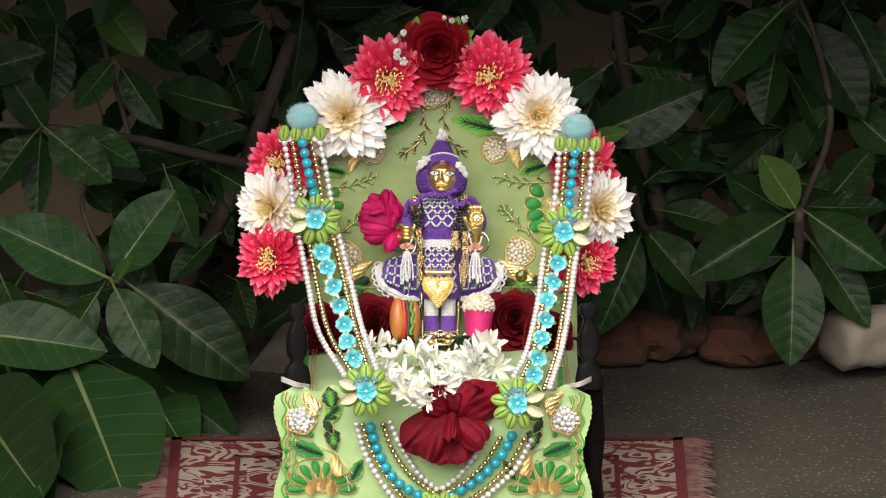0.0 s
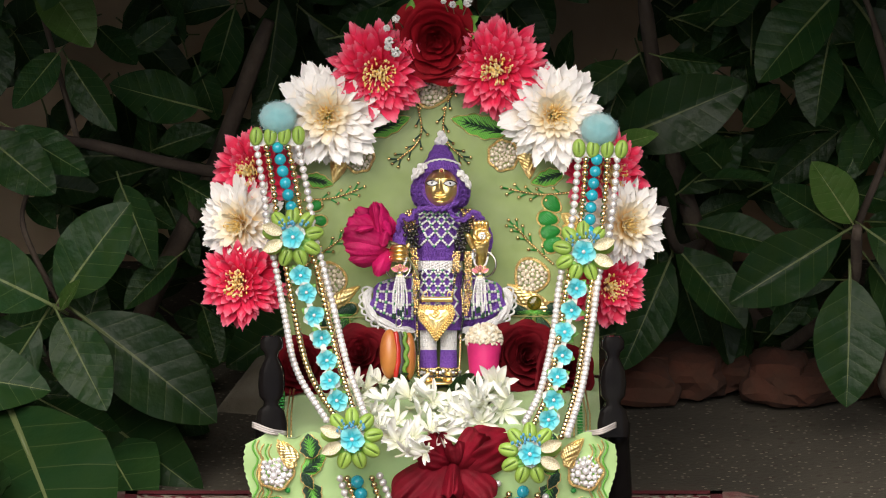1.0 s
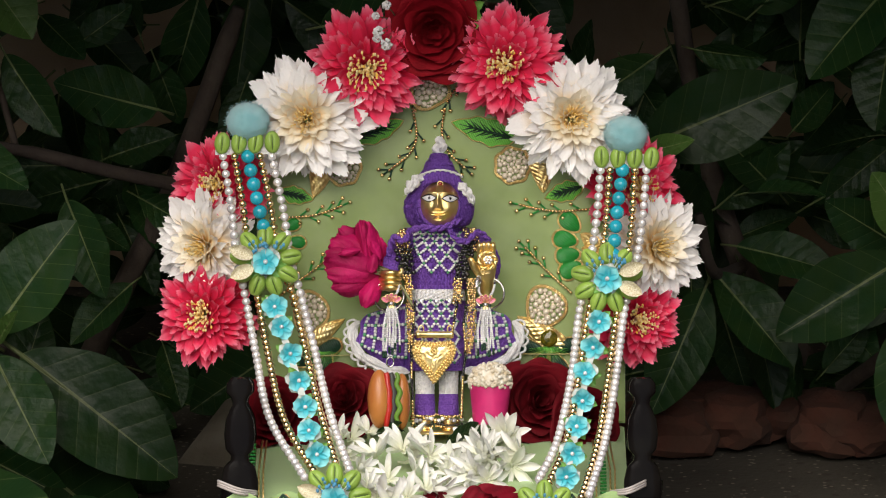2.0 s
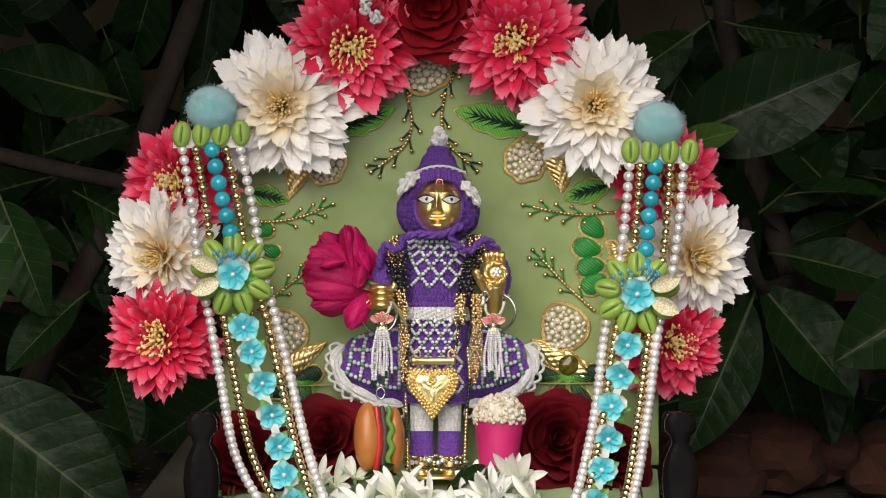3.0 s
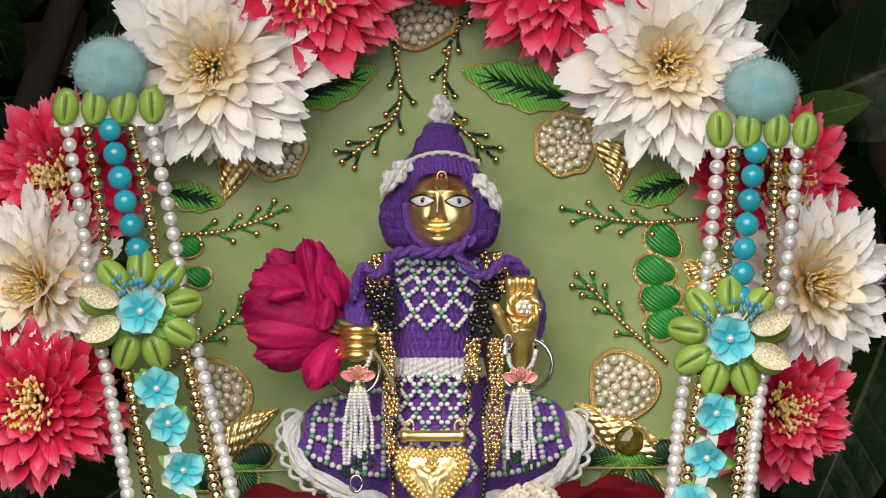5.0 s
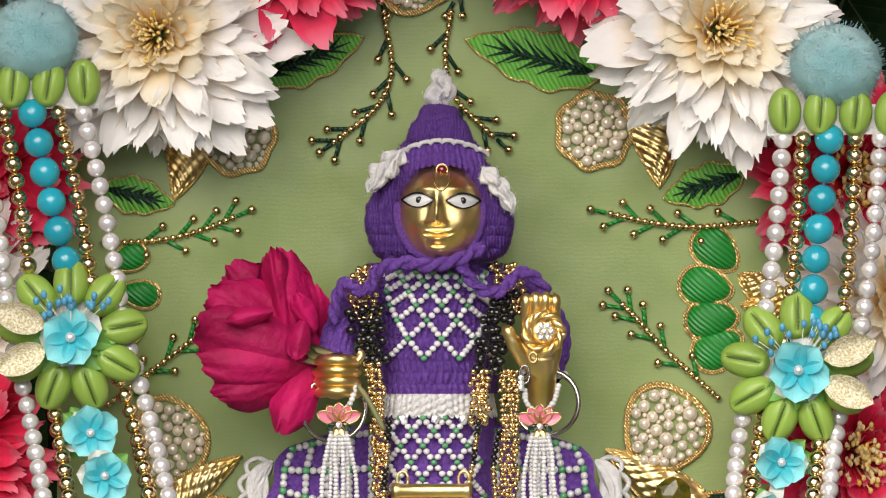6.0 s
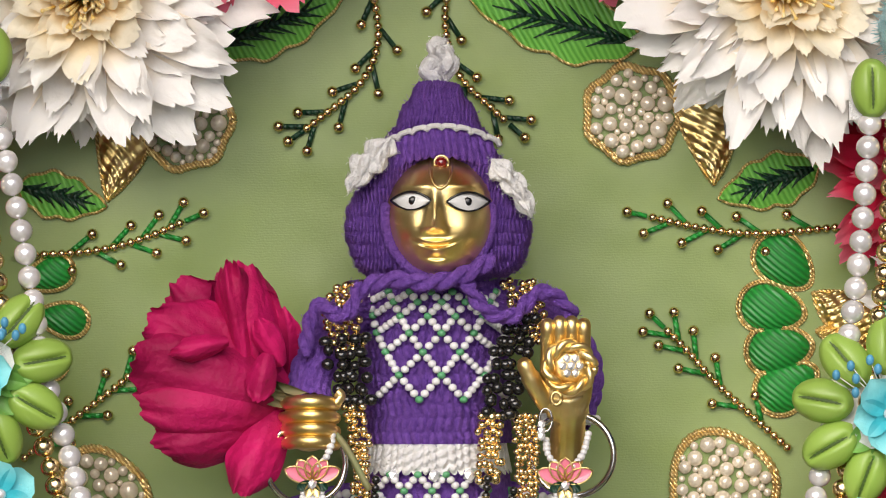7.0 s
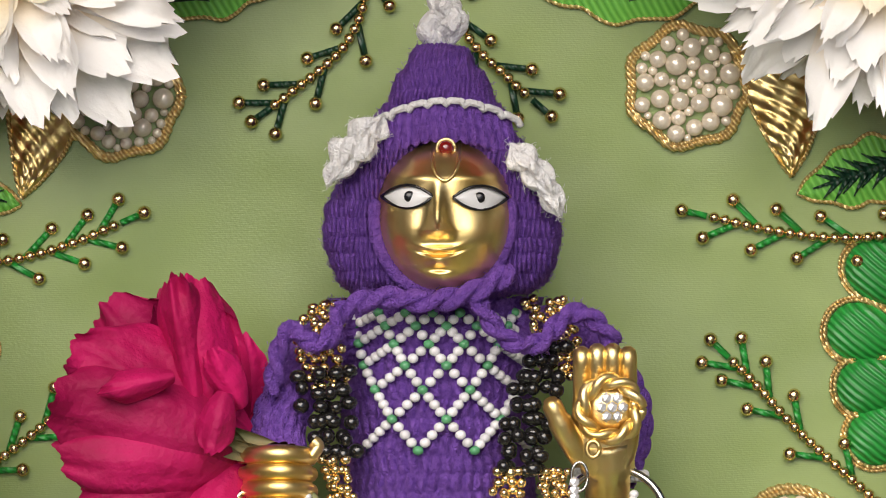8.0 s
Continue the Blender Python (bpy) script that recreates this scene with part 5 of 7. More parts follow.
def garland(sgn, cap, clus1, clus2, tops, mids, flowers, label):
    t = thing("garland", W(*cap, -0.02), label, "garland", "garlands hung from the back board")
    cx, cy = cap
    # wool pompom
    s = Shape()
    k = random.Random(3 + sgn)
    vs, fs = ico(4)
    c = W(cx, cy + 2, -0.012)
    s.add([c + TURNED @ (Vector((p[0] * 27.5, p[1] * 25, p[2] * 24.5)) * UNIT * (1 + 0.045 * noise.noise(Vector(p) * 3.5) + 0.035 * noise.noise(Vector(p) * 11 + Vector((sgn, 0, 0))))) for p in vs], fs)
    for i in range(900):
        v = Vector((k.gauss(0, 1), k.gauss(0, 1), k.gauss(0, 1))).normalized()
        b = c + TURNED @ (Vector((v.x * 26.5, v.y * 24, v.z * 23.5)) * UNIT)
        w = (TURNED @ v + Vector((k.uniform(-.6, .6), k.uniform(-.6, .6), k.uniform(-.6, .6)))) * 0.0022
        s.tube([b, b + w], 0.00012, 3, caps=False)
    part("pompom", s, POMPOM, t, "fluffy turquoise wool pompom")
    strip = Shape().slab([(cx - 42, cy + 26), (cx + 40, cy + 26), (cx + 40, cy + 44), (cx - 42, cy + 45)], -0.014, -0.011)
    part("strip", strip, WHITE_YARN, t, smooth=False)
    for i in range(4):
        piece("cowrie", COWRIE_MESH, frame_at(W(cx - 33 + i * 21.5 + (2 if sgn > 0 else 0), cy + 30 + i * (0.5 if sgn > 0 else -0.5), -0.016), 0, 0, k.uniform(-12, 4)) @ Matrix.Scale(14.5 * UNIT, 4), t)
    for (x0, x1, kind) in tops:
        m, r, nm = {"p": (PEARL, 5.6, "pearl"), "g": (GOLD_BEAD, 5.1, "gold_bead"), "b": (TURQUOISE, 9.0, "turquoise_bead")}[kind]
        xm = (x0 + x1) / 2 + (2 if kind != "b" else -1)
        y1 = clus1[1] - (26 if kind == "b" else 4)
        strand(t, [(x0, cy + 47), (xm, (cy + 47 + y1) / 2), (x1, y1)], [-0.014, -0.016, -0.016], r, m, nm)
    cluster(t, *clus1, -0.016, 46, 1 if sgn > 0 else -1, 5 + sgn)
    front = -0.19
    for pts, kind in mids:
        m, r, nm = {"p": (PEARL, 5.6, "pearl"), "g": (GOLD_BEAD, 5.1, "gold_bead")}[kind]
        n = len(pts)
        strand(t, pts, [-0.012 + (front + 0.012) * (max(0.0, (y - 440)) / 235) ** 1.25 for x, y in pts], r, m, nm)
    for i, (x, y) in enumerate(flowers):
        d = -0.014 + (front + 0.012) * (max(0.0, (y - 440)) / 235) ** 1.25
        foam_flower(t, W(x, y, d), 17.5 * UNIT, k.uniform(-12, 12), k.uniform(-15, 15), k.uniform(0, 72), k)
        for q in range(3):
            a = radians(k.uniform(0, 360))
            piece("leaflet", SMALL_LEAF, blade_pose(W(x, y, d + 0.003), W(x + 21 * math.cos(a), y + 19 * math.sin(a), d + 0.001), -AHEAD), t)
    ribbon = Shape()
    mid = [(flowers[0][0], flowers[0][1] - 20)] + list(flowers)
    line = sheet_line(A, mid, [-0.008 + (front + 0.012) * (max(0.0, (y - 440)) / 235) ** 1.25 for x, y in mid], 6)
    ribbon.grid(lambda u, v: line[min(int(v * (len(line) - 1)), len(line) - 1)] + SIDE * (u - 0.5) * 9 * UNIT, 2, len(line) - 1)
    part("ribbon", ribbon, WHITE_FOAM, t)
    cluster(t, *clus2, -0.222, 46, 1 if sgn > 0 else -1, 15 + sgn)
    return t


garland(-1, (535, 206), (558, 388), (648, 692),
        [(503, 520, "p"), (518, 536, "g"), (535, 560, "b"), (551, 574, "g"), (566, 590, "p")],
        [([(521, 386), (532, 436), (545, 510), (564, 590), (612, 668)], "p"), ([(537, 386), (548, 436), (560, 505), (582, 590), (628, 668)], "g"),
         ([(575, 386), (594, 436), (608, 500), (628, 580), (652, 655)], "g"), ([(590, 386), (603, 430), (620, 500), (640, 580), (668, 658)], "p")],
        [(569, 447), (577, 473), (588, 507), (599, 541), (608, 575), (616, 605), (624, 634)],
        "bead garland with turquoise pompom, green shells and foam flowers")
garland(1, (1022, 224), (998, 410), (916, 714),
        [(990, 974, "p"), (1002, 988, "g"), (1018, 1006, "b"), (1034, 1022, "g"), (1049, 1034, "p")],
        [([(973, 408), (962, 455), (952, 540), (932, 620), (906, 672)], "p"), ([(987, 408), (974, 455), (962, 540), (944, 620), (918, 680)], "g"),
         ([(1022, 408), (1011, 455), (1000, 540), (985, 620), (963, 690)], "g"), ([(1034, 408), (1021, 450), (1010, 540), (994, 620), (972, 690)], "p")],
        [(987, 466), (982, 499), (971, 534), (966, 567), (958, 600), (951, 633), (944, 663)],
        "bead garland with turquoise pompom, green shells and pale foam flowers")


def swag():
    """The loop of strands that hangs over the front flap."""
    t = thing("bead_swag", W(775, 870, -0.18), "looped swag of pearl, gold and turquoise bead strands", "garland")
    for pts, kind in (([(630, 752), (650, 812), (688, 872), (720, 905)], "p"), ([(641, 752), (662, 808), (702, 868), (736, 905)], "g"), ([(656, 757), (672, 806), (702, 852), (756, 886)], "b"),
                      ([(678, 752), (696, 800), (730, 845), (776, 878)], "g"), ([(690, 748), (712, 795), (742, 840), (776, 868)], "p"),
                      ([(940, 780), (912, 830), (868, 872), (830, 900)], "p"), ([(928, 778), (900, 825), (856, 868), (815, 895)], "g"), ([(906, 772), (888, 806), (850, 846), (796, 880)], "b"),
                      ([(885, 776), (858, 820), (820, 855), (780, 878)], "g"), ([(868, 760), (846, 800), (812, 842), (778, 868)], "p")):
        m, r, nm = {"p": (PEARL, 5.6, "pearl"), "g": (GOLD_BEAD, 5.1, "gold_bead"), "b": (TURQUOISE, 9.5, "turquoise_bead")}[kind]
        strand(t, pts, [flap_depth(y, 0.007) for x, y in pts], r, m, nm)
    for i in range(4):
        piece("cowrie", COWRIE_MESH, frame_at(W(757 + i * 15, 882 + (i % 2) * 4, flap_depth(880, 0.01)), 0, 0, (i - 1.5) * -25) @ Matrix.Scale(13 * UNIT, 4), t)


swag()


# ---- fresh white flowers on the seat ----
TUBE_PETAL = unit_mesh("petal", blade(0.30, 0.5, 0.22, 0.8, 4, 8, widest=0.5), TUBEROSE)


def seat_depth(y, lift=0.0):
    """The depth at which the seat lies under a height of the sheet."""
    w = (441 - y) * UNIT
    return (MIDDLE.z + w * math.cos(DOWN) - SEAT_Z - lift) / math.sin(DOWN)


def white_flower(x, y, R, tx, ty, spin, seed, lift=0.01, double=False):
    k = random.Random(seed)
    c = W(x, y, seat_depth(y, lift))
    t = thing("white_flower", c, "fresh white star-shaped flower lying on the seat", "flower", "white flowers on the seat")
    m = frame_at(c, tx, ty, spin)
    for ring in range(2 if double else 1):
        for i in range(8):
            a = 2 * math.pi * (i + ring * .5 + k.uniform(-.25, .25)) / 8
            e = radians(k.uniform(5, 45) + ring * 25)
            out = Vector((math.cos(a), math.sin(a), 0))
            piece("petal", TUBE_PETAL, m @ blade_pose(out * 0.001, out * 0.001 + (out * math.cos(e) + Vector((0, 0, math.sin(e)))) * R * UNIT * k.uniform(.7, 1.25), Vector((0, 0, 1)) * math.cos(e) - out * math.sin(e), k.uniform(.8, 1.2), k.uniform(-.4, .4)), t)
    part("tube", Shape().tube(smooth_path([m @ Vector((0, 0, 0.001)), m @ Vector((0.002, 0, -0.006)), m @ Vector((0.006, 0.001, -0.011))], 4), [0.0016] * 5 + [0.0011] * 4, 6), TUBEROSE, t)


k9 = random.Random(12)
for i, (x, y, R, dbl) in enumerate(((668, 618, 34, 0), (700, 640, 36, 0), (660, 640, 28, 0), (735, 632, 38, 0), (770, 640, 40, 0), (716, 668, 34, 0), (752, 662, 36, 0), (790, 662, 36, 0), (810, 640, 34, 0), (852, 640, 44, 1), (866, 618, 40, 1),
                                   (830, 660, 36, 0), (875, 650, 36, 0), (705, 690, 34, 0), (740, 690, 36, 0), (730, 712, 36, 0), (765, 680, 34, 0), (690, 610, 22, 0), (820, 618, 26, 0), (650, 622, 30, 0), (678, 655, 32, 0), (745, 645, 30, 0), (780, 685, 32, 0), (800, 652, 30, 0), (838, 640, 34, 1), (885, 636, 32, 0), (845, 668, 30, 0), (720, 700, 32, 0), (758, 708, 30, 0), (690, 678, 30, 0), (815, 670, 30, 0))):
    white_flower(x, y, R, k9.uniform(-60, 10), k9.uniform(-50, 50), k9.uniform(0, 360), i + 40, k9.uniform(0.006, 0.016), dbl)
t = thing("leafy_sprigs", W(760, 615, 0.0), "small green leaves scattered among the white flowers", "leaves")
for x0, y0, x1, y1, w in ((700, 610, 735, 598, .6), (790, 625, 835, 598, .7), (800, 612, 850, 608, .6), (735, 606, 712, 592, .8), (830, 630, 800, 640, .5)):
    piece("leaf", LEAVES[1], blade_pose(W(x0, y0, seat_depth(y0, 0.014)), W(x1, y1, seat_depth(y0, 0.018)), -AHEAD + UP, w * 1.4), t)


# ---- the small brass figure and its clothes ----
def torso_d(x, half=64, mid=770, front=-0.012, back=0.02):
    """The depth of the rounded body at a place across, in units of the 1.78 sheet."""
    q = min(1.0, abs(x - mid) / half)
    return back - (back - front) * math.sqrt(1 - q * q)


def knit(x, y, row, col):
    """The relief of knitted rows: plump stitches that lean to and fro."""
    j = y / row
    f = j - math.floor(j)
    lean = 0.42 if int(math.floor(j)) % 2 else -0.42
    return (0.42 + 0.58 * math.sin(math.pi * f) ** 0.5) * (0.15 + 0.85 * abs(math.sin(math.pi * x / col + lean * f * 2)) ** 0.6)


def face_depth(x, y):
    """The plain mask of the face: broad and gently domed, steep at its rim."""
    q = min(1.0, math.hypot((x - 788) / 124, (y - 384) / 141))
    return -0.0150 - 0.0182 * (1 - q ** 3.0) ** 0.6


def statuette():
    s = Shape()

    def face(u, v):
        a, q = 2 * math.pi * u, v
        x, y = 788 + 124 * q * math.cos(a), 384 + 141 * q * math.sin(a)
        d = face_depth(x, y)
        ny = max(0.0, min(1.0, (y - 300) / 105)) if y < 405 else max(0.0, 1 - (y - 405) / 14)
        d -= 0.0046 * math.exp(-((x - 774) / (10 + 8 * ny)) ** 2) * ny ** 1.2
        d -= 0.0016 * math.exp(-((x - 774) / 17) ** 2 - ((y - 407) / 12) ** 2)
        for nx in (752, 796):
            d -= 0.0010 * math.exp(-((x - nx) / 9) ** 2 - ((y - 412) / 9) ** 2)
        smile = y + 5 * ((x - 776) / 36) ** 2
        d -= 0.0017 * math.exp(-((x - 776) / 28) ** 2 - ((smile - 439) / 6) ** 2) + 0.0019 * math.exp(-((x - 776) / 22) ** 2 - ((smile - 457) / 8) ** 2)
        d += 0.0013 * math.exp(-((x - 776) / 36) ** 2 - ((smile - 447) / 3.4) ** 2)
        d += 0.0012 * math.exp(-((x - 776) / 24) ** 2 - ((y - 474) / 6) ** 2)
        d -= 0.0012 * math.exp(-((x - 780) / 30) ** 2 - ((y - 490) / 18) ** 2)
        for ex in (722, 850):
            d += 0.0012 * math.exp(-((x - ex) / 46) ** 2 - ((y - 347) / 20) ** 2)
            d -= 0.0009 * math.exp(-((x - ex) / 50) ** 2 - ((y - 312) / 10) ** 2)
            d -= 0.0010 * math.exp(-((x - ex) / 34) ** 2 - ((y - 415) / 30) ** 2)
        return W(*E(x, y), d)

    s.grid(face, 170, 110, True)
    for ex, ey, hw, hh, px in ((721, 346, 43, 19, 725), (850, 348, 46, 20, 848)):
        def lid(u, v):
            x = ex + hw * (2 * u - 1)
            y = ey + hh * (2 * v - 1) * (1 - abs(2 * u - 1) ** 2.0)
            return W(*E(x, y), face_depth(x, y) - 0.0007 * math.sin(math.pi * v) - 0.0003)

        s.grid(lid, 20, 8, m=1)
        s.ball(W(*E(px, ey), face_depth(px, ey) - 0.0008), (0.0014, 0.0006, 0.0014), 2, 2)
        for sd in (-1, 1):
            pts = [W(*E(ex + hw * 1.06 * c, ey + sd * hh * 1.04 * (1 - c * c)), face_depth(ex + hw * c, ey) - 0.0004) for c in [i / 10 - 1 for i in range(21)]]
            s.tube(pts, 0.00042, 5, 2)
    # closed fist: four finger rolls and a thumb
    for i in range(4):
        y = 638 + i * 18.5
        pts = [(556 + i * 1.5, y + 2), (575, y - 1), (600, y - 2), (622, y), (632, y + 3)]
        s.tube(sheet_line(F, pts, [-0.016, -0.025, -0.028, -0.025, -0.018], 5), [0.0018] * 3 + [0.0023] * 15 + [0.0019] * 3, 10)
    s.ball(W(*F(595, 668), -0.017), (0.0085, 0.006, 0.0085), 3)
    s.tube(sheet_line(F, [(632, 640), (640, 628), (634, 622)], -0.024, 5), 0.0016, 8)
    s.tube(sheet_line(F, [(600, 690), (598, 640), (610, 560)], [-0.012, -0.006, 0.004], 6), 0.0052, 10)
    # open palm with four fingers side by side and a thumb
    for i in range(4):
        x = 931 + i * 17
        s.tube(sheet_line(F, [(x - 1, 600), (x, 560), (x, 528 + 3 * abs(i - 1.5)), (x, 521 + 3 * abs(i - 1.5))], [-0.018, -0.020, -0.022, -0.020], 5), [0.0022] * 13 + [0.0021, 0.0018, 0.0012], 10)
    s.ball(W(*F(956, 614), -0.015), (0.0085, 0.0045, 0.0125), 3)
    s.tube(sheet_line(F, [(932, 644), (912, 612), (900, 588), (896, 579)], [-0.014, -0.019, -0.021, -0.02], 5), [0.003] * 8 + [0.0025] * 5 + [0.0018] * 3, 10)
    s.tube(sheet_line(F, [(958, 622), (960, 670), (956, 720)], [-0.014, -0.010, -0.004], 6), [0.0068] * 5 + [0.0055] * 8, 12)
    # neck, core, feet and base
    s.tube([W(*B(772, 560), 0.005), W(*B(772, 440), 0.004), W(*B(774, 400), 0.0)], [0.016, 0.012, 0.010], 14)
    for x in (742, 798):
        s.tube(sheet_line(B, [(x + (770 - x) * .1, 760), (x, 840), (x, 874)], [0.006, 0.004, 0.002], 6), 0.0052, 12)
        s.ball(W(*B(x, 880), -0.006), (0.0062, 0.011, 0.0045), 3)
    s.tube([W(*B(772, 893), -0.002), W(*B(772, 884), -0.002)], [0.024, 0.021], 28)
    whole("statuette", s, [GOLD, EYE_WHITE, EYE_BLACK], W(*B(772, 893), 0.0), "small polished brass figure with enamel eyes standing on the seat", "statuette")


statuette()


def fluff(s, c, r, count, k, ball=0.4):
    for i in range(count):
        v = Vector((k.gauss(0, 1), k.gauss(0, 1), k.gauss(0, 1))).normalized()
        s.ball(c + v * r * (1 - ball) * k.uniform(.5, 1), r * ball * k.uniform(.8, 1.2), 2)


def crochet(line, radii, ph):
    """A crocheted strip: a tube with plump loops of yarn standing out all round."""
    n, last = len(line), len(radii) - 1

    def at(u, v):
        i = min(n - 1, int(v * (n - 1)))
        g = v * last
        j = min(int(g), last - 1)
        r = radii[j] + (radii[j + 1] - radii[j]) * (g - j)
        ax = (line[min(i + 1, n - 1)] - line[max(i - 1, 0)]).normalized()
        b1 = ax.cross(AHEAD).normalized()
        b2 = ax.cross(b1)
        a = 2 * math.pi * u
        way = b1 * math.cos(a) + b2 * math.sin(a)
        loops = abs(math.sin(a * 2.5 + ph + 2.5 * v)) ** 0.7 * abs(math.sin(v * 9 + ph + math.sin(a + ph))) ** 0.7
        r *= (0.55 + 0.50 * loops + 0.22 * noise.noise(way * 2.2 + Vector((v * 5, ph, 0)))) * (min(1.0, v * 9, (1 - v) * 9) ** 0.5 if 0 < v < 1 else 0.0)
        return line[i] + ax * 0.0012 * math.sin(a * 3 + ph) + way * r

    return Shape().grid(at, 70, n - 1, True)


def fibres(shape, count, seed, long=0.0016):
    """Loose hairs of wool standing off a knitted surface."""
    k, out = random.Random(seed), Shape()
    for i in range(count):
        p = Vector(k.choice(shape.v))
        way = Vector((k.gauss(0, 1), k.gauss(-0.5, 1), k.gauss(0.2, 1))).normalized()
        bow = Vector((k.gauss(0, 1), k.gauss(0, 1), k.gauss(0, 1))) * long * 0.25
        out.tube([p - way * long * 0.3, p + way * long * 0.3 + bow, p + way * long * k.uniform(0.6, 1.0)], 0.00006, 3, caps=False)
    return out


def braid(line, r, s, turns=260.0):
    """Two yarns laid round each other."""
    pts = even(line, r * 0.35)
    n = len(pts)
    for ph in (0, math.pi):
        out = []
        for i, p in enumerate(pts):
            ax = (pts[min(i + 1, n - 1)] - pts[max(i - 1, 0)]).normalized()
            side = ax.cross(AHEAD).normalized()
            a = i * 0.42 + ph
            out.append(p + (side * math.cos(a) + AHEAD * math.sin(a)) * r * 0.5)
        s.tube(out, r * 0.62, 7)


def spread_radius(a):
    """The outline of the hood round the face, by the angle from straight up, in degrees."""
    table = ((0, 115), (8, 114), (15, 100), (27, 83), (45, 72), (59, 69), (75, 73), (87, 78), (107, 81), (122, 82), (131, 79), (140, 70), (152, 64), (180, 58))
    a = abs(a)
    for (a0, r0), (a1, r1) in zip(table, table[1:]):
        if a <= a1:
            f = (a - a0) / (a1 - a0)
            return r0 + (r1 - r0) * f * f * (3 - 2 * f)
    return table[-1][1]


def hood():
    t = thing("knitted_hood", W(*B(776, 425), 0.0), "purple knitted hood with white crochet trim and bobble", "hood")
    s = Shape()

    def at(u, v):
        a = (u - 0.5) * 360
        ra = radians(a)
        ro = 1 / math.hypot(math.sin(ra) / 44.5, math.cos(ra) / (48 if abs(a) < 90 else 52))
        Ro = spread_radius(a) * (1 + 0.02 * noise.noise(Vector((math.cos(ra) * 3, math.sin(ra) * 3, 0))))
        if v < 0.65:
            q = v / 0.65
            r = ro + (Ro - ro) * math.sin(q * math.pi / 2)
            d = -0.0168 + 0.021 * q ** 2.6 - 0.0020 * math.sin(math.pi * q ** 0.7) + 0.0016 * math.exp(-((q - 0.45) / 0.09) ** 2) * (abs(a) > 55)
        else:
            q = (v - 0.65) / 0.35
            r = Ro * (1 - 0.6 * q ** 2)
            d = 0.0030 + 0.026 * q
        x, y = 775 + r * math.sin(ra), 364 - r * math.cos(ra)
        bump = knit(x + 2.2 * noise.noise(Vector((x * .05, y * .05, 0))), y + 5 * math.sin((x - 775) / 40) + 2.5 * noise.noise(Vector((x * .05, y * .05, 5))), 12.0, 3.3)
        k = 3.2 * bump / max(1.0, r)
        return W(*B(x + (x - 775) * k * v, y + (y - 364) * k * v), d - 0.0026 * bump * (v < 0.65))

    s.grid(at, 760, 130, True)
    cap = part("cap", s, YARN, t)
    tagged(part("wool_fuzz", fibres(s, 5200, 4), YARN, t), kind="stuff")
    # ribbed edge round the face
    e = Shape()
    for i in range(64):
        a = 2 * math.pi * (i + 0.5) / 64
        ca = math.cos(a)
        rr = 1 / math.hypot(math.sin(a) / 46, ca / (49 if ca > 0 else 53))
        if ca > 0.15:
            continue
        e.ball(W(*B(775 + rr * math.sin(a), 364 - rr * ca), -0.0215), (0.0017, 0.0019, 0.0019), 2)
    part("ribbed_edge", e, YARN, cap)
    brim = Shape()

    def fold(u, v):
        q = u * 2 - 1
        rib = abs(math.sin(u * math.pi * 15 + 0.5 * math.sin(v * 6)))
        x = 777 + (45 + 4.5 * v) * q
        y = 288 + (24 + 2.5 * rib) * v + (13 + 3 * v) * q * q
        return W(*B(x, y), -0.0212 + 0.0075 * q * q - (0.0018 + 0.0014 * rib) * math.sin(math.pi * (0.1 + 0.8 * v)) ** 0.6 - 0.0012 * v)

    brim.grid(fold, 260, 26)
    part("brim", brim, YARN, cap, "ribbed purple brim")
    trim = Shape()
    pts = []
    for i in range(49):
        q = i / 48 * 2 - 1
        pts.append((778 + 50 * q, 287.5 + 15 * q * q + (1.8 if i % 6 == 0 else 0) * 1.5 - 1))
    trim.tube(sheet_line(B, pts, [-0.0236 + 0.0085 * ((x - 778) / 50) ** 2 for x, y in pts], 2), 0.0009, 6)
    part("white_edging", trim, WHITE_YARN, cap)
    k = random.Random(3)
    for nm, pts, rs in (("bobble", [(779, 247), (773, 238), (782, 230), (775, 221), (780, 215)], (9, 15, 14, 12, 5)), ("ruffle", [(734, 299), (724, 309), (716, 318), (707, 329), (699, 340)], (8, 14, 14, 11, 5)), ("ruffle", [(823, 318), (831, 328), (839, 338), (847, 349), (853, 363)], (7, 12, 11, 10, 4))):
        loops = crochet(sheet_line(B, pts, -0.021 if nm == "ruffle" else 0.002, 12), [r * UB * UNIT for r in rs], k.uniform(0, 9))
        trimmed = part(nm, loops, WHITE_YARN, t, "white crochet " + nm)
        tagged(part("wool_fuzz", fibres(loops, 420, 6, 0.002), WHITE_YARN, trimmed), kind="stuff")
    c = Shape()
    braid(sheet_line(E, [(600, 552), (640, 532), (694, 524), (756, 532), (818, 520), (870, 500), (908, 470)], [-0.019, -0.022, -0.024, -0.0255, -0.0255, -0.024, -0.021], 10), 0.0027, c)
    braid(sheet_line(E, [(604, 548), (592, 580), (574, 606), (545, 600), (518, 582), (500, 604), (488, 650), (482, 700)], [-0.021, -0.021, -0.021, -0.020, -0.018, -0.016, -0.014, -0.012], 10), 0.0024, c)
    braid(sheet_line(E, [(846, 532), (878, 580), (914, 606), (958, 602), (991, 566), (1024, 550), (1057, 570), (1088, 608)], [-0.024, -0.023, -0.022, -0.021, -0.019, -0.017, -0.015, -0.012], 10), 0.0024, c)
    part("cord", c, YARN, t, "plaited purple neck cord")
    tagged(part("wool_fuzz", fibres(c, 1500, 5), YARN, t), kind="stuff")


hood()


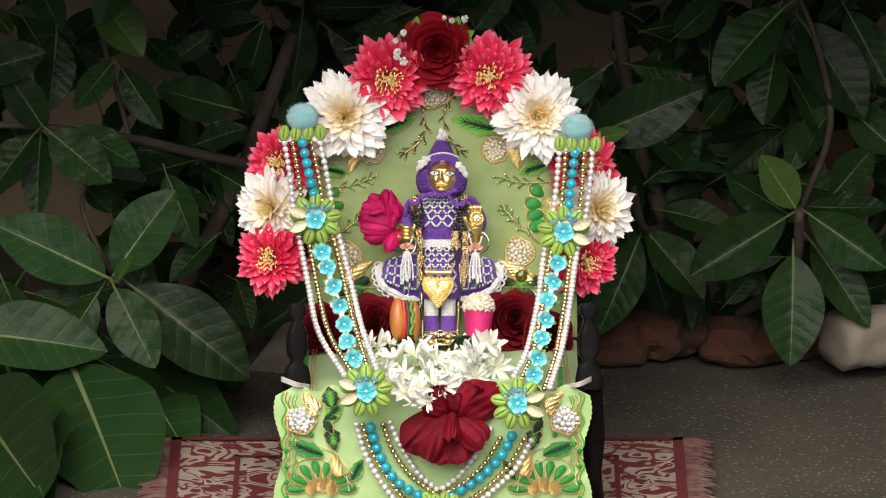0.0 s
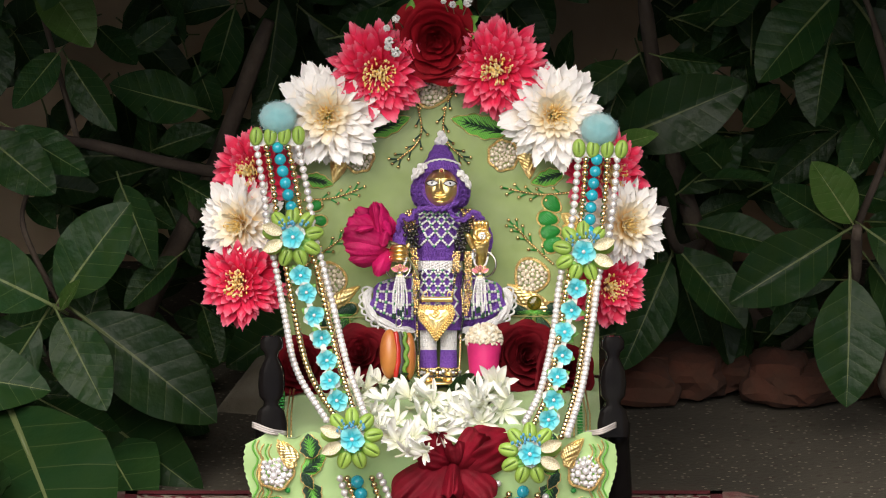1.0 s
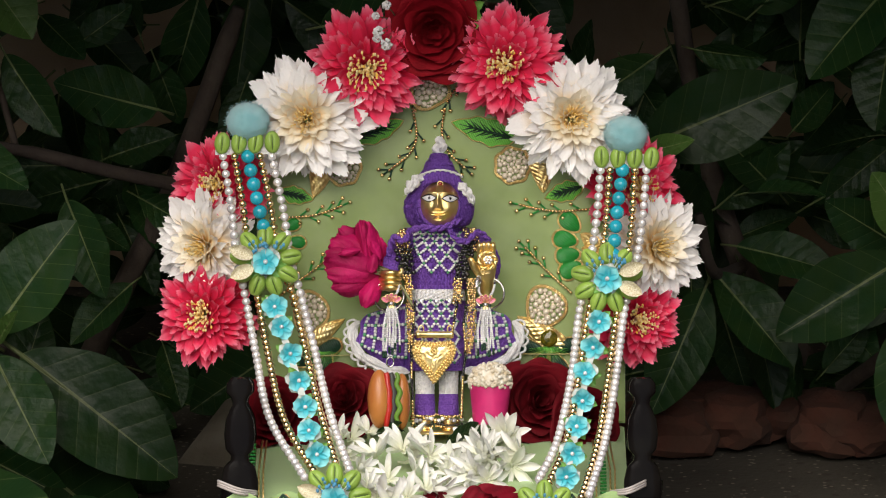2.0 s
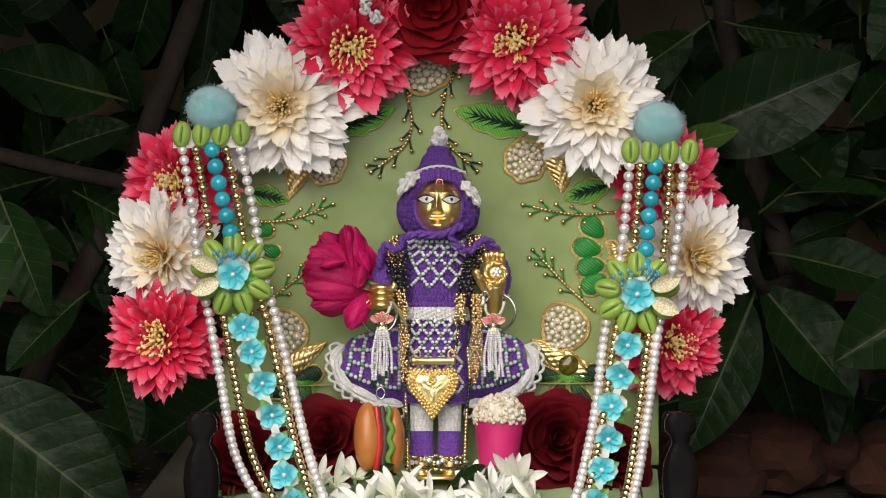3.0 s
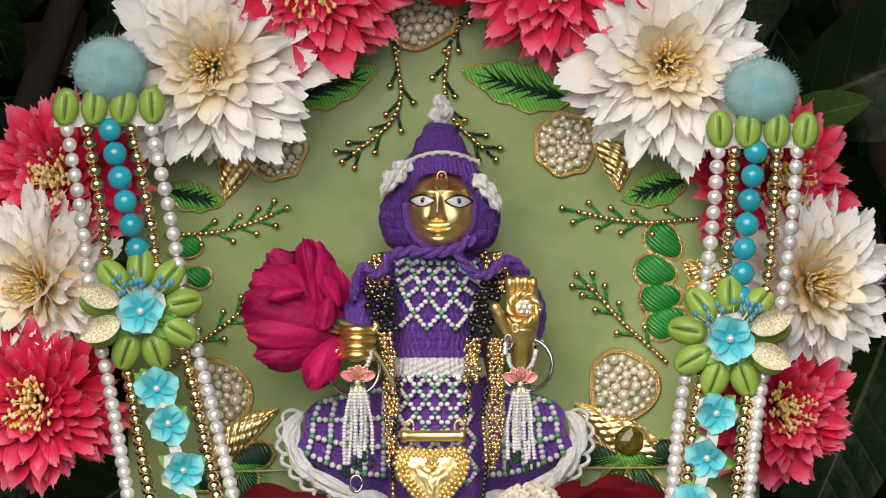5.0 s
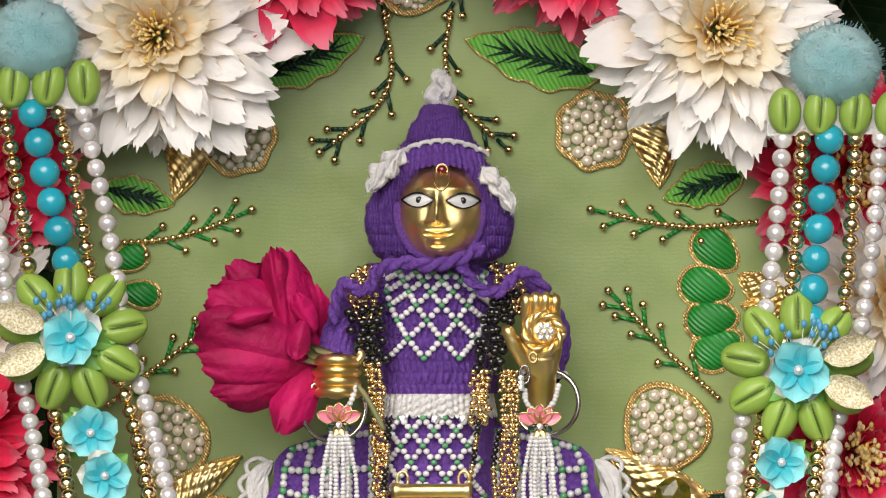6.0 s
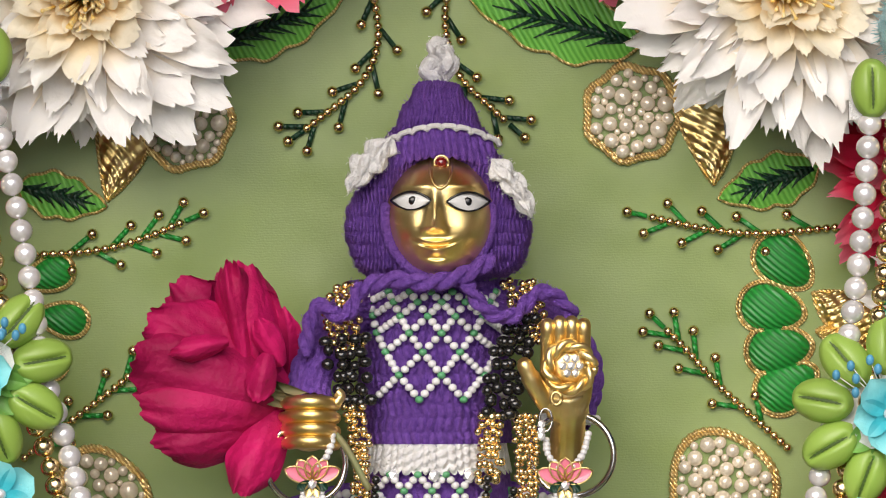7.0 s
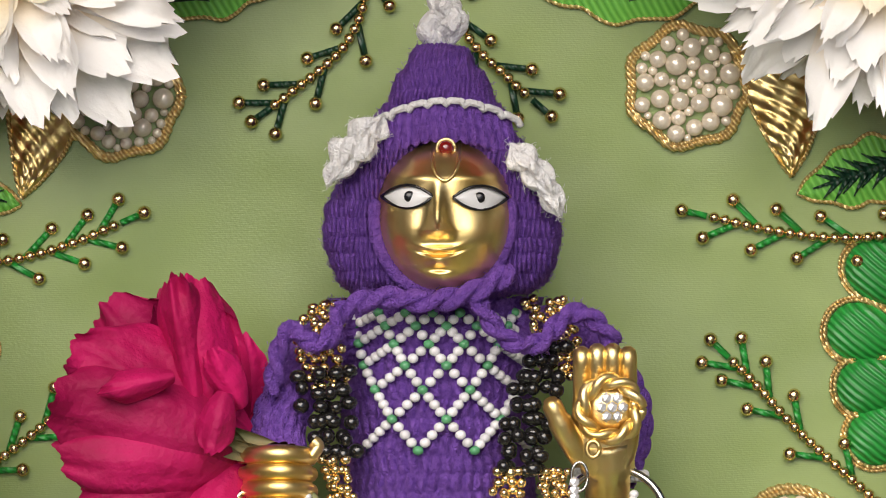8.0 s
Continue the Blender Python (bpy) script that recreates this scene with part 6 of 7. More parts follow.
def net(rows, spacing, mid, half, conv, depth, bead, between, t):
    """A netting of seed beads: white runs between green knots. rows: heights; spacing: one for each row."""
    nodes = []
    for j, y in enumerate(rows):
        line = {}
        for i in range(-8, 9):
            x = mid + spacing[j] * (i + (0.5 if j % 2 == 0 else 0.0))
            if abs(x - mid) < half:
                line[i] = (x, y)
        nodes.append(line)
    for j, line in enumerate(nodes):
        for i, (x, y) in line.items():
            piece("green_bead", ball_mesh("green_bead", SEED_GREEN, 2), place(W(*conv(x, y), depth(x, y) - bead * 0.5), (bead, bead, bead * 0.85)), t)
            if j + 1 < len(nodes):
                for i2 in ((i, i + 1) if j % 2 == 0 else (i - 1, i)):
                    if i2 in nodes[j + 1]:
                        x2, y2 = nodes[j + 1][i2]
                        count = max(2, round((W(*conv(x2, y2), depth(x2, y2)) - W(*conv(x, y), depth(x, y))).length / (bead * 1.75)))
                        for q in range(1, count):
                            f = q / count
                            xx, yy = x + (x2 - x) * f, y + (y2 - y) * f
                            piece("white_bead", ball_mesh("white_bead", SEED, 2), place(W(*conv(xx, yy), depth(xx, yy) - bead * 0.5), (bead, bead * 0.9, bead * 0.9)), t)


def to_b(conv, x, y):
    """How far across the 1.78 sheet a point lies."""
    ax, ay = conv(x, y)
    return 784 + (ax - 786.6) * 1.7775


def dress():
    t = thing("knitted_dress", W(*B(770, 740), 0.0), "purple knitted dress with white bead netting and crochet hem", "dress")
    s = Shape()

    def body(u, v):
        a = math.pi * (u * 1.5 - 0.25)
        y = 420 + 140 * v
        hw = 58 + 8 * v + 14 * (1 - v) ** 3
        kx = knit(u * 130, y, 12.5, 3.3)
        x = 770 - (hw + 1.5 * kx) * math.cos(a)
        return W(*B(x, y), 0.02 - (0.0312 + 0.0026 * kx) * math.sin(a))

    s.grid(body, 360, 130)
    part("bodice", s, YARN, t)
    tagged(part("wool_fuzz", fibres(s, 2600, 7), YARN, t), kind="stuff")
    for sgn, pts, ds in ((-1, [(716, 440), (692, 452), (676, 476), (664, 502), (664, 526)], [0.004, 0.002, -0.002, -0.006, -0.012]), (1, [(824, 440), (856, 448), (880, 464), (896, 492), (896, 516), (886, 540)], [0.004, 0.004, 0.003, 0.003, 0.002, -0.002])):
        line = even(sheet_line(B, pts, ds, 14), 0.0005)
        n = len(line)

        def sleeve(u, v):
            i = min(n - 1, int(v * (n - 1)))
            ax = (line[min(i + 1, n - 1)] - line[max(i - 1, 0)]).normalized()
            b1 = ax.cross(AHEAD).normalized()
            b2 = ax.cross(b1)
            r = 0.0054 + 0.0016 * knit(u * 40, i * 0.5, 4.6, 2.5)
            return line[i] + (b1 * math.cos(2 * math.pi * u) + b2 * math.sin(2 * math.pi * u)) * r

        part("sleeve", Shape().grid(sleeve, 160, n - 1, True), YARN, t)
        cuff = Shape()
        k = random.Random(sgn + 5)
        for q in range(14):
            a = 2 * math.pi * q / 14
            fluff(cuff, line[-1] + SIDE * 0.0075 * math.cos(a) + AHEAD * 0.0075 * math.sin(a), 0.003, 4, k)
        part("cuff", cuff, WHITE_YARN, t, "white crochet cuff")

    frill = Shape()

    def frilled(u, v):
        a = math.pi * (0.08 + 0.84 * u)
        rib = abs(math.sin(u * math.pi * 23 + 0.6 * math.sin(u * 40))) ** 0.6
        r = 63 + 5 * v + 2.2 * rib
        y = 560 + (22 + 4.5 * rib + 2 * noise.noise(Vector((u * 14, 0, 3)))) * v
        return W(*B(770 - r * math.cos(a), y), 0.02 - (0.0325 + 0.0022 * v + 0.0022 * rib * math.sin(math.pi * (0.12 + 0.8 * v)) + 0.0006 * math.sin(v * 20 + u * 60)) * math.sin(a))

    frill.grid(frilled, 300, 24)
    part("waist_frill", frill, WHITE_YARN, t, "white crochet waist frill")

    def skirt(u, v):
        a = math.pi * (u * 1.1 - 0.05)
        y = 575 + 172 * v
        kx = knit(u * 100, y, 12.5, 3.3)
        hw = 64 + 4 * v + 1.5 * kx
        return W(*B(770 - hw * math.cos(a), y), 0.02 - (0.031 + 0.004 * v + 0.001 * kx) * math.sin(a))

    part("skirt", Shape().grid(skirt, 280, 130), YARN, t)
    # flared side panels
    for sgn in (-1, 1):
        mid = 768

        def side(u, v):
            x_in, x_out = 56, 184
            y_top = 592 + 26 * u ** 1.4
            y_low = 744 - 52 * u ** 2.2
            xx = x_in + (x_out - x_in) * u - 26 * (1 - v) ** 2 * u - 14 * v ** 6 * u + 4 * math.sin(v * 9) * u
            kx = knit(u * 60, v * 150, 12.5, 3.3)
            return W(*B(mid + sgn * xx, y_top + (y_low - y_top) * v), 0.026 - 0.022 * math.sin(math.pi * (0.12 + 0.76 * v)) * (1 - 0.45 * u) - 0.0008 * kx)

        pnl = Shape().grid(side, 140, 80)
        part("side_panel", pnl, YARN, t)
        k = random.Random(9 + sgn)
        pts = [(mid + sgn * x, y) for x, y in ((62, 750), (94, 748), (122, 741), (148, 728), (170, 710), (185, 690), (190, 668), (184, 646), (170, 628))]
        line = even(sheet_line(B, pts, [0.008, 0.010, 0.012, 0.014, 0.016, 0.019, 0.02, 0.021, 0.022], 10), 0.0034)
        hem = crochet(smooth_path(line, 5), [0.0050] * 6, k.uniform(0, 9))
        centre = W(*B(mid + sgn * 90, 672), 0.005)
        for p, p2 in zip(line[::2], line[2::2]):
            out = ((p + p2) / 2 - centre).normalized()
            hem.tube(smooth_path([p + out * 0.002, p + out * 0.0062, (p + p2) / 2 + out * 0.0088, p2 + out * 0.0062, p2 + out * 0.002], 4), 0.00105, 6)
        part("crochet_hem", hem, WHITE_YARN, t, "white scalloped crochet hem")
        wh, gr = Shape(), Shape()
        grid_pts = [[side(0.10 + 0.80 * i / 4, 0.06 + 0.76 * j / 3) for i in range(5)] for j in range(4)]
        for j in range(4):
            for i in range(5):
                p = grid_pts[j][i] - AHEAD * 0.0018
                gr.ball(p, 0.00160, 2)
                for q in ([grid_pts[j][i + 1]] if i < 4 else []) + ([grid_pts[j + 1][i]] if j < 3 else []):
                    q = q - AHEAD * 0.0018
                    n = max(2, int((q - p).length / 0.0026))
                    for b in range(1, n):
                        wh.ball(p.lerp(q, b / n), 0.00152, 2)
        tagged(part("bead_net", wh, SEED, t), kind="stuff")
        tagged(part("green_bead_net", gr, SEED_GREEN, t), kind="stuff")
    net([795, 740, 688, 645, 607, 575, 552], [100, 96, 84, 73, 62, 54, 48], 790, 182, E, lambda x, y: torso_d(to_b(E, x, y), 67) - 0.0018, 0.00138, 3, t)
    net([586, 600, 616, 634, 652, 670, 690, 710, 728], [24, 24, 24, 25, 26, 27, 28, 28, 28], 768, 58, B, lambda x, y: torso_d(x, 69, 768, -0.0125) - 0.0022, 0.00135, 2, t)
    for x in (735, 770, 800):
        part("crystal", Shape().ball(W(*B(x, 587), torso_d(x) - 0.004), 0.0021, 1), CRYSTAL, t, smooth=False)


dress()


def stockings():
    for x, sgn in ((743, -1), (797, 1)):
        t = thing("knitted_stocking", W(*B(x, 850), 0.0), "white and purple knitted stocking on the figure's leg", "stocking", "stockings")
        for nm, y0, y1, m in (("leg", 738, 806, WHITE_YARN), ("foot_band", 800, 848, YARN)):
            def at(u, v):
                a = 2 * math.pi * u
                y = y0 + (y1 - y0) * v + (9 * abs(math.sin(a * 5)) if nm == "leg" else 0) * v
                kx = knit(u * 18, y, 11, 1.0)
                r = (21 - 1.5 * v if nm == "leg" else 20 + 2 * v) + 2.6 * kx
                return W(*B(x + r * math.cos(a), y), 0.003 + r * UB * UNIT * math.sin(a))

            part(nm, Shape().grid(at, 130, 60, True), m, t)


stockings()


# ---- jewellery ----
def bead_chain(t, name, conv, pts, ds, r, m, gap=1.75, label=""):
    me = ball_mesh(name, m, 2)
    for p in even(sheet_line(conv, pts, ds, 12), r * gap):
        shift = Vector((rnd.uniform(-1, 1), rnd.uniform(-1, 1), rnd.uniform(-.5, .5))) * r * 0.75
        piece(name, me, place(p + shift * (name != "seed_bead"), (r * rnd.uniform(0.85, 1.15), r, r * rnd.uniform(0.85, 1.0))), t, label)


def body_chains():
    t = thing("bead_necklace", W(*B(770, 640), -0.02), "long gold chain necklace with black bead lengths", "necklace")
    f = lambda pts, lift=0.0: [min(0.006, torso_d(x, 76)) - 0.004 - lift for x, y in pts]
    for o in (-0.4, 0.4, 1.2, 2.0, 2.7):
        pts = [(690 + o * 7, 424 - o), (682 + o * 8, 445), (690 + o * 7, 480)]
        bead_chain(t, "gold_bead", B, pts, [-0.004, -0.010, -0.012], 0.0013, GOLD_BEAD)
        pts = [(684 + o * 9, 470), (688 + o * 8, 500), (700 + o * 6, 530)]
        bead_chain(t, "black_bead", B, pts, [-0.013, -0.014, -0.014], 0.0020, BLACK_BEAD, 1.9)
        pts = [(697 + o * 5, 528), (703 + o * 4, 580), (705 + o * 4, 640), (708 + o * 3, 705)]
        bead_chain(t, "gold_bead", B, pts, [-0.0155] * 2 + [-0.0165] * 2, 0.00125, GOLD_BEAD)
        pts = [(834 + o * 9, 422), (842 + o * 8, 448), (846 + o * 7, 475)]
        bead_chain(t, "gold_bead", B, pts, [-0.004, -0.010, -0.012], 0.0013, GOLD_BEAD)
        pts = [(836 + o * 7, 452), (824 + o * 8, 490), (816 + o * 8, 540)]
        bead_chain(t, "black_bead", B, pts, [-0.013, -0.015, -0.016], 0.0020, BLACK_BEAD, 1.9)
        pts = [(812 + o * 5, 536), (812 + o * 5, 560), (812 + o * 5, 592)]
        bead_chain(t, "gold_bead", B, pts, [-0.016] * 3, 0.0014, GOLD_BEAD)
        pts = [(843 + o * 5, 535), (844 + o * 5, 600), (842 + o * 5, 660), (836 + o * 4, 710)]
        bead_chain(t, "gold_bead", B, pts, [-0.013, -0.014, -0.014, -0.012], 0.0011, GOLD_BEAD)
    for pts in ([(712, 690), (712, 740), (714, 800), (716, 868)], [(838, 600), (832, 640), (836, 700), (830, 760), (826, 860)], [(816, 590), (812, 620), (806, 655)], [(720, 590), (716, 640), (712, 690)]):
        for seg in range(4):
            line = sheet_line(B, pts, [-0.018] * len(pts), 12)
            n = len(line)
            lo, hi = int(n * seg / 4), int(n * (seg + 1) / 4) + 1
            nm, m = ("black_bead", BLACK_BEAD) if seg % 2 == 0 else ("gold_bead", GOLD_BEAD)
            for p in even(line[lo:hi], 0.0026):
                piece(nm, ball_mesh(nm, m, 2), place(p, 0.0014), t)
    # pendant: a bar over a shield edged with granules
    part("pendant_bar", Shape().tube([W(*B(x, 664), -0.024) for x in (722, 727, 731, 760, 800, 804, 809)], [0.0026, 0.0034, 0.0027, 0.0027, 0.0027, 0.0034, 0.0026], 14), GOLD, t, "polished gold bar")
    outline = [(722, 680), (764, 684), (806, 680), (813, 700), (806, 722), (788, 745), (764, 776), (741, 745), (722, 722), (714, 700)]
    sh = Shape()
    c = (764, 712)

    def plate(u, v):
        a = u * len(outline)
        i = int(a) % len(outline)
        f = a - int(a)
        x = outline[i][0] + (outline[(i + 1) % len(outline)][0] - outline[i][0]) * f
        y = outline[i][1] + (outline[(i + 1) % len(outline)][1] - outline[i][1]) * f
        return W(*B(c[0] + (x - c[0]) * v, c[1] + (y - c[1]) * v), -0.0242 + 0.0026 * v * v - 0.0009 * noise.noise(Vector((x * v * 0.11, y * v * 0.11, 3))) * (1 - v))

    sh.grid(plate, 120, 20, True)
    part("pendant_plate", sh, GOLD, t, "embossed gold shield pendant")
    for k, r in ((1.0, 0.0014), (0.86, 0.0013), (0.73, 0.0011)):
        ring = [W(*B(c[0] + (x - c[0]) * k, c[1] + (y - c[1]) * k), -0.0222 - 0.0050 * (1 - k)) for x, y in outline + outline[:1]]
        for p in even(ring, r * 2.05):
            piece("gold_grain", ball_mesh("gold_grain", GOLD, 2), place(p, r), t)
    for i in range(8):
        a = 2 * math.pi * i / 8
        piece("gold_grain", ball_mesh("gold_grain", GOLD, 2), place(W(*B(764 + 7 * math.cos(a), 700 + 7 * math.sin(a)), -0.0250), 0.0010), t)
    piece("gold_grain", ball_mesh("gold_grain", GOLD, 2), place(W(*B(764, 700), -0.0253), 0.0013), t)
    for x in (734, 800):
        part("loop", Shape().tube([W(*B(x + 6 * math.cos(a), 652 + 9 * math.sin(a)), -0.022) for a in [i * math.pi / 8 for i in range(17)]], 0.0006, 6), GOLD, t)


body_chains()


def tassel(x, y, label, sgn):
    """A pink enamel lotus over a tassel of white seed-bead strings."""
    t = thing("beaded_tassel", W(*F(x, y), -0.03), label, "tassel", "lotus tassels")
    z = -0.032
    for an, lg, w in ((90, 34, .62), (125, 34, .55), (55, 34, .55), (158, 40, .5), (22, 40, .5)):
        a = radians(an)
        b, e = W(*F(x, y + 8), z), W(*F(x + lg * 1.05 * math.cos(a), y + 8 - lg * math.sin(a)), z - 0.001)
        p = Shape()
        m = blade_pose(b, e, -AHEAD, 1.0)
        bl = blade(w, 0.12, 0.04, 0.75, 6, 8)
        p.add([m @ Vector(q) for q in bl.v], bl.f)
        lotus = part("lotus_petal", p, LOTUS_PINK, t)
        rim = [m @ (Vector(bl.v[j * 7]) + Vector((0, 0, 0.01))) for j in range(9)] + [m @ (Vector(bl.v[j * 7 + 6]) + Vector((0, 0, 0.01))) for j in range(8, -1, -1)]
        part("gold_rim", Shape().tube(rim, 0.0003, 5), GOLD, lotus)
    for an in (200, 340, 250, 290):
        a = radians(an)
        p = Shape()
        m = blade_pose(W(*F(x, y + 12), z - 0.0006), W(*F(x + 24 * math.cos(a), y + 14 - 20 * math.sin(a)), z - 0.001), -AHEAD)
        bl = blade(0.6, 0.15, 0.03, 0.75, 6, 8)
        p.add([m @ Vector(q) for q in bl.v], bl.f)
        part("lotus_leaf", p, SATIN_DARK if an in (200, 340) else GOLD, t)
    part("crystal", Shape().ball(W(*F(x, y + 14), z - 0.002), 0.0016, 1), CRYSTAL, t, smooth=False)
    k = random.Random(x)
    for i in range(7):
        x0 = x - 21 + i * 7
        end = 920 + k.uniform(-22, 12)
        pts = [(x0 * 0.6 + x * 0.4, y + 26), (x0, y + 60), (x0 + (i - 3) * 2.4 + k.uniform(-5, 5), (y + end) / 2 + 20), (x0 + (i - 3) * 2.5 + k.uniform(-6, 6), end)]
        bead_chain(t, "seed_bead", F, pts, [z, z + 0.002 * (i % 2), z + 0.003 * (i % 2), z + 0.002], 0.00105, SEED, 1.5)
        tip = Shape()
        for q in range(4):
            tip.ball(W(*F(pts[-1][0], end + 5 + q * 6), z + 0.002), 0.0011, 2)
        part("green_tip", tip, SATIN_DARK, t, "dark green bead tip")
    pts = [(x + 10, y - 12), (x + 22, y - 28), (x + 30 * (1 if sgn < 0 else 1), y - 60)] if sgn < 0 else [(x - 10, y - 12), (x - 24, y - 30), (x - 26, y - 50)]
    bead_chain(t, "seed_bead", F, pts, [z, z + 0.003, z + 0.008], 0.0012, SEED, 1.7)
    if sgn > 0:
        bead_chain(t, "seed_bead", F, [(x + 12, y - 14), (x + 26, y - 32), (x + 34, y - 62)], [z, z + 0.003, z + 0.010], 0.0012, SEED, 1.7)


tassel(600, 737, "pink enamel lotus with white bead tassel at the fist", -1)
tassel(955, 740, "pink enamel lotus with white bead tassel below the palm", 1)


def ring_of(name, cx, cy, r, d0, tilt, label):
    pts = []
    for i in range(49):
        a = 2 * math.pi * i / 48
        pts.append(W(*F(cx + r * math.cos(a), cy + r * math.sin(a)), d0 + tilt * math.cos(a)))
    whole(name, Shape().tube(pts, 0.0010, 8, caps=False), STEEL, W(*F(cx, cy + r), d0), label, "ring", "steel rings")


ring_of("bangle", 590, 724, 56, -0.016, 0.004, "plain steel ring hanging from the brass fist")
ring_of("bangle", 966, 712, 58, -0.012, -0.004, "plain steel ring hanging behind the raised palm")


def flower_ring():
    t = thing("crystal_ring", W(*F(964, 590), -0.026), "twisted gold ring with a crystal flower on the palm", "jewel")
    s = Shape()
    pts = [W(*F(962 + 31 * math.cos(a), 588 + 31 * math.sin(a)), -0.0245) for a in [2 * math.pi * i / 60 for i in range(61)]]
    braid(pts, 0.0020, s)
    part("band", s, GOLD, t)
    part("plate", Shape().ball(W(*F(962, 588), -0.022), (0.0055, 0.0015, 0.0055), 3), GOLD, t)
    for i in range(7):
        a = 2 * math.pi * i / 6
        q = 0 if i == 6 else 12
        part("crystal", Shape().ball(W(*F(964 + q * math.cos(a), 586 + q * math.sin(a)), -0.0265), 0.0014, 1), CRYSTAL, t, smooth=False)
    part("drop_loop", Shape().tube([W(*F(943 + 7 * math.cos(a), 632 + 9 * math.sin(a)), -0.026) for a in [i * math.pi / 8 for i in range(17)]], 0.0006, 6), GOLD, t)
    part("drop_wire", Shape().tube([W(*F(928 + 9 * math.cos(a), 662 + 16 * math.sin(a)), -0.026) for a in [i * math.pi / 10 for i in range(21)]], 0.0004, 6), STEEL, t)
    for y in (668, 677, 685):
        part("drop_crystal", Shape().ball(W(*F(922, y), -0.028), 0.0014, 1), CRYSTAL, t, smooth=False)


flower_ring()


def forehead_mark():
    t = thing("forehead_jewel", W(*E(789, 262), -0.03), "ruby drop in a gold wire loop on the brow", "jewel")
    part("ruby", Shape().ball(W(*E(789, 261), face_depth(789, 261) - 0.0014), (0.0019, 0.0015, 0.0019), 2), RUBY, t)
    part("setting", Shape().tube([W(*E(789 + 16 * math.cos(a), 261 + 16 * math.sin(a)), face_depth(789, 261) - 0.0010) for a in [2 * math.pi * i / 20 for i in range(21)]], 0.0004, 6), GOLD, t)
    loop = [(766, 250), (766, 285), (772, 308), (787, 318), (802, 308), (811, 285), (813, 250)]
    part("wire", Shape().tube(sheet_line(E, loop, [face_depth(x, y) - 0.0008 for x, y in loop], 8), 0.0005, 6), GOLD, t)


forehead_mark()


def anklets():
    t = thing("crystal_anklet", W(*B(770, 862), -0.01), "crystal and gold anklets over the brass feet", "anklet")
    k = random.Random(2)
    for i in range(14):
        x = 715 + i * 8.6
        y = 858 + 4 * math.sin(i * 1.2)
        part("crystal" if i % 3 else "gold_bead", Shape().ball(W(*B(x, y), torso_d(x, 70, 770, -0.010, 0.01) - 0.003), k.uniform(0.0018, 0.0026), 1 if i % 3 else 2), CRYSTAL if i % 3 else GOLD_BEAD, t, smooth=not i % 3)
    for y in (848, 868, 874):
        bead_chain(t, "gold_chain", B, [(714, y), (745, y + 4), (770, y), (800, y + 4), (828, y)], [-0.008, -0.014, -0.012, -0.014, -0.008], 0.0011, GOLD_BEAD if y != 868 else BLACK_BEAD)


anklets()


# ---- the rose in the fist ----
held = thing("held_rose", W(*E(425, 800), -0.014), "fresh magenta rose held in the brass fist", "rose")


for base, tip, wide, belly, cup, curl, ph in (
        ((405, 770, -0.006), (190, 540, -0.010), 0.72, -0.06, -0.22, -0.10, 1.0),
        ((410, 760, -0.004), (300, 505, -0.010), 0.62, -0.04, -0.20, -0.05, 2.3),
        ((415, 770, -0.004), (415, 580, -0.012), 0.60, 0.02, 0.10, -0.06, 3.1),
        ((385, 770, -0.014), (345, 490, -0.018), 0.46, 0.10, 0.30, -0.04, 4.4),
        ((350, 740, -0.018), (312, 474, -0.024), 0.34, 0.08, 0.30, 0.10, 5.2),
        ((430, 790, -0.014), (118, 612, -0.022), 0.62, 0.10, 0.14, 0.08, 6.1),
        ((435, 800, -0.016), (84, 702, -0.026), 0.66, 0.12, 0.20, 0.10, 7.7),
        ((435, 812, -0.014), (112, 800, -0.026), 0.60, 0.14, 0.24, -0.08, 8.3),
        ((430, 815, -0.012), (150, 890, -0.022), 0.58, 0.12, 0.24, -0.10, 9.6),
        ((425, 800, -0.014), (340, 1000, -0.026), 0.56, 0.10, 0.20, -0.12, 10.4),
        ((412, 810, -0.014), (405, 905, -0.016), 0.90, 0.08, 0.20, -0.08, 11.9),
        ((312, 662, -0.030), (186, 690, -0.034), 0.46, 0.06, 0.30, -0.20, 12.2),
        ((432, 720, -0.022), (378, 618, -0.028), 0.55, 0.10, 0.30, -0.10, 13.8),
        ((400, 690, -0.028), (372, 800, -0.030), 0.62, 0.10, 0.30, 0.12, 14.5)):
    rose_petal(held, MAGENTA, E, base, tip, wide, belly, cup, curl, ph)
stem = Shape().tube(sheet_line(F, [(498, 610), (545, 630), (590, 650), (640, 690), (680, 760)], [-0.014, -0.018, -0.019, -0.024, -0.026], 8), 0.0011, 6)
part("stem", stem, STEM, held)
for x0, y0, x1, y1 in ((510, 600, 590, 625), (520, 585, 570, 640), (505, 615, 600, 640)):
    lf = Shape()
    m = blade_pose(W(*F(x0, y0), -0.016), W(*F(x1, y1), -0.022), -AHEAD, 0.8, 0.4)
    bl = blade(0.3, 0.5, -0.08, 0.8, 6, 8)
    lf.add([m @ Vector(q) for q in bl.v], bl.f)
    part("sepal", lf, STEM, held)

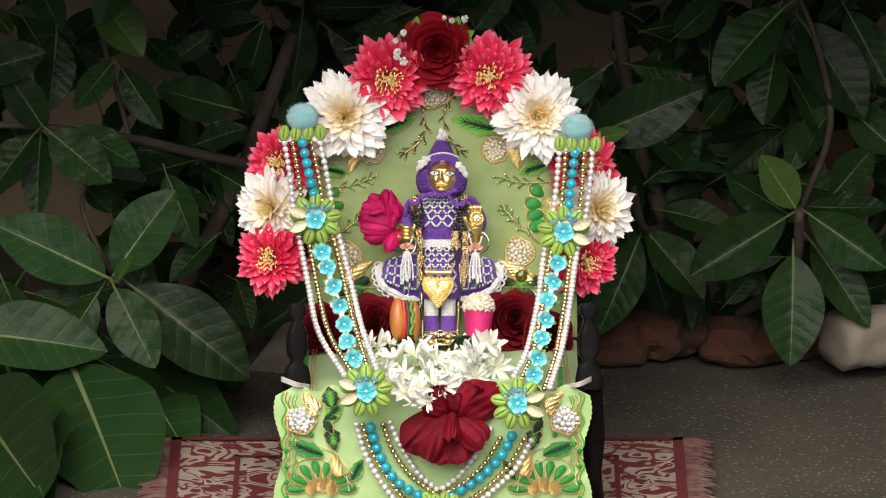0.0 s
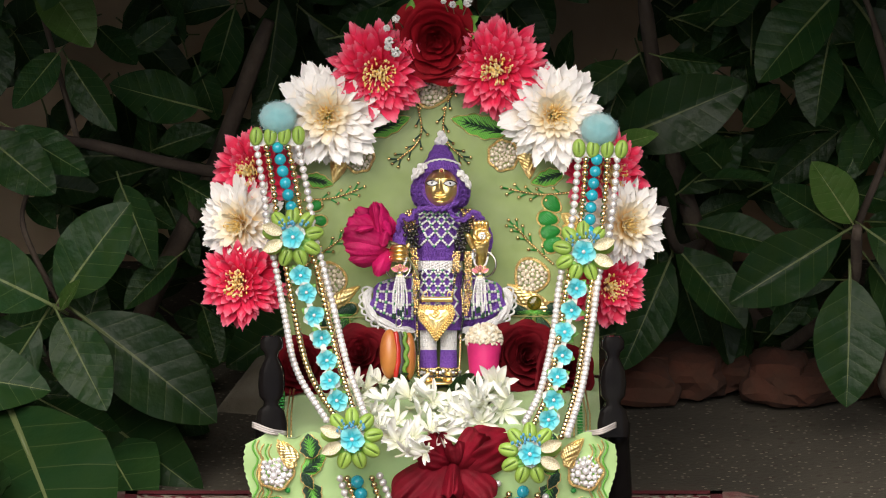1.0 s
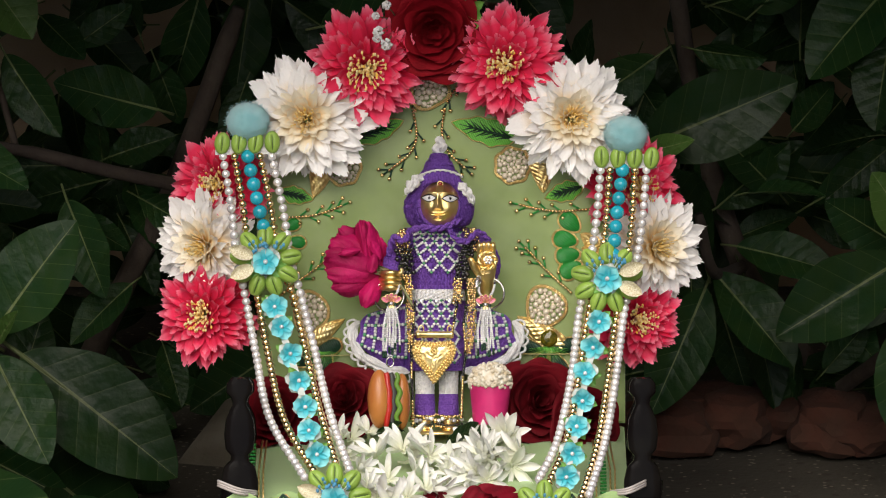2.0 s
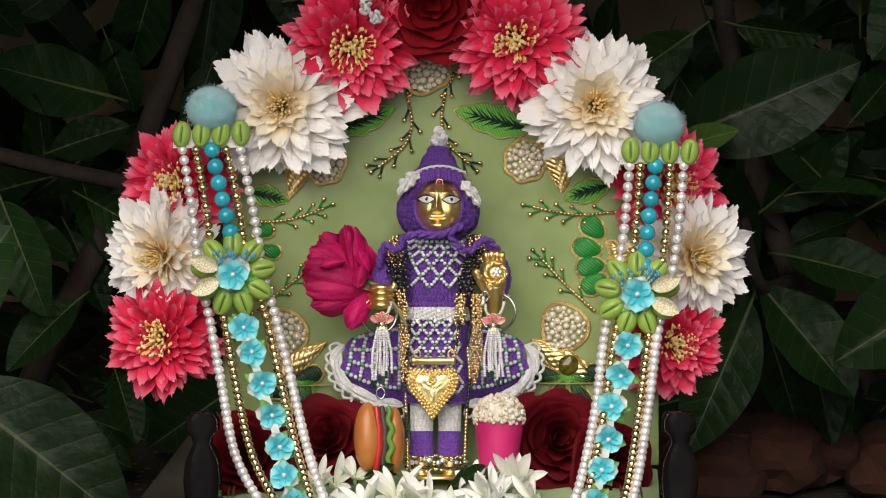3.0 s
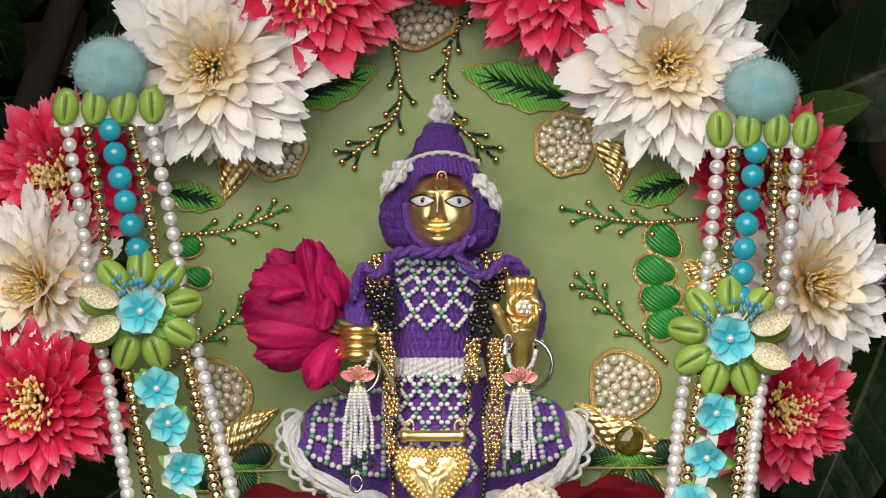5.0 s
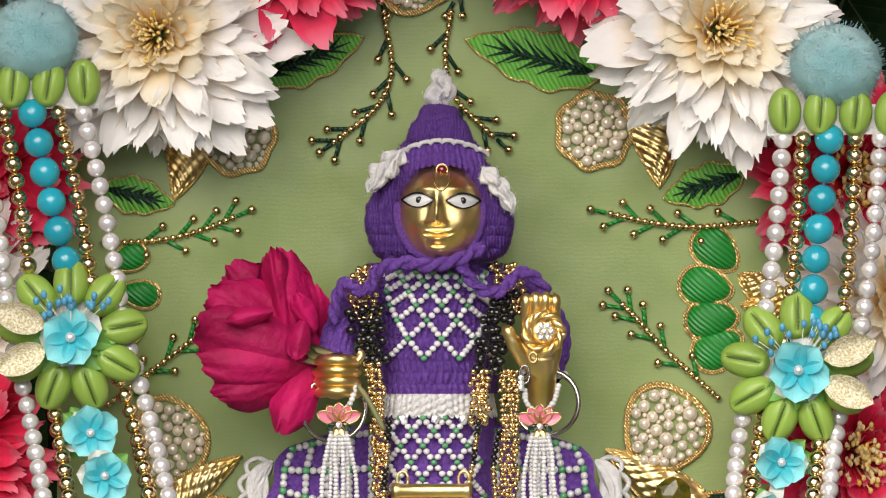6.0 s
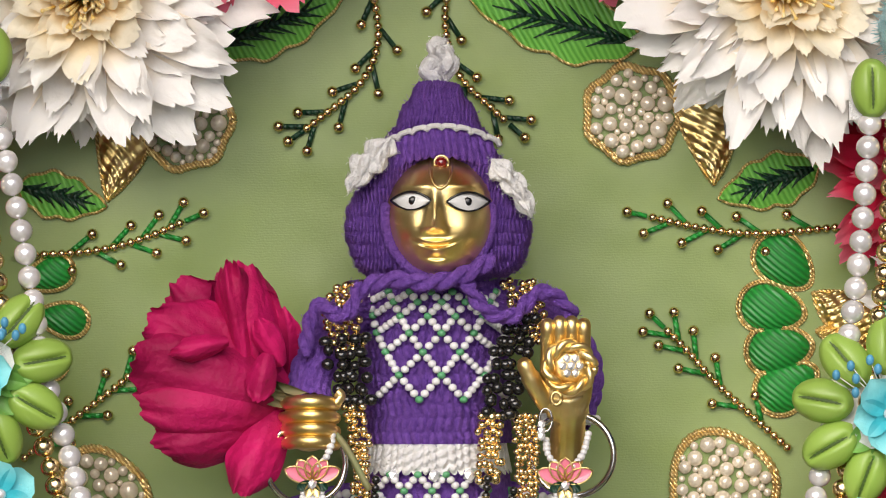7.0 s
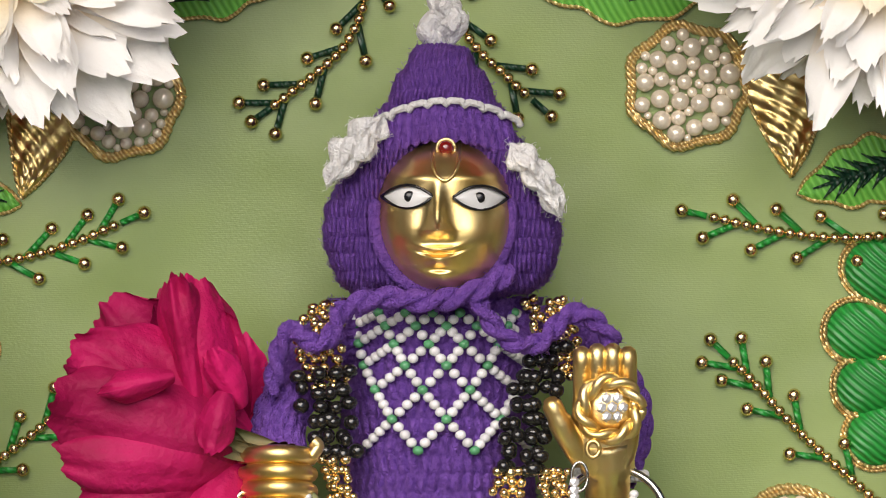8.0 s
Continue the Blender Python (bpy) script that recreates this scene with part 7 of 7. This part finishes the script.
# ---- toy charms ----
def hot_dog():
    t = thing("toy_hot_dog", W(*B(658, 880), -0.03), "toy hot dog charm standing upright by the figure", "toy", "toy charms")
    z = -0.034
    part("bun", Shape().ball(W(*B(638, 812), z), (27 * UB * UNIT, 0.011, 67 * UB * UNIT), 4), BUN, t)
    part("bun", Shape().ball(W(*B(690, 818), z + 0.006), (19 * UB * UNIT, 0.010, 64 * UB * UNIT), 4), BUN, t)
    wav = lambda x, r, m, nm, amp, dd: part(nm, Shape().tube([W(*B(x + amp * math.sin(i * 0.9) + 7 * (1 - ((i - 12) / 12) ** 2) - 4, 752 + i * 5.2), dd) for i in range(25)], [r * (0.4 + 0.6 * math.sin(math.pi * (i + 1) / 26) ** 0.5) for i in range(25)], 10), m, t)
    wav(657, 0.0032, SAUSAGE, "sausage", 0.8, z - 0.005)
    wav(668, 0.0030, PATTY, "filling", 0.8, z - 0.003)
    wav(680, 0.0024, LETTUCE, "lettuce", 3.4, z - 0.004)
    part("eyelet", Shape().tube([W(*B(663 + 8 * math.cos(a), 727 + 11 * math.sin(a)), z + 0.004) for a in [2 * math.pi * i / 20 for i in range(21)]], 0.0007, 6), STEEL, t, "steel eyelet")


hot_dog()


def popcorn_cup():
    t = thing("toy_popcorn_cup", W(*B(893, 870), -0.03), "bright pink toy cup heaped with white popcorn", "toy", "toy charms")
    z = -0.028

    def at(u, v):
        a = 2 * math.pi * u
        r = (48 - 11 * v) * UB * UNIT
        p = W(*B(893 - 2 * v, 778 + 92 * v), z)
        return p + SIDE * r * math.cos(a) + AHEAD * r * 0.9 * math.sin(a)

    part("cup", Shape().grid(at, 40, 10, True), CUP, t)
    k = random.Random(6)
    s = Shape()
    c = W(*B(893, 772), z)
    s.ball(c, (47 * UB * UNIT, 45 * UB * UNIT, 40 * UB * UNIT), 3)
    for i in range(420):
        v = Vector((k.gauss(0, 1), k.gauss(0, 1), k.gauss(0, 1))).normalized()
        if v.z < -0.35:
            continue
        s.ball(c + TURNED @ Vector((v.x * 48, v.y * 46, v.z * 42)) * UB * UNIT, UB * UNIT * k.uniform(3.2, 5.4), 2)
    part("popcorn", s, POPCORN, t)


popcorn_cup()
